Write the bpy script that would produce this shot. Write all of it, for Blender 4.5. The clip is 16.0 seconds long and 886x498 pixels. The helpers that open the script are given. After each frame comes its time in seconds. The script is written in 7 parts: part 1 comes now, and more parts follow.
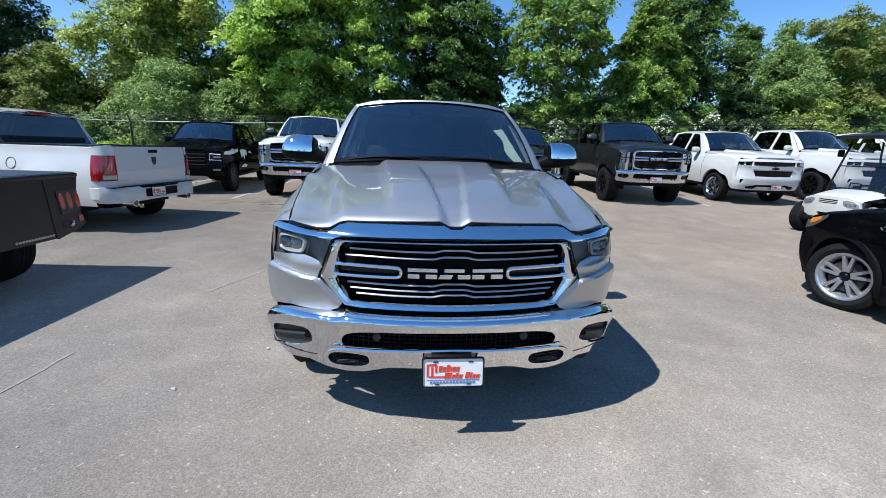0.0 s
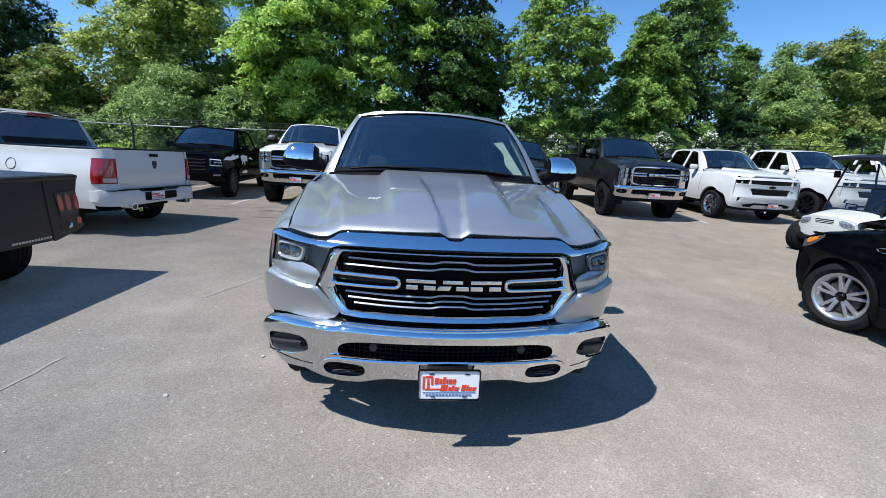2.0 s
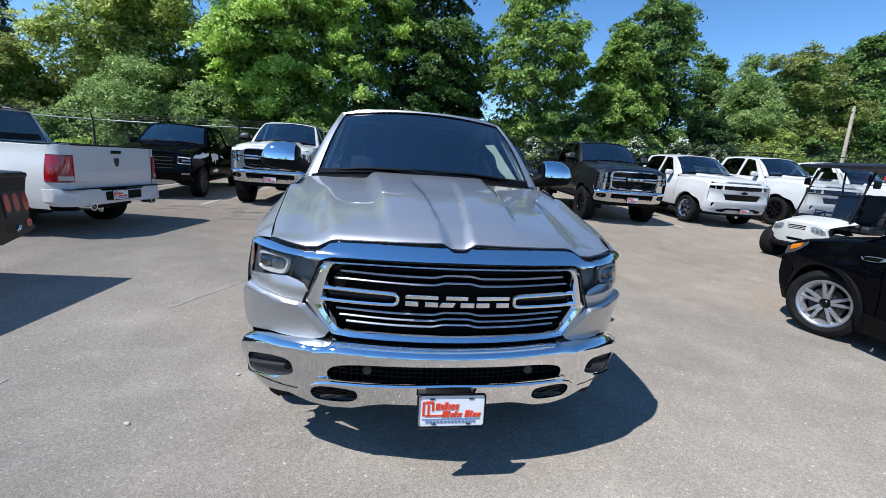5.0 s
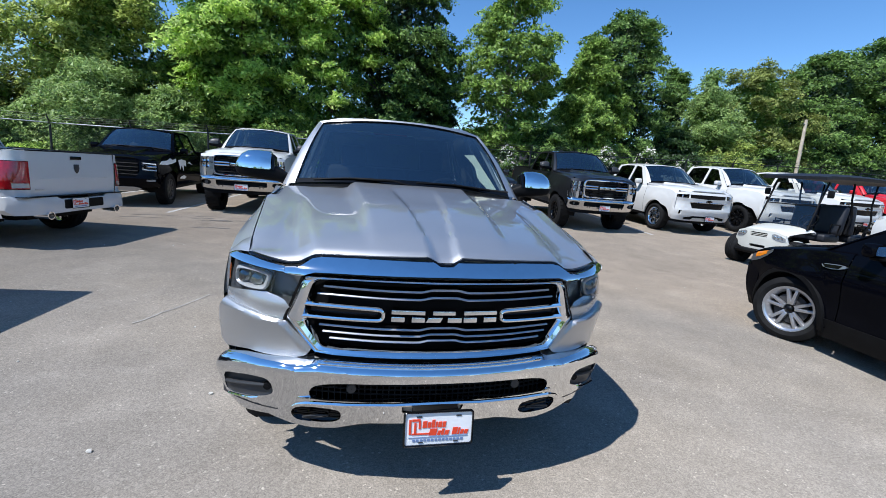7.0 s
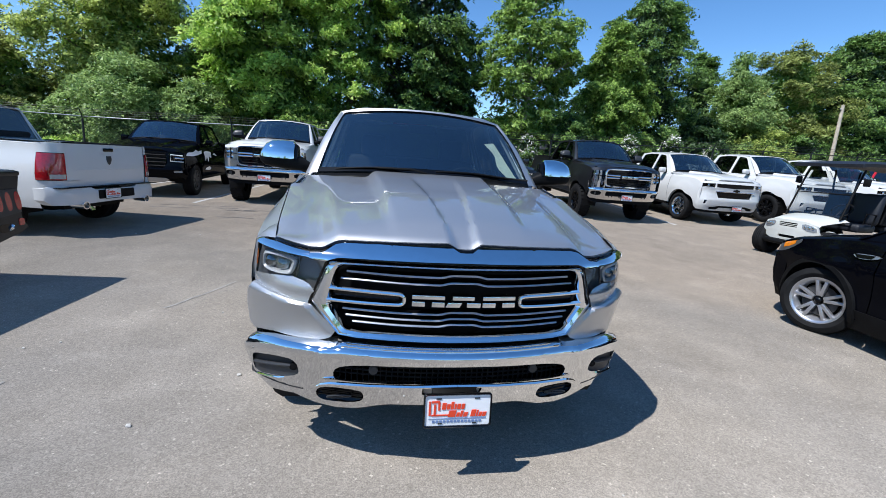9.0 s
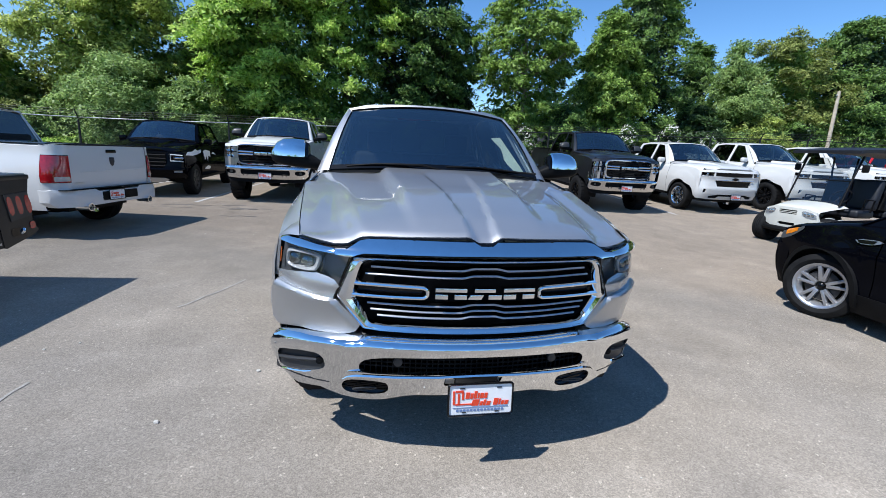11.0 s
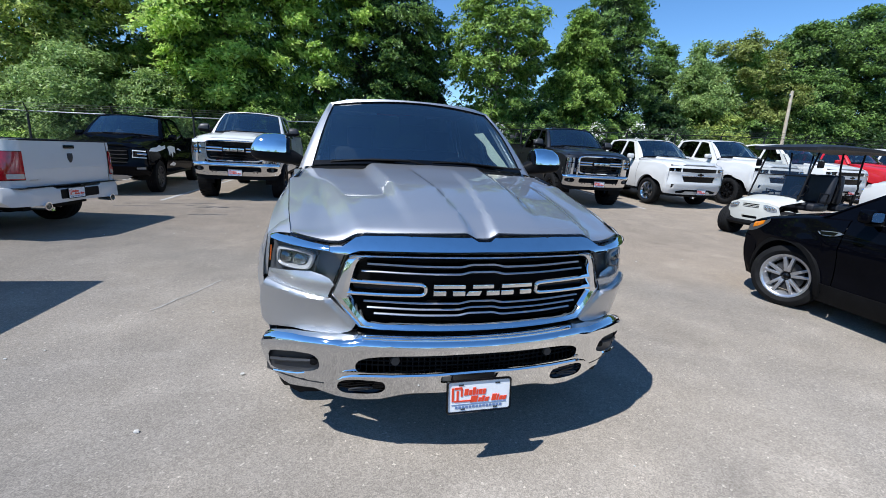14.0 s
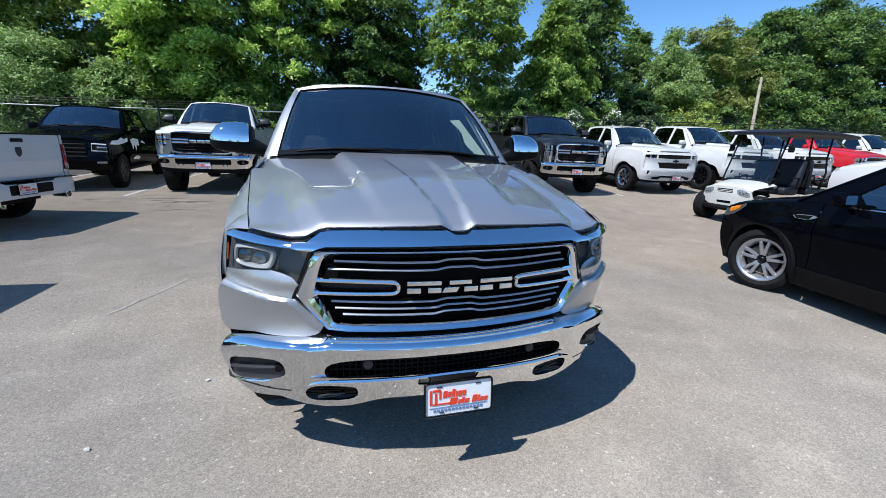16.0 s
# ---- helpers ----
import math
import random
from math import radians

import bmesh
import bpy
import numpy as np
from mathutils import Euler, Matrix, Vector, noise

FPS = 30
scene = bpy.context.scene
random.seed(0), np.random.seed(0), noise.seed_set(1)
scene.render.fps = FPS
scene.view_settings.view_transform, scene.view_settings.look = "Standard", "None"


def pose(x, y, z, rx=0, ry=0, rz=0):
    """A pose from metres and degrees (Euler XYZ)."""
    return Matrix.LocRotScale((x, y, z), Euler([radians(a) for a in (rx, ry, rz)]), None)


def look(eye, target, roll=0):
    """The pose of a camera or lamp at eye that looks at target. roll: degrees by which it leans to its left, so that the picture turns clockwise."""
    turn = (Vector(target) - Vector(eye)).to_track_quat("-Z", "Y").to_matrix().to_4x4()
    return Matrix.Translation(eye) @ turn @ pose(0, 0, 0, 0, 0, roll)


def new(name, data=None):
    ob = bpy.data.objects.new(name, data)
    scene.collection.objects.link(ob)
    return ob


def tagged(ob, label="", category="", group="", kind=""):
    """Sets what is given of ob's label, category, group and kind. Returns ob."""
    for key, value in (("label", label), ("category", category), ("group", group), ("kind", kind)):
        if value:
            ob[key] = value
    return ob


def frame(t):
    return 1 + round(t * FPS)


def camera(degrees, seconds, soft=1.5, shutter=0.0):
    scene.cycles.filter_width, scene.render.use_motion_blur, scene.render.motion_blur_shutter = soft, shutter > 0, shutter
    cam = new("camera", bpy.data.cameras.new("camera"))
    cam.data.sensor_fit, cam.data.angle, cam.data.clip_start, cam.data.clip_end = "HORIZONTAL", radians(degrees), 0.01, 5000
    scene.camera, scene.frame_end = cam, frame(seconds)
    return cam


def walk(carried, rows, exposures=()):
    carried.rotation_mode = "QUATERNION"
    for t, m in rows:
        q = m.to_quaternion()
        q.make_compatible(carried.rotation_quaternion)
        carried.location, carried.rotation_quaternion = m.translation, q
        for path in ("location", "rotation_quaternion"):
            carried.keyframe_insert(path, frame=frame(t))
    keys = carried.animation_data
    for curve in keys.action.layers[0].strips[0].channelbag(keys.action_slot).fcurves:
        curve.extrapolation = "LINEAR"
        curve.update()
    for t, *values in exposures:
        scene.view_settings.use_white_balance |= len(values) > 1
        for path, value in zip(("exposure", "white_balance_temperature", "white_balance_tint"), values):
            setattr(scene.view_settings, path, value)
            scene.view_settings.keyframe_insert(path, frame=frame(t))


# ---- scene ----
cam = camera(92.9, 16.0, 0.85)
PATH = [
    (0, (-0.141, -1.944, 1.524), (-0.066, 0.0, 1.06), 1.8),
    (0.5, (-0.144, -1.94, 1.531), (-0.094, 0.006, 1.071), 1.9),
    (1, (-0.144, -1.943, 1.534), (-0.1, 0.006, 1.087), 2.2),
    (1.5, (-0.14, -1.944, 1.531), (-0.082, 0.008, 1.101), 2.7),
    (2, (-0.148, -1.942, 1.528), (-0.064, 0.012, 1.113), 3.2),
    (2.5, (-0.141, -1.935, 1.537), (-0.038, 0.02, 1.128), 3.6),
    (3, (-0.143, -1.932, 1.534), (-0.024, 0.022, 1.124), 3.8),
    (3.5, (-0.152, -1.92, 1.53), (-0.019, 0.032, 1.116), 3.8),
    (4, (-0.188, -1.85, 1.523), (-0.041, 0.1, 1.106), 3.7),
    (6.5, (-0.317, -1.691, 1.543), (-0.021, 0.253, 1.179), 4.6),
    (7, (-0.313, -1.693, 1.548), (0.004, 0.249, 1.187), 4.4),
    (7.5, (-0.307, -1.693, 1.553), (0.016, 0.247, 1.192), 4.3),
    (8, (-0.302, -1.691, 1.549), (0.008, 0.25, 1.179), 4.3),
    (8.5, (-0.31, -1.694, 1.545), (-0.032, 0.248, 1.154), 4.3),
    (9, (-0.321, -1.73, 1.536), (-0.09, 0.214, 1.125), 4.1),
    (11.5, (-0.455, -1.766, 1.54), (-0.205, 0.17, 1.102), 2.7),
    (12, (-0.47, -1.743, 1.535), (-0.186, 0.189, 1.103), 3.2),
    (12.5, (-0.482, -1.74, 1.536), (-0.172, 0.189, 1.109), 3.4),
    (13, (-0.502, -1.737, 1.534), (-0.174, 0.188, 1.103), 3.4),
    (13.5, (-0.52, -1.736, 1.534), (-0.173, 0.184, 1.097), 3.3),
    (14, (-0.536, -1.728, 1.526), (-0.168, 0.187, 1.08), 3.0),
    (14.5, (-0.553, -1.729, 1.526), (-0.163, 0.178, 1.068), 2.8),
    (15, (-0.579, -1.718, 1.515), (-0.168, 0.182, 1.045), 2.5),
    (15.5, (-0.549, -1.66, 1.511), (-0.116, 0.232, 1.031), 2.3),
    (16, (-0.481, -1.601, 1.51), (-0.024, 0.284, 1.024), 2.3),
]
walk(cam, [(t, look(eye, target, roll)) for t, eye, target, roll in PATH],
     exposures=[(0, 0.58, 6080, 9), (16, 0.58, 6080, 9)])

SUN = Vector((-0.585, -0.325, 1.0)).normalized()
world = bpy.data.worlds.new("sky")
scene.world = world
world.use_nodes = True
sky = world.node_tree.nodes.new("ShaderNodeTexSky")
sky.sky_type = "NISHITA"
sky.sun_disc = False
sky.altitude, sky.air_density, sky.dust_density, sky.ozone_density = 1200, 0.9, 0.0, 1.0
sky.sun_elevation = math.asin(SUN.z)
sky.sun_rotation = math.atan2(SUN.x, SUN.y)
bg = world.node_tree.nodes["Background"]
bg.inputs["Strength"].default_value = 0.128
deep = world.node_tree.nodes.new("ShaderNodeHueSaturation")
deep.inputs["Saturation"].default_value = 1.22
world.node_tree.links.new(sky.outputs["Color"], deep.inputs["Color"])
world.node_tree.links.new(deep.outputs["Color"], bg.inputs["Color"])
sun_data = bpy.data.lights.new("sun", "SUN")
sun_data.energy, sun_data.angle, sun_data.color = 4.1, radians(0.53), (1.0, 0.965, 0.92)
sun = new("sun", sun_data)
sun.matrix_world = look(SUN * 50, (0, 0, 0))


# ---- materials ----
def material(name, colour, rough=0.5, metal=0.0, coat=0.0, vary=0.0, scale=8.0, bump=0.0, bump_scale=60.0, fine=0.0, fine_scale=200.0, emit=0.0, spec=0.5):
    """A surface with colour variation at two scales and fine relief, sizes in metres."""
    m = bpy.data.materials.new(name)
    m.use_nodes = True
    nt = m.node_tree
    b = nt.nodes["Principled BSDF"]
    b.inputs["Base Color"].default_value = (*colour, 1)
    b.inputs["Roughness"].default_value = rough
    b.inputs["Metallic"].default_value = metal
    b.inputs["Coat Weight"].default_value = coat
    b.inputs["Coat Roughness"].default_value = 0.03
    b.inputs["Specular IOR Level"].default_value = spec
    if emit:
        b.inputs["Emission Color"].default_value = (*colour, 1)
        b.inputs["Emission Strength"].default_value = emit
    tc = nt.nodes.new("ShaderNodeTexCoord")
    if vary:
        n = nt.nodes.new("ShaderNodeTexNoise")
        n.inputs["Scale"].default_value, n.inputs["Detail"].default_value = scale, 5
        nt.links.new(tc.outputs["Object"], n.inputs["Vector"])
        r = nt.nodes.new("ShaderNodeMapRange")
        r.inputs[1].default_value, r.inputs[2].default_value = 0.3, 0.7
        r.inputs[3].default_value, r.inputs[4].default_value = 1 - vary, 1 + vary
        nt.links.new(n.outputs["Fac"], r.inputs[0])
        out = r.outputs[0]
        if fine:
            n2 = nt.nodes.new("ShaderNodeTexNoise")
            n2.inputs["Scale"].default_value, n2.inputs["Detail"].default_value = fine_scale, 2
            nt.links.new(tc.outputs["Object"], n2.inputs["Vector"])
            r2 = nt.nodes.new("ShaderNodeMapRange")
            r2.inputs[1].default_value, r2.inputs[2].default_value = 0.3, 0.7
            r2.inputs[3].default_value, r2.inputs[4].default_value = 1 - fine, 1 + fine
            nt.links.new(n2.outputs["Fac"], r2.inputs[0])
            mul = nt.nodes.new("ShaderNodeMath")
            mul.operation = "MULTIPLY"
            nt.links.new(out, mul.inputs[0])
            nt.links.new(r2.outputs[0], mul.inputs[1])
            out = mul.outputs[0]
        vm = nt.nodes.new("ShaderNodeVectorMath")
        vm.operation = "SCALE"
        vm.inputs[0].default_value = colour
        nt.links.new(out, vm.inputs["Scale"])
        nt.links.new(vm.outputs[0], b.inputs["Base Color"])
    if bump:
        nb = nt.nodes.new("ShaderNodeTexNoise")
        nb.inputs["Scale"].default_value, nb.inputs["Detail"].default_value = bump_scale, 4
        nt.links.new(tc.outputs["Object"], nb.inputs["Vector"])
        bp = nt.nodes.new("ShaderNodeBump")
        bp.inputs["Strength"].default_value, bp.inputs["Distance"].default_value = bump, 0.01
        nt.links.new(nb.outputs["Fac"], bp.inputs["Height"])
        nt.links.new(bp.outputs[0], b.inputs["Normal"])
    return m


def glass_material(name, tint, rough=0.0, coat=2.0):
    m = bpy.data.materials.new(name)
    m.use_nodes = True
    b = m.node_tree.nodes["Principled BSDF"]
    b.inputs["Base Color"].default_value = (*tint, 1)
    b.inputs["Roughness"].default_value = rough
    b.inputs["IOR"].default_value = 1.02
    b.inputs["Transmission Weight"].default_value = 1.0
    b.inputs["Coat Weight"].default_value = 1.0
    b.inputs["Coat Roughness"].default_value = 0.01
    b.inputs["Coat IOR"].default_value = coat
    return m


SILVER = material("silver_metallic_paint", (0.475, 0.478, 0.487), 0.48, 0.85, 1.0, 0.03, 3.0, fine=0.05, fine_scale=900)
WHITE = material("white_paint", (0.63, 0.625, 0.605), 0.35, 0, 0.8, 0.02, 2.0)
BLACK = material("black_paint", (0.0018, 0.002, 0.0035), 0.18, 0, 0.22, 0.2, 3.0, spec=0.0)
CHARCOAL = material("charcoal_metallic_paint", (0.022, 0.023, 0.026), 0.4, 0.55, 0.8, 0.1, 3.0, spec=0.3)
RED = material("red_paint", (0.5, 0.012, 0.018), 0.35, 0, 0.8, 0.05, 3.0)
CHROME = material("chrome", (0.86, 0.87, 0.88), 0.04, 1.0, 0, 0.03, 20.0)
SATIN = material("satin_aluminium", (0.56, 0.56, 0.57), 0.32, 0.85, 0, 0.05, 30.0)
ALLOY = material("bright_alloy", (0.64, 0.64, 0.66), 0.3, 0.85, 0.3, 0.05, 30.0)
PLASTIC = material("black_textured_plastic", (0.006, 0.006, 0.0065), 0.55, 0, 0, 0.2, 12.0, 0.15, 500, spec=0.12)
GLOSSBLACK = material("gloss_black_plastic", (0.0035, 0.0035, 0.004), 0.12, 0, 0.15, spec=0.25)
RUBBER = material("tyre_rubber", (0.013, 0.013, 0.0135), 0.75, 0, 0, 0.25, 15.0, 0.2, 120, spec=0.12)
INTERIOR = material("dark_interior_cloth", (0.009, 0.0095, 0.01), 0.85, 0, 0, 0.2, 10.0, 0.2, 300)
BEIGE = material("pale_trim", (0.42, 0.43, 0.34), 0.7, 0, 0, 0.1, 6.0)
GREYPLASTIC = material("grey_plastic", (0.03, 0.03, 0.032), 0.45, 0, 0, 0.1, 10.0)
LAMPRING = material("lamp_ring", (0.36, 0.37, 0.38), 0.3, 0.2, 0.5, 0.05, 10.0)
LAMPDARK = material("smoked_lamp_housing", (0.085, 0.088, 0.093), 0.35, 0.2, 0.4, 0.1, 10.0)
LAMPGREY = material("lamp_bezel_silver", (0.45, 0.46, 0.47), 0.25, 0.6, 0.6, 0.05, 5.0)
GLASS = glass_material("tinted_glass", (0.16, 0.28, 0.31), 0.0, 2.6)
SMOKE = glass_material("smoked_screen", (0.62, 0.62, 0.55), 0.0, 1.7)
DARKGLASS = glass_material("dark_tinted_glass", (0.02, 0.025, 0.026))
LENS = glass_material("clear_lens", (0.92, 0.94, 0.95), 0.0, 1.4)
REDLENS = material("red_lamp_lens", (0.36, 0.008, 0.012), 0.12, 0, 1.0, 0.25, 25.0)
AMBER = material("amber_lamp_lens", (0.75, 0.22, 0.01), 0.2, 0, 1.0, 0.2, 25.0)
DARKAMBER = material("dark_amber_lens", (0.32, 0.07, 0.012), 0.2, 0, 1.0, 0.2, 25.0)
PLATEWHITE = material("plate_white", (0.8, 0.81, 0.82), 0.4, 0, 0.3, 0.02, 30.0)
PLATERED = material("plate_red", (0.72, 0.06, 0.02), 0.4)
PLATEBLUE = material("plate_blue", (0.15, 0.22, 0.4), 0.4)
CREAM = material("cream_body_plastic", (0.58, 0.575, 0.52), 0.4, 0, 0.4, 0.04, 4.0)
CANVAS = material("black_vinyl", (0.009, 0.011, 0.017), 0.55, 0, 0, 0.2, 8.0, 0.2, 150)
STEELBLACK = material("black_powder_coat", (0.009, 0.009, 0.01), 0.42, 0, 0.05, 0.3, 6.0, 0.12, 200)
ALU = material("tread_plate", (0.42, 0.42, 0.43), 0.35, 1.0, 0, 0.1, 20.0, 0.3, 60)
GALV = material("galvanised_steel", (0.42, 0.43, 0.44), 0.4, 0.9, 0, 0.15, 12.0)
FENCEBLACK = material("black_fence_coating", (0.02, 0.022, 0.022), 0.5, 0.2, 0, 0.1, 6.0)
WOODPOLE = material("weathered_pole_wood", (0.5, 0.43, 0.33), 0.85, 0, 0, 0.2, 4.0, 0.3, 40)
BARK = material("bark", (0.10, 0.08, 0.062), 0.9, 0, 0, 0.3, 5.0, 0.6, 25)
PALEBARK = material("pale_grey_bark", (0.26, 0.23, 0.19), 0.9, 0, 0, 0.3, 5.0, 0.6, 25)
PAINTLINE = material("worn_line_paint", (0.40, 0.39, 0.37), 0.8, 0, 0, 0.25, 14.0, fine=0.3, fine_scale=90)
SEAM = material("pale_seam", (0.297, 0.278, 0.25), 0.85, 0, 0, 0.2, 9.0, fine=0.2, fine_scale=120)
PEBBLE = material("pale_pebble", (0.5, 0.48, 0.44), 0.8, 0, 0, 0.2, 50.0)


def leaf_material(name, dark, light, trans=0.25):
    """Leaves vary one by one, and let some light through."""
    m = bpy.data.materials.new(name)
    m.use_nodes = True
    nt = m.node_tree
    b = nt.nodes["Principled BSDF"]
    g = nt.nodes.new("ShaderNodeNewGeometry")
    mix = nt.nodes.new("ShaderNodeMix")
    mix.data_type = "RGBA"
    mix.inputs[6].default_value, mix.inputs[7].default_value = (*dark, 1), (*light, 1)
    nt.links.new(g.outputs["Random Per Island"], mix.inputs[0])
    nt.links.new(mix.outputs[2], b.inputs["Base Color"])
    b.inputs["Roughness"].default_value = 0.5
    b.inputs["Specular IOR Level"].default_value = 0.4
    t = nt.nodes.new("ShaderNodeBsdfTranslucent")
    nt.links.new(mix.outputs[2], t.inputs["Color"])
    ms = nt.nodes.new("ShaderNodeMixShader")
    ms.inputs[0].default_value = trans
    nt.links.new(b.outputs[0], ms.inputs[1])
    nt.links.new(t.outputs[0], ms.inputs[2])
    nt.links.new(ms.outputs[0], nt.nodes["Material Output"].inputs["Surface"])
    return m


LEAF_LIME = leaf_material("lime_green_leaves", (0.18, 0.33, 0.05), (0.78, 0.95, 0.25), 0.56)
LEAF_MID = leaf_material("green_leaves", (0.06, 0.12, 0.02), (0.47, 0.66, 0.15), 0.46)
LEAF_OLIVE = leaf_material("olive_leaves", (0.13, 0.19, 0.03), (0.74, 0.83, 0.24), 0.5)
# own green of the darkest trees; also stands for shade deep in the wood
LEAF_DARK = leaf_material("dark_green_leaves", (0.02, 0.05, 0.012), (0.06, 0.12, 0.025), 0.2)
LEAF_DEEP = leaf_material("deep_green_leaves", (0.02, 0.055, 0.01), (0.27, 0.43, 0.10), 0.34)
LEAF_GREY = leaf_material("grey_green_leaves", (0.09, 0.16, 0.04), (0.50, 0.66, 0.23), 0.46)
LEAF_BRONZE = leaf_material("bronze_green_leaves", (0.08, 0.11, 0.02), (0.46, 0.52, 0.15), 0.42)
# two darker copies of the greens: shade inside the crowns put into colour
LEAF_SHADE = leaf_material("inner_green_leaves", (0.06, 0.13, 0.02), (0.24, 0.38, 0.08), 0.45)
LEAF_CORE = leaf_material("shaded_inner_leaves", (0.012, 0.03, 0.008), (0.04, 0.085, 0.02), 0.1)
BLOSSOM = leaf_material("white_blossom", (0.66, 0.62, 0.55), (0.85, 0.83, 0.78), 0.2)


def asphalt():
    m = bpy.data.materials.new("worn_asphalt")
    m.use_nodes = True
    nt = m.node_tree
    N, L = nt.nodes.new, nt.links.new
    b = nt.nodes["Principled BSDF"]
    tc = N("ShaderNodeTexCoord")

    def noise_at(scale, detail, lo, hi, a, z):
        n = N("ShaderNodeTexNoise")
        n.inputs["Scale"].default_value, n.inputs["Detail"].default_value = scale, detail
        L(tc.outputs["Object"], n.inputs["Vector"])
        r = N("ShaderNodeMapRange")
        for k, v in enumerate((lo, hi, a, z)):
            r.inputs[k + 1].default_value = v
        L(n.outputs["Fac"], r.inputs[0])
        return r.outputs[0], n.outputs["Fac"]

    big, _ = noise_at(0.22, 4, 0.3, 0.7, 0.86, 1.12)
    mid, _ = noise_at(2.3, 6, 0.3, 0.7, 0.92, 1.08)
    grit, gritraw = noise_at(130, 3, 0.33, 0.67, 0.76, 1.24)
    stain, _ = noise_at(1.1, 5, 0.62, 0.74, 1.0, 0.8)
    vor = N("ShaderNodeTexVoronoi")
    vor.inputs["Scale"].default_value = 85
    L(tc.outputs["Object"], vor.inputs["Vector"])
    sep = N("ShaderNodeSeparateColor")
    L(vor.outputs["Color"], sep.inputs[0])
    chip = N("ShaderNodeMapRange")
    for k, v in enumerate((0.0, 1.0, 0.85, 1.15)):
        chip.inputs[k + 1].default_value = v
    L(sep.outputs[0], chip.inputs[0])
    pale = N("ShaderNodeMapRange")
    for k, v in enumerate((0.982, 0.995, 1.0, 1.55)):
        pale.inputs[k + 1].default_value = v
    L(sep.outputs[1], pale.inputs[0])
    # the driven lane is darker than the stretch beside it, with a ragged edge
    xyz = N("ShaderNodeSeparateXYZ")
    L(tc.outputs["Object"], xyz.inputs[0])

    def math_node(op, a, b):
        q = N("ShaderNodeMath")
        q.operation = op
        for k, v in enumerate((a, b)):
            if isinstance(v, (int, float)):
                q.inputs[k].default_value = v
            else:
                L(v, q.inputs[k])
        return q.outputs[0]

    def ramp(v, lo, hi, a, z):
        r = N("ShaderNodeMapRange")
        r.interpolation_type = "SMOOTHSTEP"
        L(v, r.inputs[0])
        for k, x in enumerate((lo, hi, a, z)):
            r.inputs[k + 1].default_value = x
        return r.outputs[0]

    wob, _ = noise_at(0.5, 5, 0.3, 0.7, -0.9, 0.9)
    across = math_node("ADD", math_node("ADD", math_node("MULTIPLY", xyz.outputs[0], 0.35), xyz.outputs[1]), wob)
    lane = ramp(across, 0.6, 3.6, 1.02, 0.80)
    sandy = math_node("MULTIPLY", ramp(across, 3.0, 6.0, 0.0, 1.0), 0.8)
    dust, _ = noise_at(1.7, 6, 0.52, 0.72, 1.0, 1.16)
    out = big
    for other in (mid, grit, stain, chip.outputs[0], pale.outputs[0], lane, dust):
        mul = N("ShaderNodeMath")
        mul.operation = "MULTIPLY"
        L(out, mul.inputs[0])
        L(other, mul.inputs[1])
        out = mul.outputs[0]
    tone, _ = noise_at(0.6, 3, 0.35, 0.65, 0.0, 1.0)
    mix = N("ShaderNodeMix")
    mix.data_type = "RGBA"
    mix.inputs[6].default_value, mix.inputs[7].default_value = (0.283, 0.247, 0.203, 1), (0.270, 0.240, 0.204, 1)
    L(tone, mix.inputs[0])
    vm = N("ShaderNodeVectorMath")
    vm.operation = "SCALE"
    warm = N("ShaderNodeMix")
    warm.data_type = "RGBA"
    warm.inputs[7].default_value = (0.30, 0.246, 0.19, 1)
    L(sandy, warm.inputs[0])
    L(mix.outputs[2], warm.inputs[6])
    L(warm.outputs[2], vm.inputs[0])
    L(out, vm.inputs["Scale"])
    L(vm.outputs[0], b.inputs["Base Color"])
    b.inputs["Roughness"].default_value = 0.82
    b.inputs["Diffuse Roughness"].default_value = 0.8
    b.inputs["Specular IOR Level"].default_value = 0.15
    bp = N("ShaderNodeBump")
    bp.inputs["Strength"].default_value, bp.inputs["Distance"].default_value = 0.4, 0.004
    L(gritraw, bp.inputs["Height"])
    L(bp.outputs[0], b.inputs["Normal"])
    return m


ASPHALT = asphalt()
GRASS = material("rough_grass_verge", (0.07, 0.11, 0.03), 0.9, 0, 0, 0.4, 1.5, 0.5, 20, fine=0.4, fine_scale=30)

# ---- mesh helpers ----
def thing(name, label, category, m=None, group="", kind=""):
    ob = new(name)
    ob.matrix_world = m if m is not None else Matrix()
    return tagged(ob, label, category, group, kind)


def part(name, bm, material, parent=None, label="", sharp=35, two=None):
    """Links a bmesh as one mesh object under a thing or a part; two: a second material for the faces that carry index 1."""
    me = bpy.data.meshes.new(name)
    bm.normal_update()
    bm.to_mesh(me)
    bm.free()
    me.materials.append(material)
    if two:
        me.materials.append(two)
    me.polygons.foreach_set("use_smooth", [True] * len(me.polygons))
    me.set_sharp_from_angle(angle=radians(sharp))
    ob = new(name, me)
    if parent is not None:
        ob.parent = parent
    return tagged(ob, label)


def again(ob, parent, m=None):
    """Another part on the same mesh."""
    o = new(ob.name.split(".")[0], ob.data)
    o.parent = parent
    if m is not None:
        o.matrix_basis = m
    if "label" in ob:
        o["label"] = ob["label"]
    return o


def chaikin(p, n=2, closed=True):
    for _ in range(n):
        q = []
        k = len(p)
        for i in range(k if closed else k - 1):
            a, b = Vector(p[i]), Vector(p[(i + 1) % k])
            q += [a * 0.75 + b * 0.25, a * 0.25 + b * 0.75]
        if not closed:
            q = [Vector(p[0])] + q + [Vector(p[-1])]
        p = q
    return [tuple(v) for v in p]


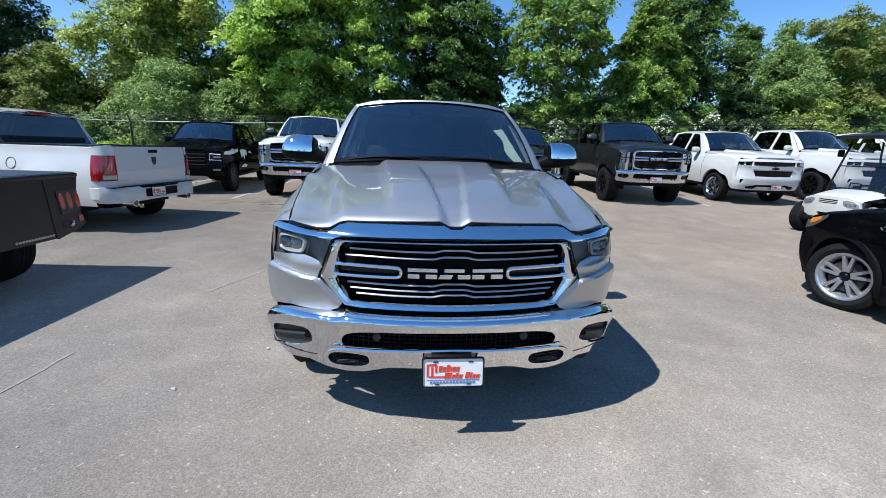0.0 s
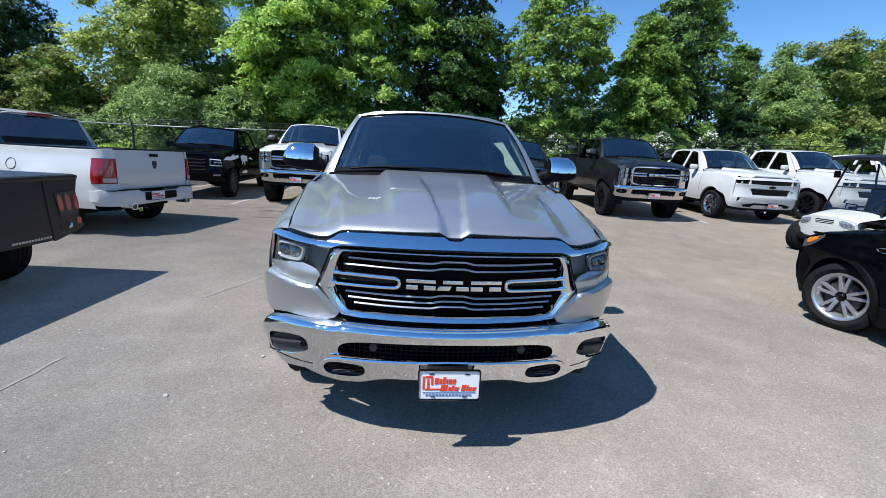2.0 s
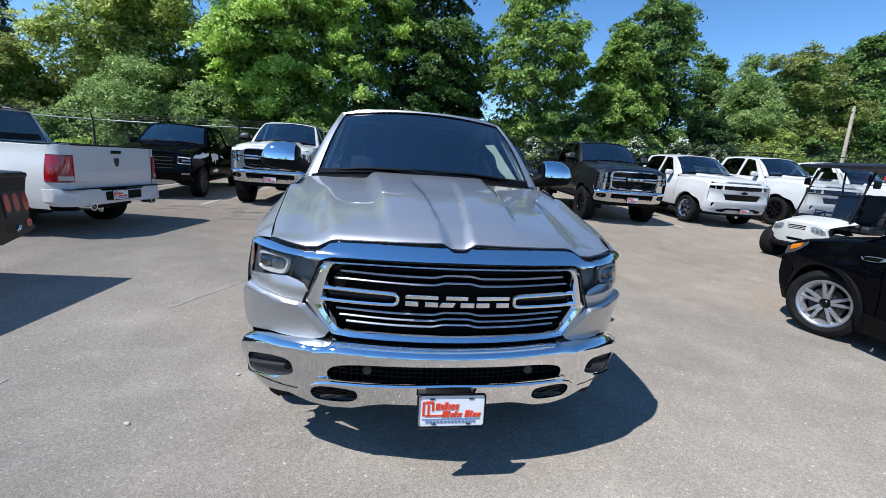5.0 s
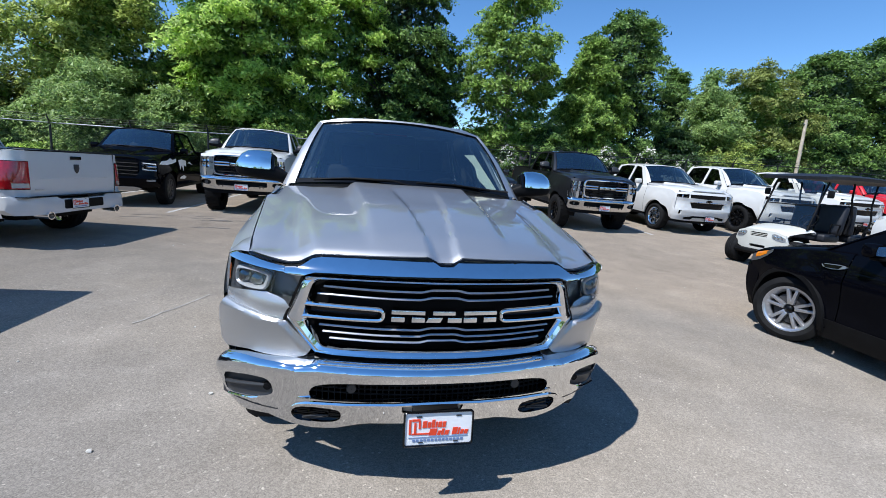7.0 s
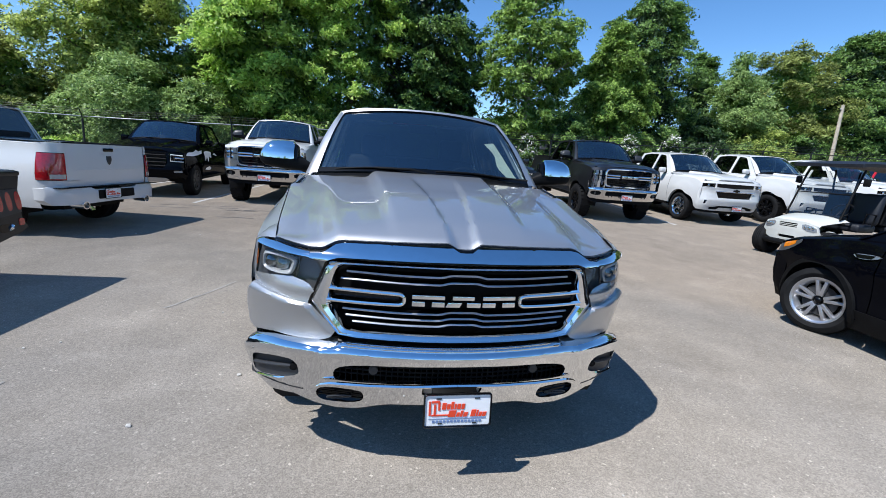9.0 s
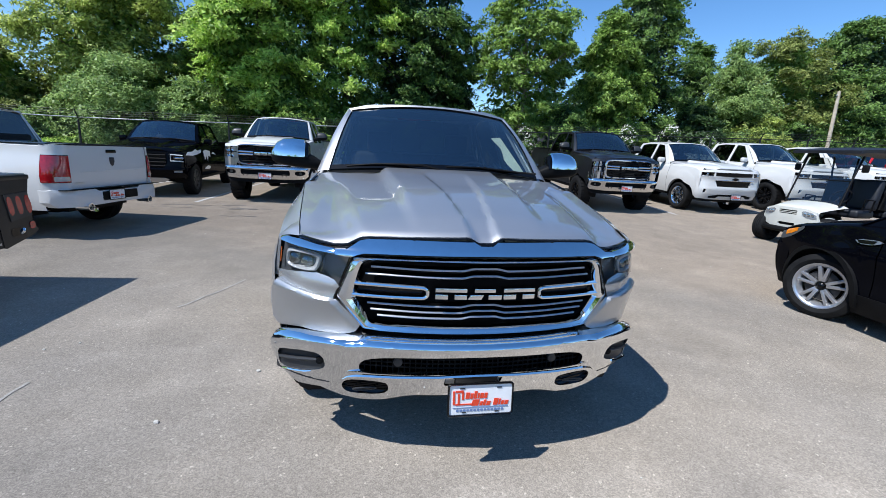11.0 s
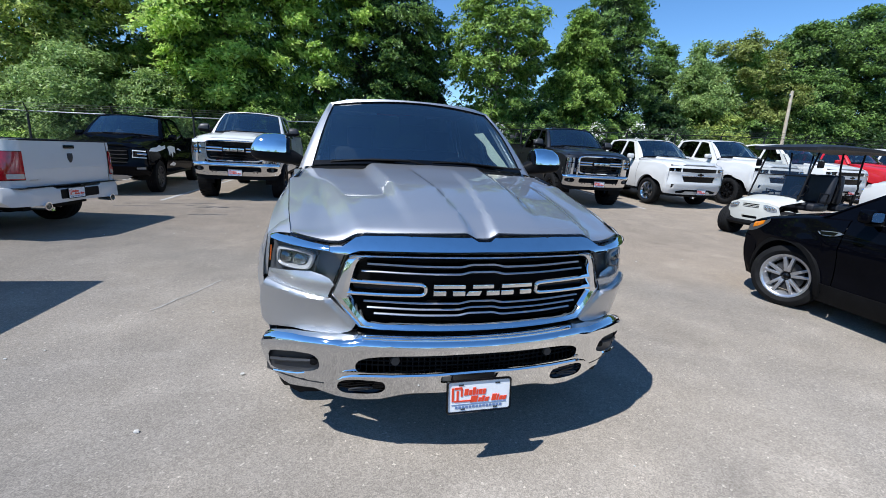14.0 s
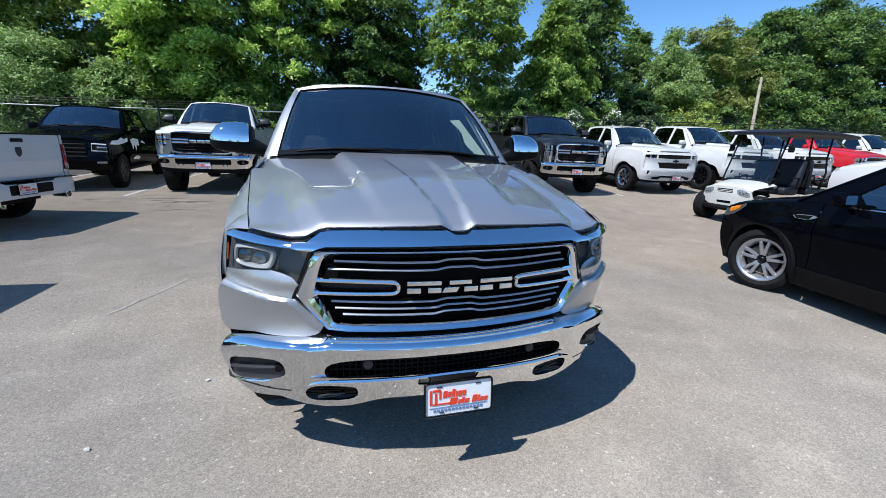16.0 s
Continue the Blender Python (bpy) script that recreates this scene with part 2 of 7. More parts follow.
def rounded(x0, z0, x1, z1, r, n=4):
    r = min(r, (x1 - x0) / 2 - 1e-4, (z1 - z0) / 2 - 1e-4)
    p = []
    for cx, cz, a in ((x1 - r, z1 - r, 0), (x0 + r, z1 - r, 90), (x0 + r, z0 + r, 180), (x1 - r, z0 + r, 270)):
        for k in range(n + 1):
            t = radians(a + 90 * k / n)
            p.append((cx + r * math.cos(t), cz + r * math.sin(t)))
    return p


def panel(outer, fn, holes=(), us=(), vs=(), rim=None):
    """A sheet with holes, drawn in (u, v), cut along the lines us and vs, and laid on the surface fn(u, v); rim: how far its edges turn back."""
    bm = bmesh.new()
    for loop in (outer, *holes):
        vv = [bm.verts.new((p[0], p[1], 0)) for p in loop]
        for i in range(len(vv)):
            bm.edges.new((vv[i], vv[(i + 1) % len(vv)]))
    bmesh.ops.triangle_fill(bm, use_beauty=True, use_dissolve=False, edges=bm.edges[:])
    for k, cuts in enumerate((us, vs)):
        for c in cuts:
            bmesh.ops.bisect_plane(bm, geom=bm.verts[:] + bm.edges[:] + bm.faces[:], dist=1e-5,
                                   plane_co=(c, 0, 0) if k == 0 else (0, c, 0), plane_no=(1, 0, 0) if k == 0 else (0, 1, 0))
    for v in bm.verts:
        v.co = Vector(fn(v.co.x, v.co.y))
    bmesh.ops.recalc_face_normals(bm, faces=bm.faces[:])
    if rim is not None:
        edges = [e for e in bm.edges if e.is_boundary]
        r = bmesh.ops.extrude_edge_only(bm, edges=edges)
        bmesh.ops.translate(bm, verts=[g for g in r["geom"] if isinstance(g, bmesh.types.BMVert)], vec=rim)
        bmesh.ops.recalc_face_normals(bm, faces=bm.faces[:])
    return bm


def eased(p, r):
    """An outline with its corners cut back by r, softly."""
    q = []
    for i in range(len(p)):
        a, b, c = Vector(p[i - 1]), Vector(p[i]), Vector(p[(i + 1) % len(p)])
        u, w = b + (a - b).normalized() * r, b + (c - b).normalized() * r
        q += [tuple(u), tuple(u * 0.25 + b * 0.5 + w * 0.25), tuple(w)]
    return q


def span(a, b, n):
    return [a + (b - a) * k / n for k in range(n + 1)]


def grid(rows, close_u=False, close_v=False, thick=0.0):
    """A sheet through rows of points."""
    bm = bmesh.new()
    vv = [[bm.verts.new(p) for p in r] for r in rows]
    nu, nv = len(rows), len(rows[0])
    for i in range(nu if close_u else nu - 1):
        for j in range(nv if close_v else nv - 1):
            q = [vv[i][j], vv[(i + 1) % nu][j], vv[(i + 1) % nu][(j + 1) % nv], vv[i][(j + 1) % nv]]
            try:
                bm.faces.new(q)
            except ValueError:
                pass
    bmesh.ops.remove_doubles(bm, verts=bm.verts[:], dist=1e-5)
    bmesh.ops.recalc_face_normals(bm, faces=bm.faces[:])
    if thick:
        bmesh.ops.solidify(bm, geom=bm.faces[:], thickness=thick)
        bmesh.ops.recalc_face_normals(bm, faces=bm.faces[:])
    return bm


def tube(path, r, seg=8, closed=False, flat=1.0):
    """A round bar along a path; flat squeezes it in z."""
    p = [Vector(q) for q in path]
    n = len(p)
    rows = []
    for i in range(n):
        a = p[(i - 1) % n] if closed or i > 0 else p[i]
        b = p[(i + 1) % n] if closed or i < n - 1 else p[i]
        d = (b - a).normalized()
        up = Vector((0, 0, 1)) if abs(d.z) < 0.95 else Vector((0, 1, 0))
        s = d.cross(up).normalized()
        u = s.cross(d).normalized()
        rr = r[i] if isinstance(r, (list, tuple)) else r
        rows.append([p[i] + s * (rr * math.cos(2 * math.pi * k / seg)) + u * (rr * flat * math.sin(2 * math.pi * k / seg)) for k in range(seg)])
    bm = grid(rows, close_u=closed, close_v=True)
    if not closed:
        for e in (0, 1):
            bm.verts.ensure_lookup_table()
        bmesh.ops.holes_fill(bm, edges=[e for e in bm.edges if e.is_boundary], sides=seg + 2)
        bmesh.ops.recalc_face_normals(bm, faces=bm.faces[:])
    return bm


def box(x0, y0, z0, x1, y1, z1, bevel=0.0, seg=2):
    bm = bmesh.new()
    bmesh.ops.create_cube(bm, size=1, matrix=Matrix.LocRotScale(((x0 + x1) / 2, (y0 + y1) / 2, (z0 + z1) / 2), None, (abs(x1 - x0), abs(y1 - y0), abs(z1 - z0))))
    if bevel:
        bmesh.ops.bevel(bm, geom=bm.edges[:], offset=bevel, segments=seg, affect="EDGES", profile=0.5)
    return bm


def prism(poly, fn0, fn1, bevel=0.0):
    """A solid between the outline laid by fn0 and by fn1."""
    bm = bmesh.new()
    a = [bm.verts.new(fn0(*p)) for p in poly]
    b = [bm.verts.new(fn1(*p)) for p in poly]
    bm.faces.new(a)
    bm.faces.new(b[::-1])
    for i in range(len(a)):
        j = (i + 1) % len(a)
        bm.faces.new((a[i], b[i], b[j], a[j]))
    bmesh.ops.recalc_face_normals(bm, faces=bm.faces[:])
    if bevel:
        bmesh.ops.bevel(bm, geom=bm.edges[:], offset=bevel, segments=2, affect="EDGES", profile=0.5)
    return bm


def lathe(profile, seg=32):
    """Turns (x, radius) about the x axis."""
    rows = [[(x, r * math.cos(2 * math.pi * k / seg), r * math.sin(2 * math.pi * k / seg)) for k in range(seg)] for x, r in profile]
    return grid(rows, close_v=True)


def join(*bms):
    out = bms[0]
    for b in bms[1:]:
        me = bpy.data.meshes.new("tmp")
        b.to_mesh(me)
        b.free()
        out.from_mesh(me)
        bpy.data.meshes.remove(me)
    return out


def moved(bm, m):
    bmesh.ops.transform(bm, matrix=m, verts=bm.verts[:])
    return bm


def flip_x(bm):
    bmesh.ops.transform(bm, matrix=Matrix.Diagonal((-1, 1, 1, 1)), verts=bm.verts[:])
    bmesh.ops.reverse_faces(bm, faces=bm.faces[:])
    return bm


def smooth(t):
    t = min(1.0, max(0.0, t))
    return t * t * (3 - 2 * t)


def lerp(table, x):
    """Straight interpolation through a table of (x, y)."""
    if x <= table[0][0]:
        return table[0][1]
    for (a, p), (b, q) in zip(table, table[1:]):
        if x <= b:
            return p + (q - p) * (x - a) / (b - a)
    return table[-1][1]

# ---- pickups ----
def yf(x):
    """How far the nose curves back at x."""
    x = abs(x)
    return 0.03 + 0.25 * x * x + 2.3 * max(0.0, x - 0.7) ** 2


def bumper_y(x):
    """How far the chrome bumper curves back at x: it keeps wider than the nose above it."""
    return yf(x) - 1.2 * max(0.0, abs(x) - 0.72) ** 2


def ring(outer, inner, profile, n=2, at=None):
    """A moulded frame between two outlines with as many corners: profile of (0 outer to 1 inner, offset in y); at: the surface it lies on."""
    at = at or yf
    o, i = chaikin(outer, n), chaikin(inner, n)
    rows = []
    for t, dy in profile:
        row = []
        for a, b in zip(o, i):
            x, z = a[0] + (b[0] - a[0]) * t, a[1] + (b[1] - a[1]) * t
            row.append((x, at(x) + dy, z))
        rows.append(row)
    return grid(rows, close_v=True)


def both(p):
    """An outline given for x > 0 from the middle of the top to the middle of the bottom, completed by its mirror image."""
    left = [(-x, z) for x, z in p if x > 1e-6]
    return list(p) + left[::-1]


def mirrored(p):
    return [(-x, z) for x, z in p][::-1]


def side_parts(name, fnbm, material, parent, label=""):
    """The same part on both sides."""
    out = []
    for s in (1, -1):
        bm = fnbm()
        out.append(part(name, bm if s == 1 else flip_x(bm), material, parent, label))
    return out


XS = span(-1.05, 1.05, 42)
SIDE = [(0.36, 0.93), (0.45, 0.965), (0.55, 0.99), (0.75, 1.012), (0.93, 1.018), (1.08, 0.995), (1.25, 0.955), (1.42, 0.945)]


def side_x(y, z):
    x = lerp(SIDE, z)
    if y < 1.0:
        x -= 0.045 * ((1.0 - y) / 0.6) ** 2
    return x


HOODX = [(0.33, 0.845), (0.6, 0.875), (1.2, 0.93), (1.6, 0.95)]
HOODZ = [(0.33, 1.145), (0.6, 1.2), (1.2, 1.312), (1.6, 1.368)]
CROWN = [(0.05, 1.175), (0.3, 1.232), (0.6, 1.283), (1.0, 1.335), (1.6, 1.402)]
NOSE = [(0, 1.153), (0.03, 1.154), (0.075, 1.179), (0.12, 1.177), (0.53, 1.165), (0.565, 1.158), (0.625, 1.123), (0.68, 1.119), (0.75, 1.127), (0.83, 1.138), (1.0, 1.125)]
PLAIN_NOSE = [(0.49, 1.172), (0.61, 1.128), (0.85, 1.145), (1.0, 1.13)]


def body_side(y0, y1, arch_y, r, ztop, n=None, zlow=0.44, seam=False, wheel_z=0.4, lip=0.03):
    """One side panel between y0 and y1, with the wheel's arch cut out of it."""
    n = n or max(4, int((y1 - y0) / 0.07))
    rows = []
    for k in range(n + 1):
        y = y0 + (y1 - y0) * k / n
        zl = zlow
        flare = 0.0
        if arch_y is not None:
            d = abs(y - arch_y)
            if d < r:
                zl = max(zlow, wheel_z + math.sqrt(r * r - d * d))
            flare = lip * smooth(1.25 - d / r * 0.9) if d < r * 1.35 else 0.0
        zt = lerp(ztop, y)
        row = [(side_x(y, zl) + flare * 0.2 - 0.05, y, zl)]
        for j in range(11):
            z = zl + (zt - 0.02 - zl) * j / 10
            row.append((side_x(y, z) + flare * max(0, 1 - max(0, z - zl) / 0.25) ** 0.7, y, z))
        row.append((side_x(y, zt) - 0.018, y, zt))
        if seam:
            hx, hz = lerp(HOODX, y), lerp(HOODZ, y)
            row.append(((side_x(y, zt) - 0.018 + hx) / 2 + 0.005, y, (zt + hz) / 2 + 0.006))
            row.append((hx + 0.004, y, hz))
            row.append((hx + 0.004, y, hz - 0.04))
        else:
            row.append((side_x(y, zt) - 0.06, y, zt + 0.004))
            row.append((side_x(y, zt) - 0.06, y, zt - 0.1))
        rows.append(row)
    return grid(rows)


def hood_sheet(dome=0.035, notch=True, square=2.0):
    rows = []
    us = [-1 + 2 * k / 112 for k in range(113)]
    for k in range(27):
        v = (k / 26) ** 1.4
        row = []
        for u in us:
            x = u * 0.845
            yn = yf(x) + 0.062
            y = yn + v * (1.53 - yn)
            hx, hz, zc = lerp(HOODX, y), lerp(HOODZ, y), lerp(CROWN, y)
            xx = u * hx
            a = abs(u)
            w0 = 0.27 + 0.13 * min(1, y / 1.5)
            body = hz + (zc - hz) * (1 - a ** square)
            if notch:
                # the wide raised middle drops off along a ridge that runs out to the screen's corners
                ridge = 0.575 + 0.17 * min(1.0, y / 1.3)
                fall = 0.034 * (1 - smooth((y - 0.5) / 1.0))
                body += fall * (0.5 - smooth((abs(xx) - ridge + 0.05) / 0.10)) + 0.4 * fall * smooth((abs(xx) - 0.72) / 0.12)
            body += dome * smooth((y - 0.05) / 0.8) * (1 - smooth((abs(xx) - w0) / 0.07))
            body -= 0.008 * smooth((y - 0.5) / 0.8) * smooth((abs(xx) - w0 - 0.03) / 0.08) * (1 - smooth((abs(xx) - 0.68) / 0.12))
            if notch:
                wn = 0.03 + 0.09 * y
                body -= 0.019 * (1 - smooth((abs(xx) - wn) / 0.022)) * (1 - smooth((y - 0.9) / 0.5))
            zn = lerp(NOSE, abs(x)) if notch else lerp(PLAIN_NOSE, max(abs(x), 0.49))
            w = smooth(min(1.0, (y - yn) / 0.16)) if y > yn else 0.0
            w = math.sqrt(max(0.0, 1 - (1 - min(1.0, (y - yn) / 0.2)) ** 2)) if notch and y > yn else max(w, min(1.0, (y - yn) / 0.16) ** 0.7) if y > yn else 0.0
            row.append((xx, y, zn + (body - zn) * w))
        rows.append(row)
    first = [(p[0], p[1] + 0.012, p[2] - 0.025) for p in rows[0]]
    return grid([first] + rows)


def wheel(parent, x, y, r, w, style, rim_r=0.27):
    """One wheel: tyre with tread, rim with spokes, hub."""
    s = 1 if x > 0 else -1
    wh = new("wheel")
    wh.parent = parent
    wh.location = (x, y, r)
    h = w / 2
    prof = [(-h * 0.6, rim_r - 0.02), (-h * 0.85, rim_r + 0.01), (-h, rim_r + (r - rim_r) * 0.45), (-h * 0.92, r - 0.035), (-h * 0.78, r - 0.008), (-h * 0.3, r), (h * 0.3, r),
            (h * 0.78, r - 0.008), (h * 0.92, r - 0.035), (h, rim_r + (r - rim_r) * 0.45), (h * 0.85, rim_r + 0.01), (h * 0.6, rim_r - 0.02)]
    tb = lathe(prof, 48)
    blocks = []
    mud = style in ("mud", "black")
    if not mud:
        i = prof.index((-h * 0.3, r))
        prof[i:i + 2] = [(-h * 0.36, r), (-h * 0.33, r - 0.009), (-h * 0.27, r - 0.009), (-h * 0.24, r), (-h * 0.04, r), (-h * 0.02, r - 0.009), (h * 0.02, r - 0.009), (h * 0.04, r), (h * 0.24, r), (h * 0.27, r - 0.009), (h * 0.33, r - 0.009), (h * 0.36, r)]
        tb = lathe(prof, 48)
    n = 28 if mud else 0
    for k in range(n):
        a = 2 * math.pi * k / n
        for side in (-1, 1):
            b = box(side * h * 0.45 - h * 0.42, -math.pi * r / n * (0.62 if mud else 0.75), r - 0.012, side * h * 0.45 + h * 0.42, math.pi * r / n * (0.62 if mud else 0.75), r + (0.012 if mud else 0.004))
            blocks.append(moved(b, Matrix.Rotation(a + side * 0.05, 4, "X")))
    tb = join(tb, *blocks)
    t = part("tyre", tb, RUBBER, wh, "black rubber tyre with blocky tread" if mud else "")
    rim_mat = {"chrome": CHROME, "alloy": ALLOY, "mud": GLOSSBLACK, "black": GLOSSBLACK, "steel": GREYPLASTIC}[style]
    o = s * h
    rp = [(-o * 0.7, rim_r - 0.03), (o * 0.2, rim_r - 0.05), (o * 0.72, rim_r - 0.022), (o * 0.84, rim_r - 0.006), (o * 0.86, rim_r + 0.008), (o * 0.78, rim_r + 0.012)]
    part("rim", lathe(rp, 40), rim_mat, wh)
    part("brake_disc", lathe([(o * 0.25, 0.02), (o * 0.25, rim_r * 0.68), (o * 0.18, rim_r * 0.68)], 28), GREYPLASTIC, wh)
    ns = {"chrome": 6, "alloy": 5, "mud": 8, "black": 7, "steel": 8}[style]
    for k in range(ns):
        a = 2 * math.pi * k / ns
        bms = []
        for da in ((-0.2, 0.2) if style == "alloy" else (-0.13, 0.13) if style != "mud" else (0.0,)):
            ww = 0.019 if style == "alloy" else 0.028 if style != "mud" else 0.036
            pts = [(-ww * 0.9, 0.05), (ww * 0.9, 0.05), (ww * 0.75, rim_r - 0.02), (-ww * 0.75, rim_r - 0.02)]
            b = prism(pts, lambda u, v: (o * 0.62 + (o * 0.12 if v > 0.1 else 0), u, v), lambda u, v: (o * 0.35, u * 1.25, v), 0.004)
            bms.append(moved(b, Matrix.Rotation(a + da, 4, "X")))
        part("spoke", join(*bms), rim_mat, wh)
    hub = 0.42 if style == "alloy" else 1.0
    part("hub", lathe([(o * 0.3, 0.085 * hub), (o * 0.62, 0.078 * hub), (o * 0.70, 0.05 * hub), (o * 0.74, 0.03 * hub), (o * 0.74, 0.0005)], 20), rim_mat if style != "alloy" else GLOSSBLACK, wh)
    return wh


def plate(parent, x, y, z, rz=0, tilt=0, size=1.0):
    """A dealer's plate: dark frame, white sheet, its badge and lines as plain bars."""
    p = new("dealer_plate")
    p.parent = parent
    p.matrix_basis = pose(x, y, z, tilt, 0, rz) @ Matrix.Scale(size, 4)
    flat = lambda q: 0.0
    part("plate_frame", ring(rounded(-0.160, -0.081, 0.160, 0.081, 0.014), rounded(-0.152, -0.072, 0.152, 0.074, 0.01), [(0, 0.006), (0, -0.004), (0.5, -0.009), (1, -0.006), (1, 0.004)], 0, flat), GLOSSBLACK, p)
    if y < 3:
        part("plate_bracket", box(-0.11, 0.008, -0.055, 0.11, 0.06, 0.04, 0.004), PLASTIC, p)
    sheet = part("plate_sheet", panel(rounded(-0.154, -0.075, 0.154, 0.076, 0.008), lambda u, v: (u, 0.0, v)), PLATEWHITE, p, "white dealer plate")

    def bar(name, x0, z0, x1, z1, m, slant=0.0):
        q = [(x0, z0), (x1, z0), (x1 + slant, z1), (x0 + slant, z1)]
        part(name, prism(q, lambda u, v: (u, -0.003, v), lambda u, v: (u, -0.0005, v)), m, sheet)

    bar("red_bar", -0.135, -0.022, -0.125, 0.045, PLATERED)
    bar("red_bar", -0.122, 0.037, -0.085, 0.047, PLATERED)
    bar("red_bar", -0.092, 0.002, -0.082, 0.040, PLATERED)
    bar("red_bar", -0.112, -0.022, -0.102, 0.030, PLATERED)
    bar("red_bar", -0.122, -0.025, -0.04, -0.018, PLATERED)
    for k, (a, b, h) in enumerate(((-0.075, -0.056, 0.036), (-0.052, -0.038, 0.03), (-0.034, -0.02, 0.042), (-0.016, -0.008, 0.03), (-0.004, 0.012, 0.03), (0.016, 0.03, 0.03))):
        bar("red_bar", a, 0.006, b, 0.006 + h * 0.85, PLATERED, 0.003)
    for a, b, h in ((-0.045, -0.012, 0.03), (-0.007, 0.006, 0.02), (0.01, 0.022, 0.028), (0.026, 0.044, 0.02), (0.06, 0.082, 0.032), (0.086, 0.094, 0.03), (0.098, 0.112, 0.02), (0.116, 0.132, 0.02)):
        bar("red_bar", a, -0.03, b, -0.03 + h, PLATERED, 0.006)
    bar("blue_line", -0.135, -0.0385, 0.135, -0.0365, PLATEBLUE)
    for k in range(14):
        bar("blue_bar", -0.118 + k * 0.0168, -0.056, -0.118 + k * 0.0168 + 0.012, -0.046, PLATEBLUE)
    for sx in (-1, 1):
        bar("bolt_slot", sx * 0.09 - 0.012, 0.054, sx * 0.09 + 0.012, 0.06, GREYPLASTIC)
        bar("bolt_slot", sx * 0.08 - 0.01, -0.064, sx * 0.08 + 0.01, -0.059, GREYPLASTIC)
    return p


def cab(truck, paint, glass, side_glass, add):
    """Windscreen, pillars, roof, side frames and glass, cabin inside; add: links a body part."""
    rows = []
    for k in range(9):
        v = k / 8
        row = []
        for j in range(17):
            u = -1 + 2 * j / 16
            bx, by, bz = 0.83 * u, 1.50 + 0.13 * u * u, 1.425 - 0.04 * u * u
            tx, ty, tz = 0.685 * u, 2.15 + 0.10 * u * u, 1.929 - 0.05 * u * u
            bulge = 0.035 * math.sin(math.pi * v)
            row.append((bx + (tx - bx) * v, by + (ty - by) * v - bulge * 0.6, bz + (tz - bz) * v + bulge))
        rows.append(row)
    edge_l, edge_r = [r[0] for r in rows], [r[-1] for r in rows]
    seal = edge_l + rows[-1][1:-1] + edge_r[::-1]
    add("windshield_seal", tube([(p[0], p[1] - 0.004, p[2] + 0.003) for p in seal], 0.006, 6), GLOSSBLACK)
    w = add("windshield", grid(rows), glass)
    w.visible_shadow = False
    add("windshield_band", grid([[(p[0], p[1] - 0.004, p[2] + 0.004) for p in rows[0]], [(a[0] * 0.6 + b[0] * 0.4, a[1] * 0.6 + b[1] * 0.4 - 0.006, a[2] * 0.6 + b[2] * 0.4 + 0.006) for a, b in zip(rows[0], rows[1])]]), GLOSSBLACK)
    for s, edge in ((-1, edge_l), (1, edge_r)):
        pr = []
        for k, e in enumerate(edge):
            v = k / 8
            ox, oy, oz = s * (0.945 - 0.225 * v), 1.67 + 0.64 * v, 1.335 + 0.55 * v + 0.03 * math.sin(math.pi * v)
            a, b = Vector(e), Vector((ox, oy, oz))
            pr.append([a + Vector((0, 0.012, -0.012)), a, a * 0.6 + b * 0.4 + Vector((s * 0.012, -0.012, 0.012)), a * 0.25 + b * 0.75 + Vector((s * 0.014, -0.01, 0.01)), b])
        add("pillar", grid(pr), paint)
    rr = []
    for k in range(13):
        v = k / 12
        row = []
        for j in range(21):
            u = -1 + 2 * j / 20
            y = 2.165 + 0.10 * u * u * (1 - v) + v * 1.50
            z = 1.945 + 0.028 * math.sin(math.pi * min(1, v * 1.1 + 0.08)) - 0.055 * abs(u) ** 3 - (0.05 * max(0, v - 0.8) / 0.2) ** 1.0
            z += 0.006 * (smooth((abs(u) - 0.62) / 0.05) - smooth((abs(u) - 0.8) / 0.05))
            row.append((0.715 * u, y, z))
        rr.append(row)
    rr.insert(0, [(0.705 * u, 2.157 + 0.10 * u * u, 1.938 - 0.052 * u * u) for u in span(-1, 1, 20)])
    rr.insert(0, [(0.695 * u, 2.148 + 0.10 * u * u, 1.930 - 0.05 * u * u) for u in span(-1, 1, 20)])
    add("roof", grid(rr), paint)
    sx = lambda z: 0.945 - 0.225 * (z - 1.285) / 0.6
    outer = [(1.67, 1.285), (2.30, 1.885), (2.6, 1.925), (3.2, 1.925), (3.62, 1.87), (3.80, 1.285)]
    fw = eased([(1.88, 1.31), (2.365, 1.85), (2.675, 1.878), (2.69, 1.31)], 0.05)
    rw = eased([(2.77, 1.31), (2.765, 1.88), (3.2, 1.88), (3.52, 1.835), (3.64, 1.31)], 0.05)
    for s in (1, -1):
        add("side_frame", panel(outer, lambda u, v: (s * sx(v), u, v), (fw, rw), (), span(1.3, 1.9, 4), (-s * 0.03, 0, 0)), paint)
        for q in (fw, rw):
            g = add("side_window", panel(q, lambda u, v: (s * (sx(v) - 0.014), u, v)), side_glass)
            g.visible_shadow = False
    bx = [(-0.90, 1.2), (0.90, 1.2), (0.71, 1.88), (-0.71, 1.88)]
    hole = rounded(-0.5, 0, 0.5, 1, 0.04)
    hole = [(2 * u * (0.845 - 0.155 * v), 1.30 + 0.555 * v) for u, v in hole]
    add("cab_back", panel(bx, lambda u, v: (u, 3.80 - 0.17 * (v - 1.28) / 0.6, v), (hole,), (), (), (0, -0.03, 0)), paint)
    add("brake_lamp", box(-0.2, 3.62, 1.862, 0.2, 3.69, 1.912, 0.008), REDLENS)
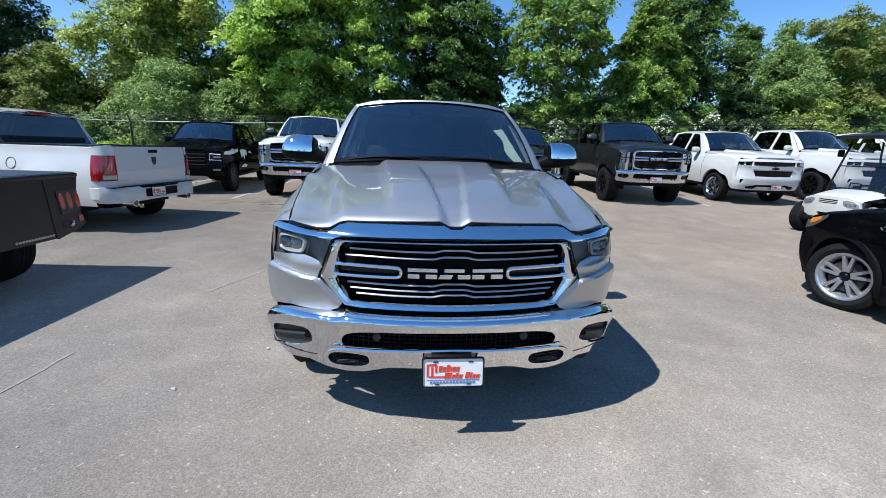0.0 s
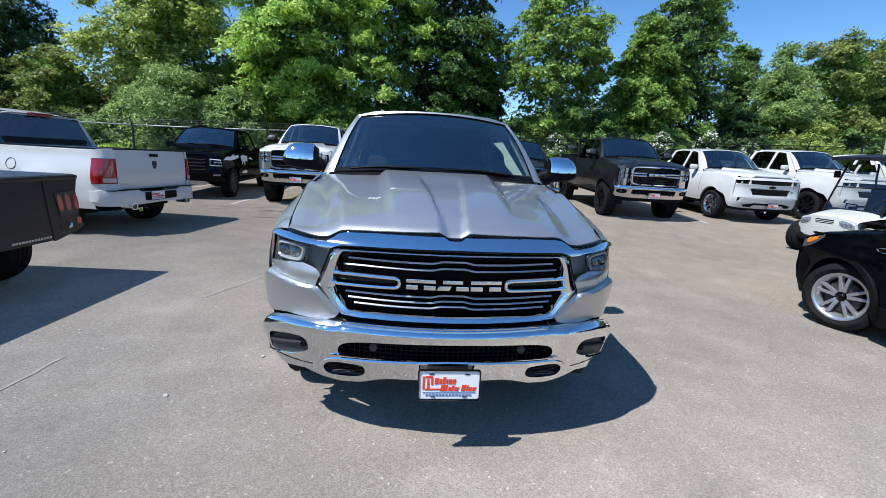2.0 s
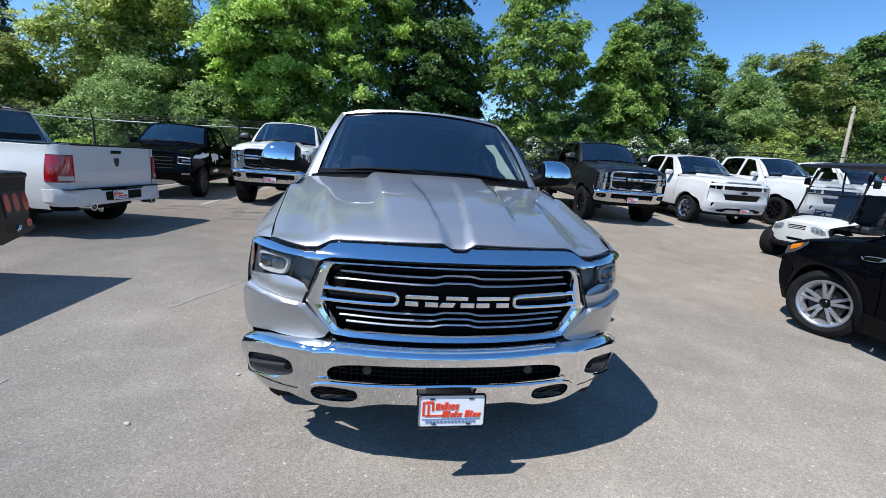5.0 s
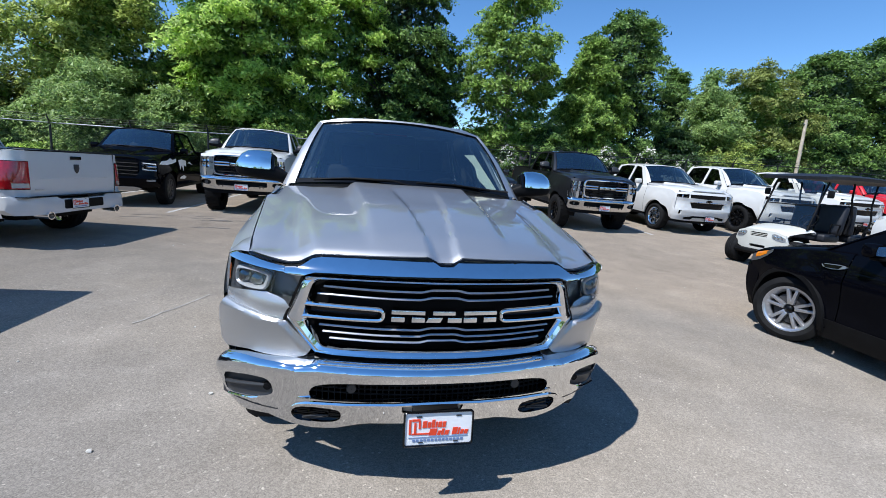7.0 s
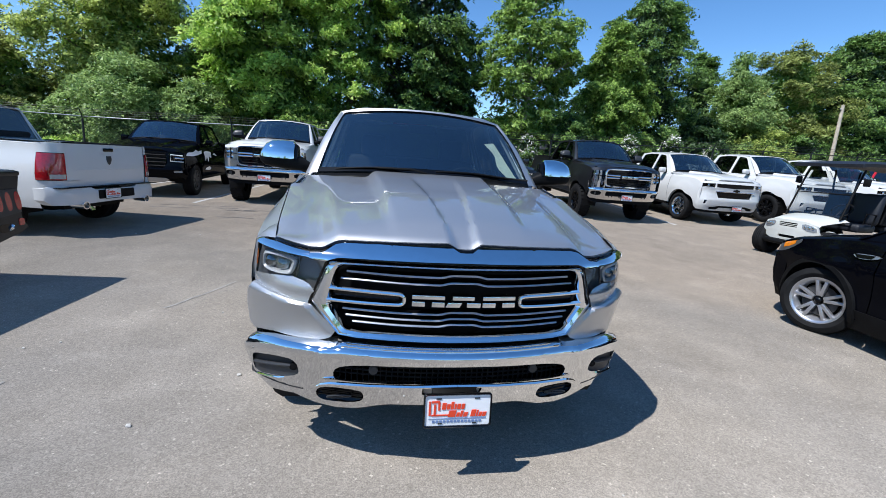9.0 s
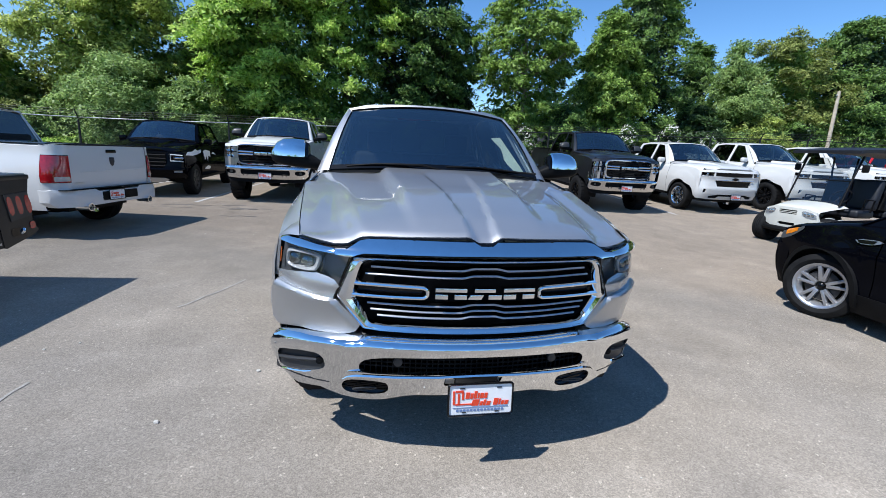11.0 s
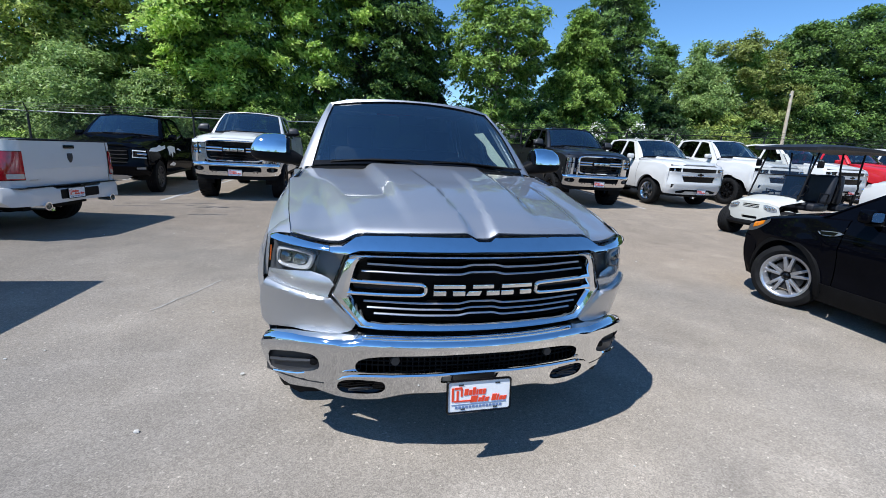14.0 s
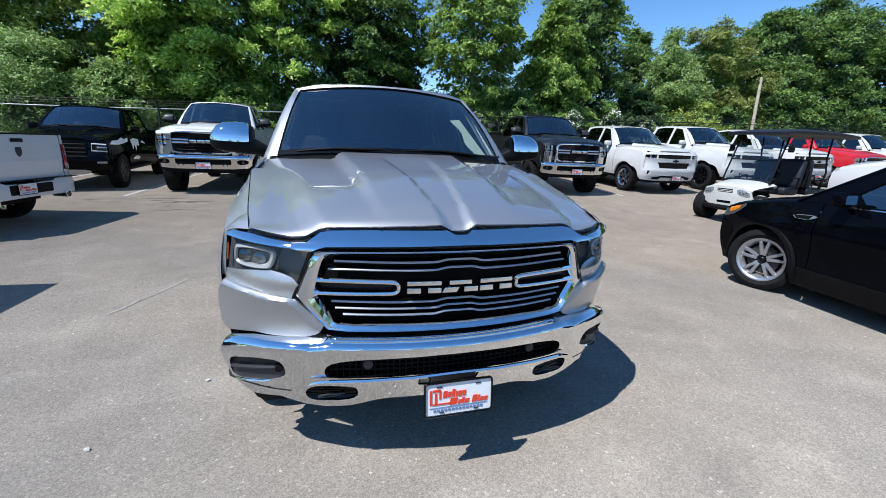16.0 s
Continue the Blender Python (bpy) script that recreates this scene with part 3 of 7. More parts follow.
    g = add("rear_window", panel(hole, lambda u, v: (u, 3.79 - 0.17 * (v - 1.28) / 0.6, v)), side_glass)
    g.visible_shadow = False
    add("floor_pan", box(-0.88, 1.55, 0.5, 0.88, 3.76, 0.56), INTERIOR)
    add("dashboard", join(box(-0.86, 1.62, 1.0, 0.86, 2.0, 1.36, 0.06, 3), box(0.2, 1.9, 1.3, 0.56, 2.06, 1.40, 0.04)), INTERIOR)
    for xx in (-0.42, 0.42):
        st = add("seat", box(xx - 0.27, 2.5, 0.7, xx + 0.27, 3.0, 0.95, 0.06, 3), INTERIOR)
        part("seat_back", moved(box(xx - 0.26, 2.98, 0.9, xx + 0.26, 3.14, 1.52, 0.06, 3), Matrix.Translation((0, 2.98, 0.9)) @ Matrix.Rotation(-0.12, 4, "X") @ Matrix.Translation((0, -2.98, -0.9))), INTERIOR, st)
        part("headrest", box(xx - 0.13, 3.05, 1.5, xx + 0.13, 3.15, 1.72, 0.04, 3), INTERIOR, st)
    rs2 = add("rear_seat", box(-0.75, 3.3, 0.7, 0.75, 3.7, 0.95, 0.06), INTERIOR)
    part("seat_back", box(-0.75, 3.62, 0.9, 0.75, 3.76, 1.5, 0.05), INTERIOR, rs2)
    if paint == SILVER:
        add("pillar_trim", grid([[(0.80 - 0.20 * v, 1.80 + 0.62 * v, 1.40 + 0.47 * v), (0.735 - 0.175 * v - 0.035 * math.sin(2.2 * math.pi * v) ** 2, 1.84 + 0.60 * v, 1.395 + 0.46 * v)] for v in span(0.02, 0.66, 8)]), BEIGE)
    add("steering_wheel", moved(tube([(0.19 * math.cos(a), 0, 0.19 * math.sin(a)) for a in span(0, 2 * math.pi, 28)[:-1]], 0.016, 8, True), Matrix.Translation((0.42, 2.12, 1.29)) @ Matrix.Rotation(-0.45, 4, "X")), PLASTIC)
    add("rear_view_mirror", box(-0.12, 2.2, 1.74, 0.12, 2.23, 1.82, 0.012), PLASTIC)
    add("headliner", box(-0.66, 2.25, 1.885, 0.66, 3.6, 1.9), GREYPLASTIC)


def rest_of_body(truck, paint, add, r_arch=0.49, wheel_z=0.4, bed_top=1.37, rear_y=4.70, trim=None):
    """Fenders, doors, bed and tailgate, underbody."""
    arch = trim or paint
    fz = [(0.38, 1.085), (0.6, 1.165), (1.2, 1.275), (1.6, 1.315)]
    belt = [(1.5, 1.285), (3.9, 1.285)]
    bed = [(3.8, bed_top), (5.8, bed_top)]
    for name, a, b, ay, zt, seam in (("front_fender", 0.46 if paint == SILVER else 0.40, 1.60, 1.02, fz, True), ("front_door", 1.61, 2.71, None, belt, False), ("rear_door", 2.72, 3.80, None, belt, False), ("bed_side", 3.83, 5.515, rear_y, bed, False)):
        for s in (1, -1):
            bm = body_side(a, b, ay, r_arch, zt, seam=seam, wheel_z=wheel_z, lip=0.055 if paint == SILVER else 0.03)
            if s == -1:
                bm = flip_x(bm)
            add(name, bm, paint)
    for s in (1, -1):
        for y in (2.55, 3.62):
            add("door_handle", moved(box(-0.015, -0.1, -0.016, 0.02, 0.1, 0.016, 0.008), Matrix.Translation((s * 0.992, y, 1.13))), paint)
        for ay in (1.02, rear_y):
            rows = []
            for k in range(19):
                a = radians(-8 + 196 * k / 18)
                rows.append([(s * (0.60 + 0.36 * j / 3), ay + (r_arch - 0.005) * math.cos(a), wheel_z + (r_arch - 0.005) * math.sin(a)) for j in range(4)])
            add("wheel_liner", grid(rows), PLASTIC)
        add("sill", box(s * 0.90 - 0.05, 1.62, 0.36, s * 0.90 + 0.05, 4.15, 0.47, 0.02), PLASTIC)
    add("bed_floor", box(-0.85, 3.85, 0.78, 0.85, 5.66, 0.82), PLASTIC)
    for s in (1, -1):
        add("bed_wall", box(s * 0.86 - 0.02, 3.86, 0.8, s * 0.86 + 0.02, 5.66, bed_top - 0.02), PLASTIC)
        add("bed_rail", box(s * 0.915 - 0.045, 3.85, bed_top - 0.002, s * 0.915 + 0.035, 5.58, bed_top + 0.012, 0.005), PLASTIC)
    add("bed_front", box(-0.9, 3.83, 0.6, 0.9, 3.87, bed_top), paint)
    add("underbody", join(box(-0.5, 0.6, 0.36, 0.5, 5.4, 0.56), box(-0.85, 1.0, 0.33, 0.85, 1.06, 0.42), box(-0.85, rear_y - 0.06, 0.32, 0.85, rear_y + 0.06, 0.44), box(-0.12, rear_y - 0.15, 0.26, 0.12, rear_y + 0.15, 0.48, 0.05), box(-0.86, 0.62, 0.6, 0.86, 0.66, 1.0)), PLASTIC)


def tail(truck, paint, add):
    """Tailgate, lamps, rear bumper, twin exhaust tips."""
    def tg(u, v):
        return (u, 5.745 + 0.012 * math.sin(math.pi * (v - 0.78) / 0.6) - 0.02 * abs(u) ** 3, v)
    gate = add("tailgate", panel(rounded(-0.765, 0.74, 0.765, 1.375, 0.02), tg, (), span(-0.8, 0.8, 12), [0.78, 0.86, 0.97, 1.0, 1.03, 1.15, 1.28, 1.36], (0, -0.06, 0)), paint)
    part("spoiler_cap", moved(box(-0.765, 5.70, 1.372, 0.765, 5.75, 1.392, 0.008), Matrix()), PLASTIC, gate)
    part("handle", join(box(-0.1, 5.752, 1.27, 0.1, 5.764, 1.32, 0.008), box(-0.085, 5.75, 1.28, 0.085, 5.768, 1.306, 0.004)), GLOSSBLACK, gate)
    part("badge", prism([(-0.045, 1.2), (0.045, 1.2), (0.05, 1.14), (0.03, 1.085), (0, 1.06), (-0.03, 1.085), (-0.05, 1.14)], lambda u, v: (u, 5.765, v), lambda u, v: (u, 5.75, v), 0.004), GREYPLASTIC, gate, "plain shield-shaped dark badge")
    part("crease", box(-0.6, 5.75, 0.985, 0.6, 5.758, 0.992, 0.002), paint, gate)
    for k in range(3):
        part("badge_bar", box(0.66 - 0.05 * k, 5.748, 0.83, 0.695 - 0.05 * k, 5.753, 0.845), SATIN, gate)
    for s in (1, -1):
        # the corner of the bed is rounded: q runs 0 to 1 from the tailgate round to the side
        def corner(q, v, out=0.0):
            return (s * (0.77 + (side_x(5.5, v) - 0.77) * math.sin(q * math.pi / 2) + out * math.sin(q * 1.57)), 5.748 - 0.235 * (1 - math.cos(q * math.pi / 2)) + out * math.cos(q * 1.57), v)
        qs, vs = span(0, 1, 10), span(0.5, 1.37, 12)
        add("tail_corner", panel([(0, 0.50), (1, 0.50), (1, 1.372), (0, 1.372)], corner, (), qs, vs), paint)
        add("corner_cap", grid([[corner(q, 1.372) for q in qs], [(s * 0.77, 5.50, 1.376)] * 11]), paint)
        lamp = add("tail_lamp", panel(rounded(0.02, 0.85, 0.93, 1.225, 0.02), lambda u, v: corner(u, v, 0.012), (), qs, vs), REDLENS, "red tail lamp with a clear strip")
        part("lamp_rim", panel(rounded(0.0, 0.842, 0.95, 1.233, 0.02), lambda u, v: corner(u, v, 0.006), (), qs, vs), GLOSSBLACK, lamp)
        part("lens", panel(rounded(0.12, 1.02, 0.7, 1.20, 0.03), lambda u, v: corner(u, v, 0.017), (), qs, vs), REDLENS, lamp)
        part("reverse_lens", panel(rounded(0.05, 0.865, 0.52, 0.93, 0.01), lambda u, v: corner(u, v, 0.016), (), qs, vs), LAMPGREY, lamp)
        add("exhaust_tip", moved(join(lathe([(0, 0.05), (0.2, 0.054), (0.215, 0.058), (0.215, 0.048), (0.05, 0.044)], 20)), Matrix.Translation((s * 0.62, 5.66, 0.475)) @ Matrix.Rotation(radians(90), 4, "Z")), CHROME)
    def bp(u, v):
        return (u, 5.85 - 0.06 * abs(u) ** 4 - 0.16 * max(0, (abs(u) - 0.78) / 0.23) ** 2 - 0.03 * max(0, v - 0.66) / 0.1, v)
    out = both([(0, 0.70), (0.40, 0.70), (0.46, 0.735), (0.97, 0.75), (1.015, 0.73), (1.02, 0.56), (0.97, 0.49), (0.50, 0.495), (0, 0.505)])
    bmp = add("rear_bumper", panel(out, bp, (), span(-1.0, 1.0, 40), span(0.5, 0.72, 4), (0, -0.14, 0)), paint)
    part("step_pad", box(-0.95, 5.70, 0.735, 0.95, 5.84, 0.745, 0.004), PLASTIC, bmp)
    part("plate_recess", panel(rounded(-0.36, 0.55, 0.36, 0.685, 0.02), lambda u, v: (u, 5.856, v), (), (), (), (0, -0.02, 0)), PLASTIC, bmp)
    p = plate(truck, 0.1, 5.87, 0.625, rz=180)
    return p


def tow_mirror(add, s, top=CHROME, low=PLASTIC):
    """A wide towing mirror: dark housing, bright cap over its upper outer part, and a lit inner cheek."""
    secs = [(0.90, 1.375, 1.43, 0.05), (0.97, 1.375, 1.475, 0.07), (1.04, 1.378, 1.51, 0.085), (1.12, 1.385, 1.53, 0.095), (1.2, 1.395, 1.535, 0.095), (1.25, 1.405, 1.525, 0.085), (1.285, 1.43, 1.50, 0.055), (1.295, 1.455, 1.475, 0.02)]
    rows = []
    for x, z0, z1, d in secs:
        cz, h = (z0 + z1) / 2, (z1 - z0) / 2
        rows.append([(s * x, 1.86 - math.copysign(abs(math.cos(a)) ** 0.6, math.cos(a)) * d, cz + math.copysign(abs(math.sin(a)) ** 0.6, math.sin(a)) * h) for a in span(0, 2 * math.pi, 20)[:-1]])
    m = add("side_mirror", grid(rows, close_v=True), low)
    rows = []
    for x, z0, z1, d in ((1.03, 1.47, 1.585, 0.09), (1.04, 1.465, 1.60, 0.098), (1.12, 1.465, 1.606, 0.105), (1.20, 1.468, 1.60, 0.105), (1.245, 1.47, 1.575, 0.095), (1.275, 1.475, 1.535, 0.07), (1.29, 1.48, 1.50, 0.04)):
        h = z1 - z0
        rows.append([(s * x, 1.86 - d * math.cos(math.pi * t), z0 + h * math.sin(math.pi * t) ** 0.85) for t in span(0.0, 1.0, 14)])
    part("mirror_cap", grid(rows), top, m, "chrome mirror cap" if top == CHROME else "")
    part("cap_edge", prism([(-0.085, 1.47), (0.06, 1.47), (0.05, 1.57), (-0.04, 1.585)], lambda u, v: (s * 1.005, 1.86 + u, v - 0.01), lambda u, v: (s * 1.033, 1.86 + u, v), 0.006), GLOSSBLACK, m)
    part("mirror_arm", tube([(s * 0.90, 1.9, 1.365), (s * 0.94, 1.89, 1.385), (s * 1.0, 1.87, 1.40)], [0.045, 0.04, 0.03], 10, flat=0.8), low, m)
    part("mirror_glass", panel(rounded(-0.11, -0.09, 0.11, 0.10, 0.03), lambda u, v: (s * 1.15 + u, 1.957, 1.48 + v)), CHROME, m)
    return m


def small_mirror(add, s, paint):
    m = add("side_mirror", moved(box(-0.10, -0.07, -0.075, 0.10, 0.07, 0.075, 0.045, 4), Matrix.Translation((s * 1.08, 1.93, 1.40))), paint)
    part("mirror_foot", tube([(s * 0.93, 1.95, 1.33), (s * 1.02, 1.94, 1.36)], [0.035, 0.03], 8), PLASTIC, m)
    part("mirror_glass", panel(rounded(-0.085, -0.06, 0.085, 0.06, 0.03), lambda u, v: (s * 1.08 + u, 2.004, 1.40 + v)), CHROME, m)
    return m


def wipers(add):
    add("cowl", grid([[(0.83 * u, 1.46 + 0.13 * u * u, 1.395 - 0.03 * u * u) for u in span(-1, 1, 14)], [(0.86 * u, 1.56 + 0.13 * u * u, 1.435 - 0.05 * u * u) for u in span(-1, 1, 14)]]), PLASTIC)
    for x0, x1 in ((-0.70, -0.12), (0.05, 0.66)):
        pts = []
        for k in range(9):
            t = k / 8
            x = x0 + (x1 - x0) * t
            u = x / 0.83
            pts.append((x, 1.50 + 0.13 * u * u + 0.01, 1.447 - 0.04 * u * u + 0.012 * math.sin(math.pi * t)))
        wp = add("wiper", tube(pts, 0.0065, 6), PLASTIC)
        part("wiper_arm", tube([pts[4], (x1 - 0.02, pts[8][1] - 0.03, pts[8][2] + 0.008), (x1 + 0.12, 1.50, 1.425)], 0.008, 6), PLASTIC, wp)


DIP = [(0.55, 0.0), (0.63, -0.018), (0.72, -0.022), (0.84, -0.032), (0.92, -0.055), (0.98, -0.08)]


def bumper_z(u, v):
    """The bumper's upper part dips towards its corners."""
    return v + lerp(DIP, abs(u)) * min(1.0, max(0.0, (v - 0.50) / 0.14))


def bumper_v(u, z):
    """The way back: where on the flat drawing a height on the bumper lies."""
    v = z
    for _ in range(30):
        v += z - bumper_z(u, v)
    return v


def front_silver(truck, add, paint):
    g = lambda z: lerp([(0.34, 0.05), (0.45, 0.022), (0.60, -0.016), (0.655, -0.034), (0.668, -0.033), (0.68, -0.022), (0.69, -0.004), (0.70, 0.022), (0.71, 0.06)], z)
    vs = [0.38, 0.42, 0.45, 0.5, 0.55, 0.60, 0.63, 0.642, 0.65, 0.657, 0.665, 0.675, 0.683, 0.69, 0.695, 0.70]
    out = both([(0, 0.708), (0.53, 0.708), (0.60, 0.708), (0.94, 0.706), (0.968, 0.70), (0.986, 0.67), (0.988, 0.60), (0.982, 0.50), (0.95, 0.425), (0.89, 0.38), (0.862, 0.372), (0.757, 0.388), (0.707, 0.373), (0.655, 0.356), (0.554, 0.346), (0.454, 0.355), (0.356, 0.385), (0.30, 0.395), (0, 0.40)])
    flat = lambda pts: [(x, bumper_v(x, z)) for x, z in pts]
    intake = chaikin(both([(0, 0.626), (0.34, 0.617), (0.45, 0.61), (0.53, 0.594), (0.566, 0.568), (0.566, 0.525), (0.54, 0.51), (0.38, 0.515), (0, 0.532)]), 1)
    tow = chaikin([(0.445, 0.465), (0.59, 0.468), (0.64, 0.448), (0.652, 0.415), (0.635, 0.388), (0.60, 0.38), (0.48, 0.386), (0.43, 0.405), (0.426, 0.442)], 1)
    fog = flat(chaikin([(0.738, 0.58), (0.78, 0.598), (0.91, 0.57), (0.955, 0.545), (0.957, 0.455), (0.925, 0.44), (0.87, 0.456), (0.80, 0.474), (0.738, 0.503), (0.726, 0.53)], 1))
    bump = add("front_bumper", panel(out, lambda u, v: (u, bumper_y(u) + g(v - 0.014 * smooth((abs(u) - 0.58) / 0.1)), bumper_z(u, v)), (intake, tow, mirrored(tow), fog, mirrored(fog)), span(-1.0, 1.0, 64), vs, (0, 0.035, 0)), CHROME, "polished chrome front bumper")
    part("intake_mesh", panel(rounded(-0.62, 0.47, 0.62, 0.66, 0.02), lambda u, v: (u, bumper_y(u) + 0.11, v), (), XS), GLOSSBLACK, bump)
    for k in range(4):
        z = 0.533 + k * 0.022
        part("intake_slat", tube([(x, bumper_y(x) + 0.05, z) for x in span(-0.57, 0.57, 22)], 0.004, 5), PLASTIC, bump)
    for k in range(41):
        x = -0.54 + k * 0.027
        part("intake_rib", box(x - 0.0025, bumper_y(x) + 0.05, 0.50, x + 0.0025, bumper_y(x) + 0.06, 0.62), PLASTIC, bump)
    for s in (1, -1):
        part("intake_lip", tube([(s * x, bumper_y(x) - 0.008, z) for x, z in ((0, 0.522), (0.2, 0.514), (0.4, 0.507), (0.53, 0.503), (0.58, 0.50), (0.62, 0.49), (0.645, 0.474))], [0.009] * 5 + [0.006, 0.002], 6), CHROME, bump)
        part("parking_sensor", moved(lathe([(0, 0.022), (0.012, 0.02), (0.014, 0.001)], 16), Matrix.Translation((s * 0.385, bumper_y(0.385) + 0.025, 0.572)) @ Matrix.Rotation(radians(-90), 4, "Z")), GREYPLASTIC, bump)
        tb = [(s * x, z) for x, z in ((0.40, 0.37), (0.675, 0.37), (0.675, 0.485), (0.40, 0.485))]
        part("tow_recess", panel(tb, lambda u, v: (u, bumper_y(u) + 0.06, v), (), XS), GLOSSBLACK, bump)
        part("tow_hook", tube([(s * (0.54 + 0.055 * math.cos(a)), bumper_y(0.54) + 0.03 - 0.012 * math.sin(a), 0.415 + 0.013 * math.sin(a)) for a in span(0, 2 * math.pi, 18)[:-1]], 0.004, 7, True), GREYPLASTIC, bump)
        for k in range(3):
            part("tow_slat", tube([(s * 0.43, bumper_y(0.43) + 0.045, 0.41 + 0.018 * k), (s * 0.65, bumper_y(0.65) + 0.045, 0.41 + 0.018 * k)], 0.004, 5), GLOSSBLACK, bump)
        part("fog_recess", panel([(s * 0.71, 0.425), (s * 0.97, 0.42), (s * 0.97, 0.60), (s * 0.71, 0.62)], lambda u, v: (u, bumper_y(u) + 0.03, v), (), XS), GREYPLASTIC, bump)
        part("fog_ledge", tube([(s * x, bumper_y(x) + 0.012, 0.548 - 0.36 * (x - 0.75) ** 1.2) for x in span(0.755, 0.945, 8)], 0.009, 6), GREYPLASTIC, bump)
        part("fog_lip", tube([(s * x, bumper_y(x) + 0.0, z) for x, z in ((0.93, 0.447), (0.87, 0.46), (0.82, 0.472), (0.79, 0.484))], 0.006, 6), CHROME, bump)
        part("fog_knob", moved(lathe([(0, 0.018), (0.02, 0.016), (0.022, 0.001)], 14), Matrix.Translation((s * 0.752, bumper_y(0.752) + 0.02, 0.545)) @ Matrix.Rotation(radians(-90), 4, "Z")), PLASTIC, bump)
        add("air_dam", panel([(s * 0.66, 0.385), (s * 0.757, 0.40), (s * 0.862, 0.385), (s * 0.905, 0.40), (s * 0.895, 0.345), (s * 0.865, 0.312), (s * 0.82, 0.312), (s * 0.80, 0.328)], lambda u, v: (u, yf(u) + 0.06 + (0.45 - v) * 0.15, v), (), XS, span(0.3, 0.45, 3), (0, 0.03, 0)), PLASTIC)
        cap = eased([(s * x, z) for x, z in ((0.560, 0.740), (0.672, 0.867), (0.84, 0.886), (0.958, 0.897), (0.985, 0.85), (1.0, 0.76), (0.998, 0.66), (0.966, 0.634), (0.92, 0.655), (0.846, 0.68), (0.70, 0.687), (0.635, 0.69), (0.59, 0.705))], 0.012)
        face = [(0.62, 0.05), (0.70, 0.03), (0.80, 0.0), (0.852, -0.018), (0.864, -0.018), (0.878, -0.002), (0.895, 0.03)]
        add("fascia_corner", panel(cap, lambda u, v: (u, yf(u) * 0.5 + bumper_y(u) * 0.5 + lerp(face, v - 0.012 * smooth((abs(u) - 0.7) / 0.2)) + 0.022 * smooth((0.600 + (v - 0.74) * 0.88 - abs(u)) / 0.035), v), (), span(-1, 1, 120), span(0.63, 0.90, 22), (0, 0.03, 0)), paint)
        lamp = add("headlamp", panel([(s * 0.606, 1.085), (s * 0.918, 1.096), (s * 0.952, 0.89), (s * 0.685, 0.868)], lambda u, v: (u, yf(u) + 0.06, v), (), XS, (), (0, 0.05, 0)), LAMPDARK, "headlamp with dark housing behind clear lens")
        part("lower_bezel", panel([(s * x, z) for x, z in ((0.657, 0.93), (0.68, 0.957), (0.71, 0.968), (0.76, 0.978), (0.83, 0.968), (0.945, 0.945), (0.955, 0.895), (0.84, 0.887), (0.683, 0.87))], lambda u, v: (u, yf(u) + 0.006 + 0.4 * max(0, v - 0.93) + 0.005 * math.sin((v - 0.87) * 60), v), (), span(-1, 1, 60), span(0.875, 0.975, 10)), LAMPGREY, lamp)
        o = [(s * x, z) for x, z in ((0.905, 1.050), (0.888, 1.064), (0.83, 1.072), (0.775, 1.069), (0.742, 1.06), (0.738, 1.04), (0.757, 0.987), (0.78, 0.978), (0.83, 0.972), (0.88, 0.972), (0.908, 0.98), (0.91, 1.01))]
        i = [(s * x, z) for x, z in ((0.888, 1.042), (0.875, 1.05), (0.83, 1.056), (0.785, 1.054), (0.764, 1.048), (0.762, 1.035), (0.775, 1.0), (0.79, 0.993), (0.83, 0.988), (0.87, 0.988), (0.89, 0.993), (0.892, 1.012))]
        part("daylight_ring", ring(o, i, [(0, 0.05), (0.1, 0.024), (0.5, 0.014), (1, 0.03), (1, 0.055)], 1), LAMPRING, lamp)
        for xx in (0.80, 0.858):
            part("projector", moved(lathe([(0, 0.03), (0.012, 0.028), (0.02, 0.018), (0.024, 0.0008)], 18), Matrix.Translation((s * xx, yf(xx) + 0.058, 1.02)) @ Matrix.Rotation(radians(-90), 4, "Z")), GLASS, lamp)
        part("divider", tube([(s * 0.722, yf(0.722) + 0.03, 1.075), (s * 0.742, yf(0.742) + 0.03, 0.98)], 0.004, 6), GREYPLASTIC, lamp)
        part("side_marker", panel([(s * 0.929, 1.06), (s * 0.936, 1.055), (s * 0.944, 0.98), (s * 0.937, 0.98)], lambda u, v: (u, yf(u) + 0.022, v), (), XS), DARKAMBER, lamp, "amber side marker")
        cover = part("lens", panel(chaikin([(s * 0.606, 1.083), (s * 0.92, 1.094), (s * 0.952, 0.892), (s * 0.686, 0.87)], 1), lambda u, v: (u, yf(u) + 0.004 + 0.02 * max(0, (v - 0.95) / 0.1) - 0.008 * math.sin(math.pi * (v - 0.87) / 0.2), v), (), XS, span(0.9, 1.06, 6)), LENS, lamp)
        cover.visible_shadow = False
        part("lamp_edge", tube([(s * x, yf(x) + 0.012, z) for x, z in ((0.603, 1.07), (0.635, 0.985), (0.682, 0.868))], 0.007, 6), GLOSSBLACK, lamp)
        top = [(s * x, z) for x, z in ((0.679, 1.107), (0.75, 1.113), (0.83, 1.122), (0.905, 1.120), (0.932, 1.110), (0.926, 1.099), (0.86, 1.096), (0.80, 1.0935), (0.74, 1.0905), (0.679, 1.087))]
        add("headlamp_trim", panel(top, lambda u, v: (u, yf(u) - 0.012 + 0.07 * max(0, (v - 1.088) / 0.045) ** 1.6, v), (), span(-1, 1, 60), span(1.09, 1.13, 6), (0, 0.03, 0)), CHROME, "chrome strip above the headlamp")
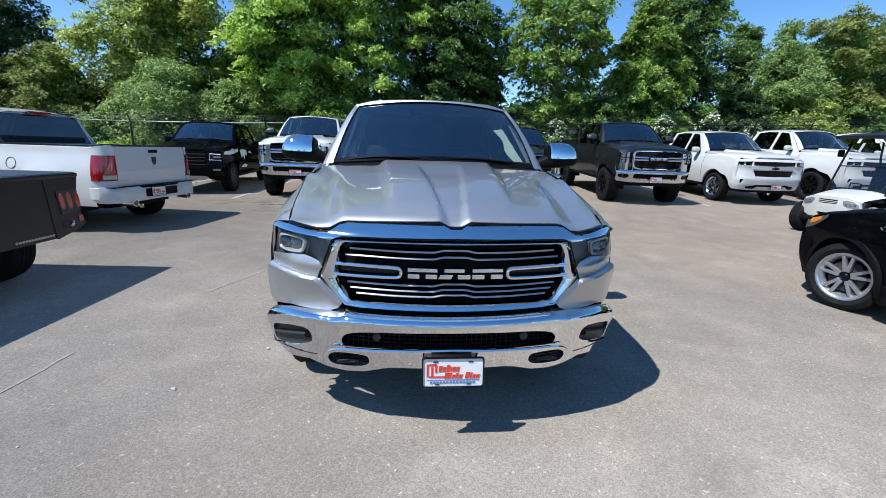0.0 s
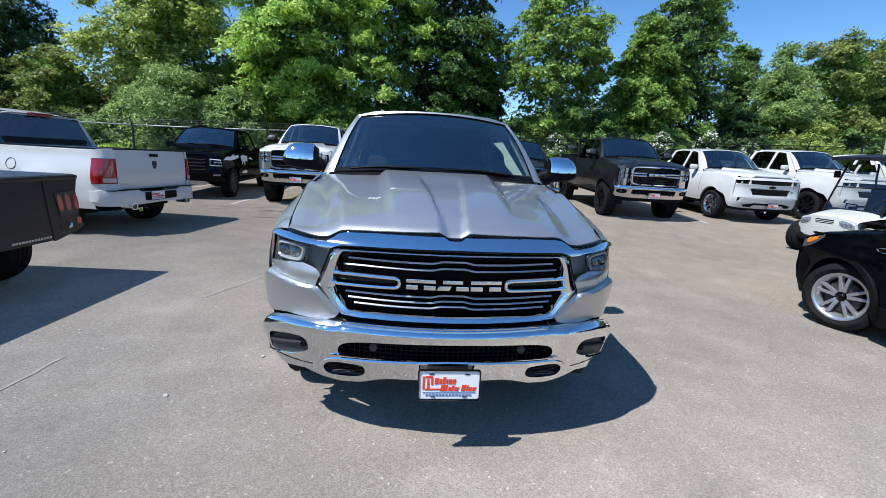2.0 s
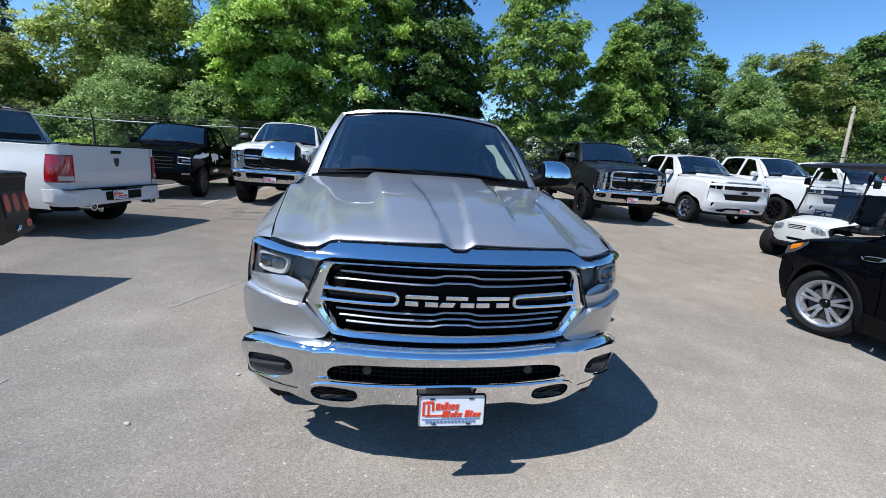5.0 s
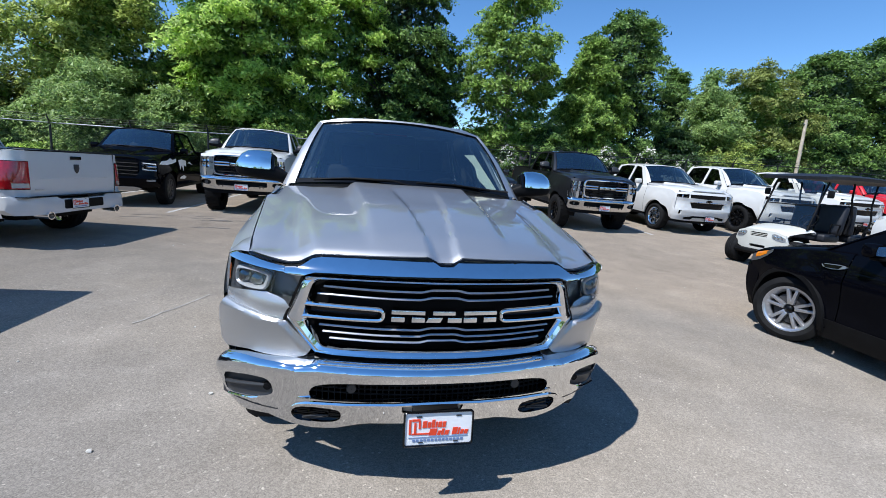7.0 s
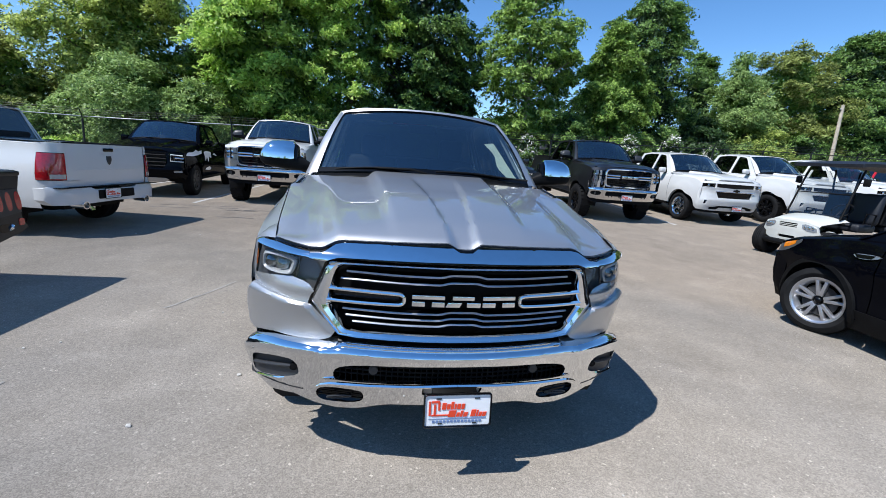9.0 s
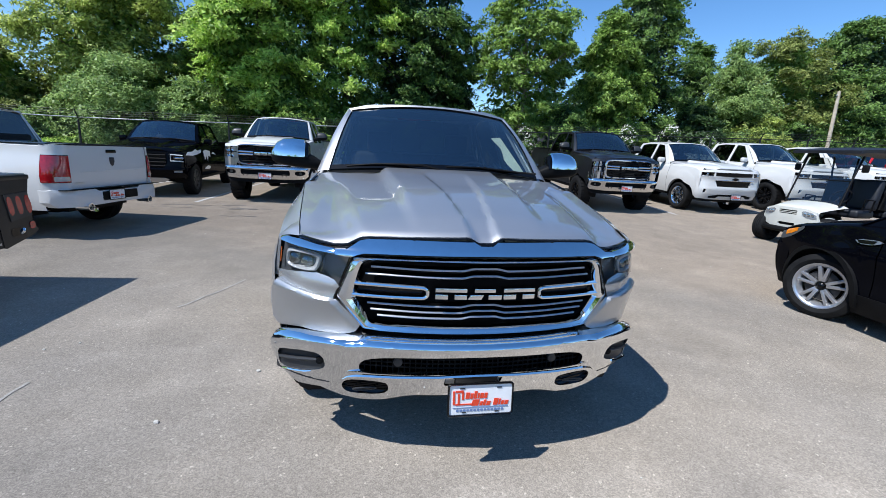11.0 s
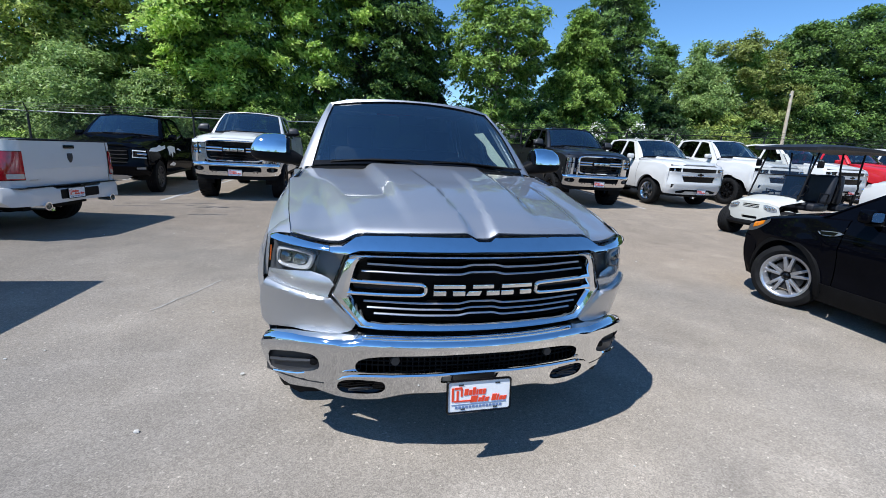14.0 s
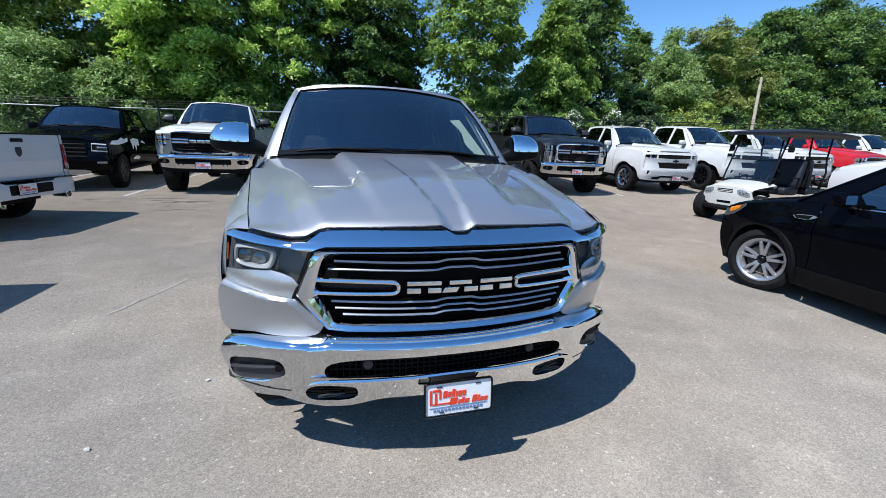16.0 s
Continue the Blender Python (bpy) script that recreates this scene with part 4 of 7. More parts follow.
    top = both([(0, 1.143), (0.028, 1.144), (0.073, 1.168), (0.12, 1.166), (0.53, 1.154), (0.566, 1.147), (0.622, 1.112), (0.676, 1.107), (0.676, 1.087), (0.64, 1.081), (0.605, 1.079), (0.58, 1.09), (0.55, 1.099), (0.45, 1.102), (0, 1.107)])
    yb, zt = 0.475, 1.12
    back = [(lerp(HOODX, yb) + 0.004, lerp(HOODZ, yb)), ((side_x(yb, zt) - 0.018 + lerp(HOODX, yb)) / 2 + 0.005, (zt + lerp(HOODZ, yb)) / 2 + 0.007), (side_x(yb, zt) - 0.017, zt + 0.001), (side_x(yb, zt - 0.02) + 0.001, zt - 0.02), (side_x(yb, zt - 0.09) + 0.001, zt - 0.09), (side_x(yb, 0.96) + 0.001, 0.96), (side_x(yb, 0.88) + 0.001, 0.88)]
    lead = [(0.842, 1.134), (0.885, 1.128), (0.918, 1.117), (0.937, 1.10), (0.946, 1.04), (0.955, 0.965), (0.964, 0.888)]
    for s in (1, -1):
        rows = []
        for v in span(0, 1, 5):
            rows.append([(s * (a[0] + (b[0] - a[0]) * v), (yf(a[0]) + 0.045) * (1 - v) + yb * v, a[1] + (b[1] - a[1]) * v + 0.008 * math.sin(math.pi * v)) for a, b in zip(lead, back)])
        add("fender_tip", grid(rows), paint)
    # unseen panels added behind the bumper to stop sun leaking under the truck
    add("lower_shield", join(box(-0.74, 0.27, 0.37, 0.74, 0.31, 0.72), box(-0.93, 0.44, 0.37, -0.70, 0.47, 0.72), box(0.70, 0.44, 0.37, 0.93, 0.47, 0.72)), PLASTIC)
    add("hood_edge_trim", panel(top, lambda u, v: (u, yf(u) - 0.026 + 0.08 * max(0, (v - 1.085) / 0.08) ** 1.5, v), (), span(-0.7, 0.7, 70), span(1.085, 1.16, 8), (0, 0.03, 0)), CHROME, "broad chrome strip along the hood's edge")
    add("trim_gap", panel(both([(0, 1.12), (0.56, 1.11), (0.60, 1.09), (0.61, 1.06), (0, 1.07)]), lambda u, v: (u, yf(u) + 0.03, v), (), XS), GLOSSBLACK)
    # grille
    gr = add("grille", panel(both([(0, 1.085), (0.60, 1.08), (0.67, 0.90), (0.555, 0.735), (0, 0.735)]), lambda u, v: (u, yf(u) + 0.11, v), (), XS), PLASTIC, "grille of chrome bars on black")
    o = both([(0, 1.089), (0.25, 1.088), (0.50, 1.085), (0.58, 1.079), (0.61, 1.055), (0.638, 0.98), (0.670, 0.90), (0.677, 0.888), (0.669, 0.876), (0.572, 0.757), (0.545, 0.731), (0.25, 0.728), (0, 0.728)])
    i = both([(0, 1.068), (0.25, 1.068), (0.46, 1.066), (0.53, 1.062), (0.552, 1.042), (0.566, 0.99), (0.583, 0.90), (0.586, 0.886), (0.578, 0.871), (0.524, 0.792), (0.496, 0.772), (0.25, 0.768), (0, 0.768)])
    part("grille_surround", ring(o, i, [(0, 0.045), (0, 0.012), (0.15, -0.006), (0.5, -0.016), (0.8, -0.008), (1, 0.012), (1, 0.06)], 1), CHROME, gr)
    part("lower_gap", panel(rounded(-0.56, 0.725, 0.56, 0.75, 0.005), lambda u, v: (u, yf(u) + 0.04, v), (), XS), PLASTIC, gr)

    def wave(x):
        return 0.011 * (1 - smooth((abs(x) - 0.05) / 0.06)) + 0.004 * smooth((abs(x) - 0.25) / 0.25)
    for z, hw in ((1.030, 0.515), (0.996, 0.54), (0.858, 0.53), (0.829, 0.515), (0.801, 0.485)):
        part("grille_bar", tube([(x, yf(x) + 0.018, z + wave(x)) for x in span(-hw, hw, 60)], 0.0062, 6, flat=0.8), SATIN, gr)
        part("grille_blade", panel([(-hw, z - 0.004), (hw, z - 0.004), (hw, z + 0.004), (-hw, z + 0.004)], lambda u, v: (u, yf(u) + 0.02 + (v - z + 0.004) * 7, v + wave(u)), (), span(-hw, hw, 40)), GLOSSBLACK, gr)
    for s in (1, -1):
        path = [(s * x, yf(x) + 0.0, z) for x, z in ((0.60, 0.957), (0.5, 0.956), (0.40, 0.954), (0.30, 0.952), (0.277, 0.95), (0.266, 0.942), (0.264, 0.928), (0.266, 0.914), (0.277, 0.905), (0.30, 0.903), (0.40, 0.902), (0.5, 0.902), (0.61, 0.903))]
        part("grille_bracket", tube(chaikin(path, 2, False), 0.0098, 8), CHROME, gr)
        part("bracket_slot", panel(rounded(*sorted((s * 0.285, s * 0.60))[:1], 0.908, *sorted((s * 0.285, s * 0.60))[1:], 0.948, 0.01), lambda u, v: (u, yf(u) + 0.03, v), (), XS), GLOSSBLACK, gr)
    add("hood_gap", tube([(x, yf(x) + 0.052, lerp(NOSE, abs(x)) - 0.008) for x in span(-0.84, 0.84, 84)], 0.007, 6), GLOSSBLACK)
    for a, b, t in ((-0.232, -0.088, 0.0), (-0.085, 0.075, 0.03), (0.083, 0.238, 0.0)):
        m, w = (a + b) / 2, b - a
        blk = None
        for x0, x1, z0, z1, e in ((a + t, b - t, 0.936, 0.959, 0.0), (a, m - 0.10 * w, 0.902, 0.9305, 0.012), (m + 0.10 * w, b, 0.902, 0.9305, -0.012)):
            q = [(x0, z0), (x1, z0), (x1 + (e if e > 0 else 0) * (t > 0), z1), (x0 + (e if e > 0 else 0) * (t > 0), z1)]
            cz = (z0 + z1) / 2
            part("badge_bar", prism(q, lambda u, v: (u, yf(u) - 0.016, cz + (v - cz) * 0.8), lambda u, v: (u, yf(u) + 0.03, v), 0.003), CHROME, gr, "plain chrome badge bar")
    for s in (1, -1):
        e = add("hood_badge", moved(box(-0.008, -0.11, -0.022, 0.008, 0.11, 0.022, 0.006), Matrix.Translation((s * 0.905, 1.36, 1.335)) @ Matrix.Rotation(radians(s * 3), 4, "Z") @ Matrix.Rotation(radians(8), 4, "X") @ Matrix.Rotation(radians(s * -35), 4, "Y")), GLOSSBLACK, "plain dark badge with chrome bars")
        for k in range(4):
            part("badge_bar", moved(box(-0.011, -0.016, -0.014, 0.011, 0.016, 0.014, 0.003), Matrix.Translation((s * 0.905, 1.36, 1.335)) @ Matrix.Rotation(radians(s * 3), 4, "Z") @ Matrix.Rotation(radians(8), 4, "X") @ Matrix.Rotation(radians(s * -35), 4, "Y") @ Matrix.Translation((0, -0.075 + 0.05 * k, 0))), CHROME, e)
    plate(truck, 0.004, -0.012, 0.419, tilt=-6, size=1.0)


def front_heavy(truck, add, paint, plate_x=0.0):
    """A tall nose: big chrome-framed grille, stacked lamps, chrome bumper with fog openings."""
    g = lambda z: lerp([(0.40, 0.06), (0.5, 0.02), (0.62, -0.02), (0.66, -0.03), (0.70, -0.02), (0.735, 0.05)], z)
    out = both([(0, 0.735), (0.60, 0.73), (0.96, 0.715), (0.99, 0.70), (0.99, 0.50), (0.93, 0.44), (0.6, 0.42), (0, 0.42)])
    hole = rounded(-0.58, 0.52, 0.58, 0.64, 0.03)
    fog = [(0.70, 0.52), (0.93, 0.53), (0.94, 0.63), (0.70, 0.635)]
    b = add("front_bumper", panel(out, lambda u, v: (u, yf(u) + g(v), v), (hole, chaikin(fog, 1), chaikin(mirrored(fog), 1)), XS[::2], [0.5, 0.56, 0.6, 0.64, 0.655, 0.67, 0.69, 0.71, 0.725], (0, 0.04, 0)), CHROME, "chrome front bumper")
    part("intake_mesh", panel(rounded(-0.95, 0.48, 0.95, 0.66, 0.02), lambda u, v: (u, yf(u) + 0.045, v), (), XS[::2]), PLASTIC, b)
    for s in (1, -1):
        part("fog_lamp", moved(lathe([(0, 0.036), (0.01, 0.032), (0.012, 0.001)], 14), Matrix.Translation((s * 0.82, yf(0.82) + 0.035, 0.578)) @ Matrix.Rotation(radians(-90), 4, "Z")), LAMPDARK, b)
        part("tow_hook", tube([(s * 0.42, 0.05, 0.5), (s * 0.42, 0.03, 0.54), (s * 0.5, 0.03, 0.54), (s * 0.5, 0.05, 0.5)], 0.012, 6), PLASTIC, b)
        lamp = add("headlamp", panel([(s * 0.66, 1.09), (s * 0.95, 1.075), (s * 0.98, 0.87), (s * 0.66, 0.86)], lambda u, v: (u, yf(u) + 0.04, v), (), XS[::2], (), (0, 0.06, 0)), CHROME, "clear headlamp with bright reflectors")
        part("lamp_divider", box(s * 0.80 - 0.008, yf(0.8) + 0.005, 0.87, s * 0.80 + 0.008, yf(0.8) + 0.05, 1.08), GLOSSBLACK, lamp)
        part("lamp_divider", tube([(s * x, yf(x) + 0.02, 0.975) for x in span(0.67, 0.965, 8)], 0.009, 6), GLOSSBLACK, lamp)
        for zz in (0.925, 1.025):
            for xx in (0.74, 0.86):
                part("reflector", moved(lathe([(0, 0.042), (-0.02, 0.03), (-0.03, 0.001)], 16), Matrix.Translation((s * xx, yf(xx) + 0.03, zz)) @ Matrix.Rotation(radians(-90), 4, "Z")), CHROME, lamp)
        part("side_marker", panel([(s * 0.955, 1.0), (s * 0.966, 0.995), (s * 0.978, 0.885), (s * 0.966, 0.885)], lambda u, v: (u, yf(u) + 0.03, v)), AMBER, lamp)
        c = part("lens", panel([(s * 0.66, 1.088), (s * 0.95, 1.073), (s * 0.979, 0.872), (s * 0.66, 0.862)], lambda u, v: (u, yf(u) + 0.008, v), (), XS[::2]), LENS, lamp)
        c.visible_shadow = False
        add("fascia_corner", panel([(s * 0.64, 0.858), (s * 0.985, 0.868), (s * 0.99, 0.715), (s * 0.60, 0.735)], lambda u, v: (u, yf(u) + 0.03, v), (), XS[::2]), CHROME)
        add("lamp_brow", panel([(s * 0.64, 1.14), (s * 0.85, 1.135), (s * 0.965, 1.12), (s * 0.955, 1.07), (s * 0.64, 1.085)], lambda u, v: (u, yf(u) + 0.01 + (v - 1.07) * 0.5, v), (), XS[::2], (), (0, 0.04, 0)), paint)
    add("hood_lip", panel(both([(0, 1.165), (0.5, 1.16), (0.64, 1.14), (0.64, 1.10), (0, 1.13)]), lambda u, v: (u, yf(u) + (v - 1.1) * 0.7, v), (), XS[::2], (), (0, 0.03, 0)), paint)
    gr = add("grille", panel(both([(0, 1.135), (0.62, 1.12), (0.64, 0.80), (0.56, 0.745), (0, 0.745)]), lambda u, v: (u, yf(u) + 0.06, v), (), XS[::2]), GLOSSBLACK, "black mesh grille in chrome frame")
    o = both([(0, 1.135), (0.3, 1.135), (0.57, 1.125), (0.645, 1.09), (0.65, 0.95), (0.64, 0.80), (0.57, 0.75), (0.3, 0.745), (0, 0.745)])
    i = both([(0, 1.095), (0.3, 1.095), (0.55, 1.088), (0.595, 1.06), (0.60, 0.95), (0.59, 0.83), (0.54, 0.79), (0.3, 0.785), (0, 0.785)])
    part("grille_surround", ring(o, i, [(0, 0.06), (0, 0.0), (0.3, -0.02), (0.7, -0.02), (1, 0.01), (1, 0.05)], 1), CHROME, gr)
    for s in (1, -1):
        part("grille_bar", tube([(s * x, yf(x), 0.99) for x in span(0.26, 0.6, 6)], 0.016, 6), CHROME, gr)
        part("grille_bar", tube([(s * x, yf(x), 0.94) for x in span(0.26, 0.6, 6)], 0.016, 6), CHROME, gr)
    for k in range(5):
        part("grille_slat", tube([(x, yf(x) + 0.03, 0.82 + 0.055 * k + 0.0) for x in span(-0.58, 0.58, 12)], 0.006, 5), PLASTIC, gr)
    for a, c in ((-0.23, -0.09), (-0.08, 0.08), (0.09, 0.23)):
        part("badge_block", box(a, -0.01, 0.935, c, 0.04, 0.995, 0.008), CHROME, gr, "plain chrome badge block")
    plate(truck, plate_x, -0.01, 0.50)
    add("air_dam", panel(both([(0, 0.43), (0.9, 0.45), (0.95, 0.40), (0.85, 0.33), (0, 0.33)]), lambda u, v: (u, yf(u) + 0.1, v), (), XS[::2]), PLASTIC)


def front_chevy(truck, add, paint):
    """Two dark slots under a body-coloured bar, thin lamps, painted bumper with chrome skid insert."""
    zz = span(0.4, 1.1, 14)
    slot1 = both([(0, 1.085), (0.60, 1.08), (0.60, 1.0), (0, 0.985)])
    slot2 = both([(0, 0.90), (0.58, 0.90), (0.52, 0.77), (0, 0.765)])
    fog = [(0.80, 0.70), (0.87, 0.70), (0.87, 0.58), (0.80, 0.60)]
    low = both([(0, 0.555), (0.44, 0.555), (0.52, 0.53), (0.70, 0.50), (0.68, 0.44), (0, 0.43)])
    lampo = [(0.62, 1.085), (0.94, 1.07), (0.965, 0.975), (0.62, 0.99)]
    out = both([(0, 1.135), (0.5, 1.135), (0.7, 1.125), (0.9, 1.12), (0.965, 1.10), (0.99, 0.95), (0.99, 0.55), (0.94, 0.42), (0.62, 0.40), (0, 0.40)])
    fn = lambda u, v: (u, yf(u) + lerp([(0.40, 0.06), (0.55, 0.0), (0.72, -0.03), (0.76, -0.01), (0.92, 0.02), (0.98, 0.0), (1.09, 0.03), (1.135, 0.07)], v), v)
    f = add("fascia", panel(out, fn, (slot1, slot2, fog, mirrored(fog), low, lampo, mirrored(lampo)), XS[::2], zz, (0, 0.05, 0)), paint)
    part("upper_grille", panel(rounded(-0.63, 0.97, 0.63, 1.1, 0.02), lambda u, v: (u, yf(u) + 0.055, v), (), XS[::2]), GLOSSBLACK, f)
    part("lower_grille", panel(rounded(-0.61, 0.75, 0.61, 0.92, 0.02), lambda u, v: (u, yf(u) + 0.055, v), (), XS[::2]), GLOSSBLACK, f)
    part("lower_intake", panel(rounded(-0.72, 0.41, 0.72, 0.57, 0.02), lambda u, v: (u, yf(u) + 0.06, v), (), XS[::2]), PLASTIC, f)
    for k in range(4):
        for z0 in (1.005 + 0.022 * k, 0.785 + 0.03 * k):
            part("grille_slat", tube([(x, yf(x) + 0.045, z0) for x in span(-0.58, 0.58, 10)], 0.004, 5), PLASTIC, f)
    part("bar_trim", tube([(x, yf(x) - 0.004, 0.912) for x in span(-0.62, 0.62, 14)], 0.009, 6), CHROME, f)
    part("badge", prism([(-0.1, 0.925), (-0.035, 0.925), (-0.035, 0.91), (0.035, 0.91), (0.035, 0.925), (0.1, 0.925), (0.085, 0.96), (0.035, 0.96), (0.035, 0.975), (-0.035, 0.975), (-0.035, 0.96), (-0.085, 0.96)], lambda u, v: (u, yf(u) - 0.016, v), lambda u, v: (u, yf(u) + 0.01, v)), GLOSSBLACK, f, "plain dark bar badge")
    part("skid_insert", panel(both([(0, 0.50), (0.40, 0.50), (0.5, 0.43), (0.42, 0.41), (0, 0.41)]), lambda u, v: (u, yf(u) + 0.0, v), (), XS[::2], (), (0, 0.03, 0)), SATIN, f)
    part("air_dam", panel(both([(0, 0.41), (0.93, 0.425), (0.9, 0.34), (0, 0.33)]), lambda u, v: (u, yf(u) + 0.08, v), (), XS[::2]), PLASTIC, f)
    for s in (1, -1):
        q = lampo if s == 1 else mirrored(lampo)
        lamp = add("headlamp", panel(q, lambda u, v: (u, yf(u) + 0.06, v), (), XS[::2]), GLOSSBLACK, "slim headlamp with dark housing")
        part("projector", moved(lathe([(0, 0.035), (0.03, 0.025), (0.04, 0.001)], 14), Matrix.Translation((s * 0.8, yf(0.8) + 0.06, 1.03)) @ Matrix.Rotation(radians(-90), 4, "Z")), CHROME, lamp)
        part("light_bar", tube([(s * x, yf(x) + 0.04, 0.992 + 0.0) for x in span(0.64, 0.94, 8)], 0.009, 6), LAMPGREY, lamp)
        part("side_marker", panel([(s * 0.93, 1.065), (s * 0.95, 1.06), (s * 0.965, 0.985), (s * 0.945, 0.985)], lambda u, v: (u, yf(u) + 0.03, v)), AMBER, lamp)
        c = part("lens", panel(q, lambda u, v: (u, yf(u) + 0.015, v), (), XS[::2]), LENS, lamp)
        c.visible_shadow = False
        part("fog_insert", panel([(s * 0.78, 0.72), (s * 0.89, 0.72), (s * 0.89, 0.56), (s * 0.78, 0.56)], lambda u, v: (u, yf(u) + 0.05, v)), GLOSSBLACK, f)
    plate(truck, 0.1, -0.01, 0.49)


def front_titan(truck, add, paint):
    """A black upright nose with a dark grille, hooked lamps and a grey skid lip."""
    gro = both([(0, 1.10), (0.58, 1.09), (0.60, 0.86), (0.52, 0.72), (0, 0.72)])
    lampo = [(0.64, 1.09), (0.95, 1.07), (0.985, 0.86), (0.66, 0.87)]
    fog = [(0.72, 0.66), (0.94, 0.67), (0.94, 0.60), (0.72, 0.60)]
    out = both([(0, 1.135), (0.6, 1.13), (0.9, 1.125), (0.965, 1.10), (0.99, 0.9), (0.99, 0.55), (0.94, 0.48), (0.6, 0.44), (0, 0.44)])
    fn = lambda u, v: (u, yf(u) + lerp([(0.44, 0.05), (0.55, 0.0), (0.68, -0.03), (0.74, 0.0), (0.9, 0.02), (1.135, 0.07)], v), v)
    f = add("fascia", panel(out, fn, (gro, lampo, mirrored(lampo), fog, mirrored(fog)), XS[::2], span(0.5, 1.1, 10), (0, 0.05, 0)), paint)
    g = add("grille", panel(rounded(-0.62, 0.70, 0.62, 1.12, 0.03), lambda u, v: (u, yf(u) + 0.06, v), (), XS[::2]), GLOSSBLACK, "black grille with dark bars")
    for k in range(4):
        part("grille_bar", tube([(x, yf(x) + 0.02, 0.77 + 0.09 * k) for x in span(-0.57, 0.57, 10)], 0.018, 6), PLASTIC, g)
    part("badge", box(-0.12, 0.0, 0.93, 0.12, 0.04, 0.97, 0.01), GLOSSBLACK, g)
    part("skid_lip", panel(both([(0, 0.47), (0.5, 0.47), (0.62, 0.44), (0.5, 0.36), (0, 0.36)]), lambda u, v: (u, yf(u) + 0.01 + (0.47 - v) * 0.5, v), (), XS[::2], (), (0, 0.03, 0)), LAMPGREY, f)
    for s in (1, -1):
        q = lampo if s == 1 else mirrored(lampo)
        lamp = add("headlamp", panel(q, lambda u, v: (u, yf(u) + 0.06, v), (), XS[::2]), GLOSSBLACK, "dark headlamp with a hooked light strip")
        part("light_strip", tube([(s * x, yf(x) + 0.03, z) for x, z in ((0.92, 1.04), (0.68, 1.06), (0.67, 0.9), (0.93, 0.885))], 0.016, 6), PLATEWHITE, lamp)
        part("light_strip", tube([(s * x, yf(x) + 0.03, z) for x, z in ((0.94, 0.97), (0.76, 0.98))], 0.024, 6), CHROME, lamp)
        c = part("lens", panel(q, lambda u, v: (u, yf(u) + 0.015, v), (), XS[::2]), LENS, lamp)
        c.visible_shadow = False
        part("fog_lamp", panel([(s * 0.73, 0.655), (s * 0.9, 0.66), (s * 0.9, 0.61), (s * 0.73, 0.61)], lambda u, v: (u, yf(u) + 0.03, v)), LAMPGREY, f)
        part("fog_back", panel([(s * 0.71, 0.68), (s * 0.95, 0.68), (s * 0.95, 0.59), (s * 0.71, 0.59)], lambda u, v: (u, yf(u) + 0.05, v)), PLASTIC, f)
        # torn-edge side graphic
        for qq in ([(0.46, 1.05), (0.92, 1.03), (1.46, 1.10), (1.52, 1.19), (1.24, 1.155), (1.1, 1.20), (0.88, 1.14), (0.6, 1.13)],
                   [(1.66, 1.14), (1.95, 1.17), (2.34, 1.13), (2.26, 0.96), (2.06, 1.0), (1.98, 0.84), (1.86, 1.0), (1.70, 0.88)],
                   [(1.68, 0.64), (2.15, 0.60), (2.3, 0.66), (2.05, 0.72), (1.82, 0.69)], [(2.45, 1.06), (2.9, 1.0), (2.66, 1.10)]):
            add("side_graphic", panel(qq, lambda u, v: (s * (side_x(u, v) + 0.014), u, v), (), span(0.6, 3.2, 24), span(0.6, 1.2, 8)), PLATEWHITE, "silver torn-edge decal")


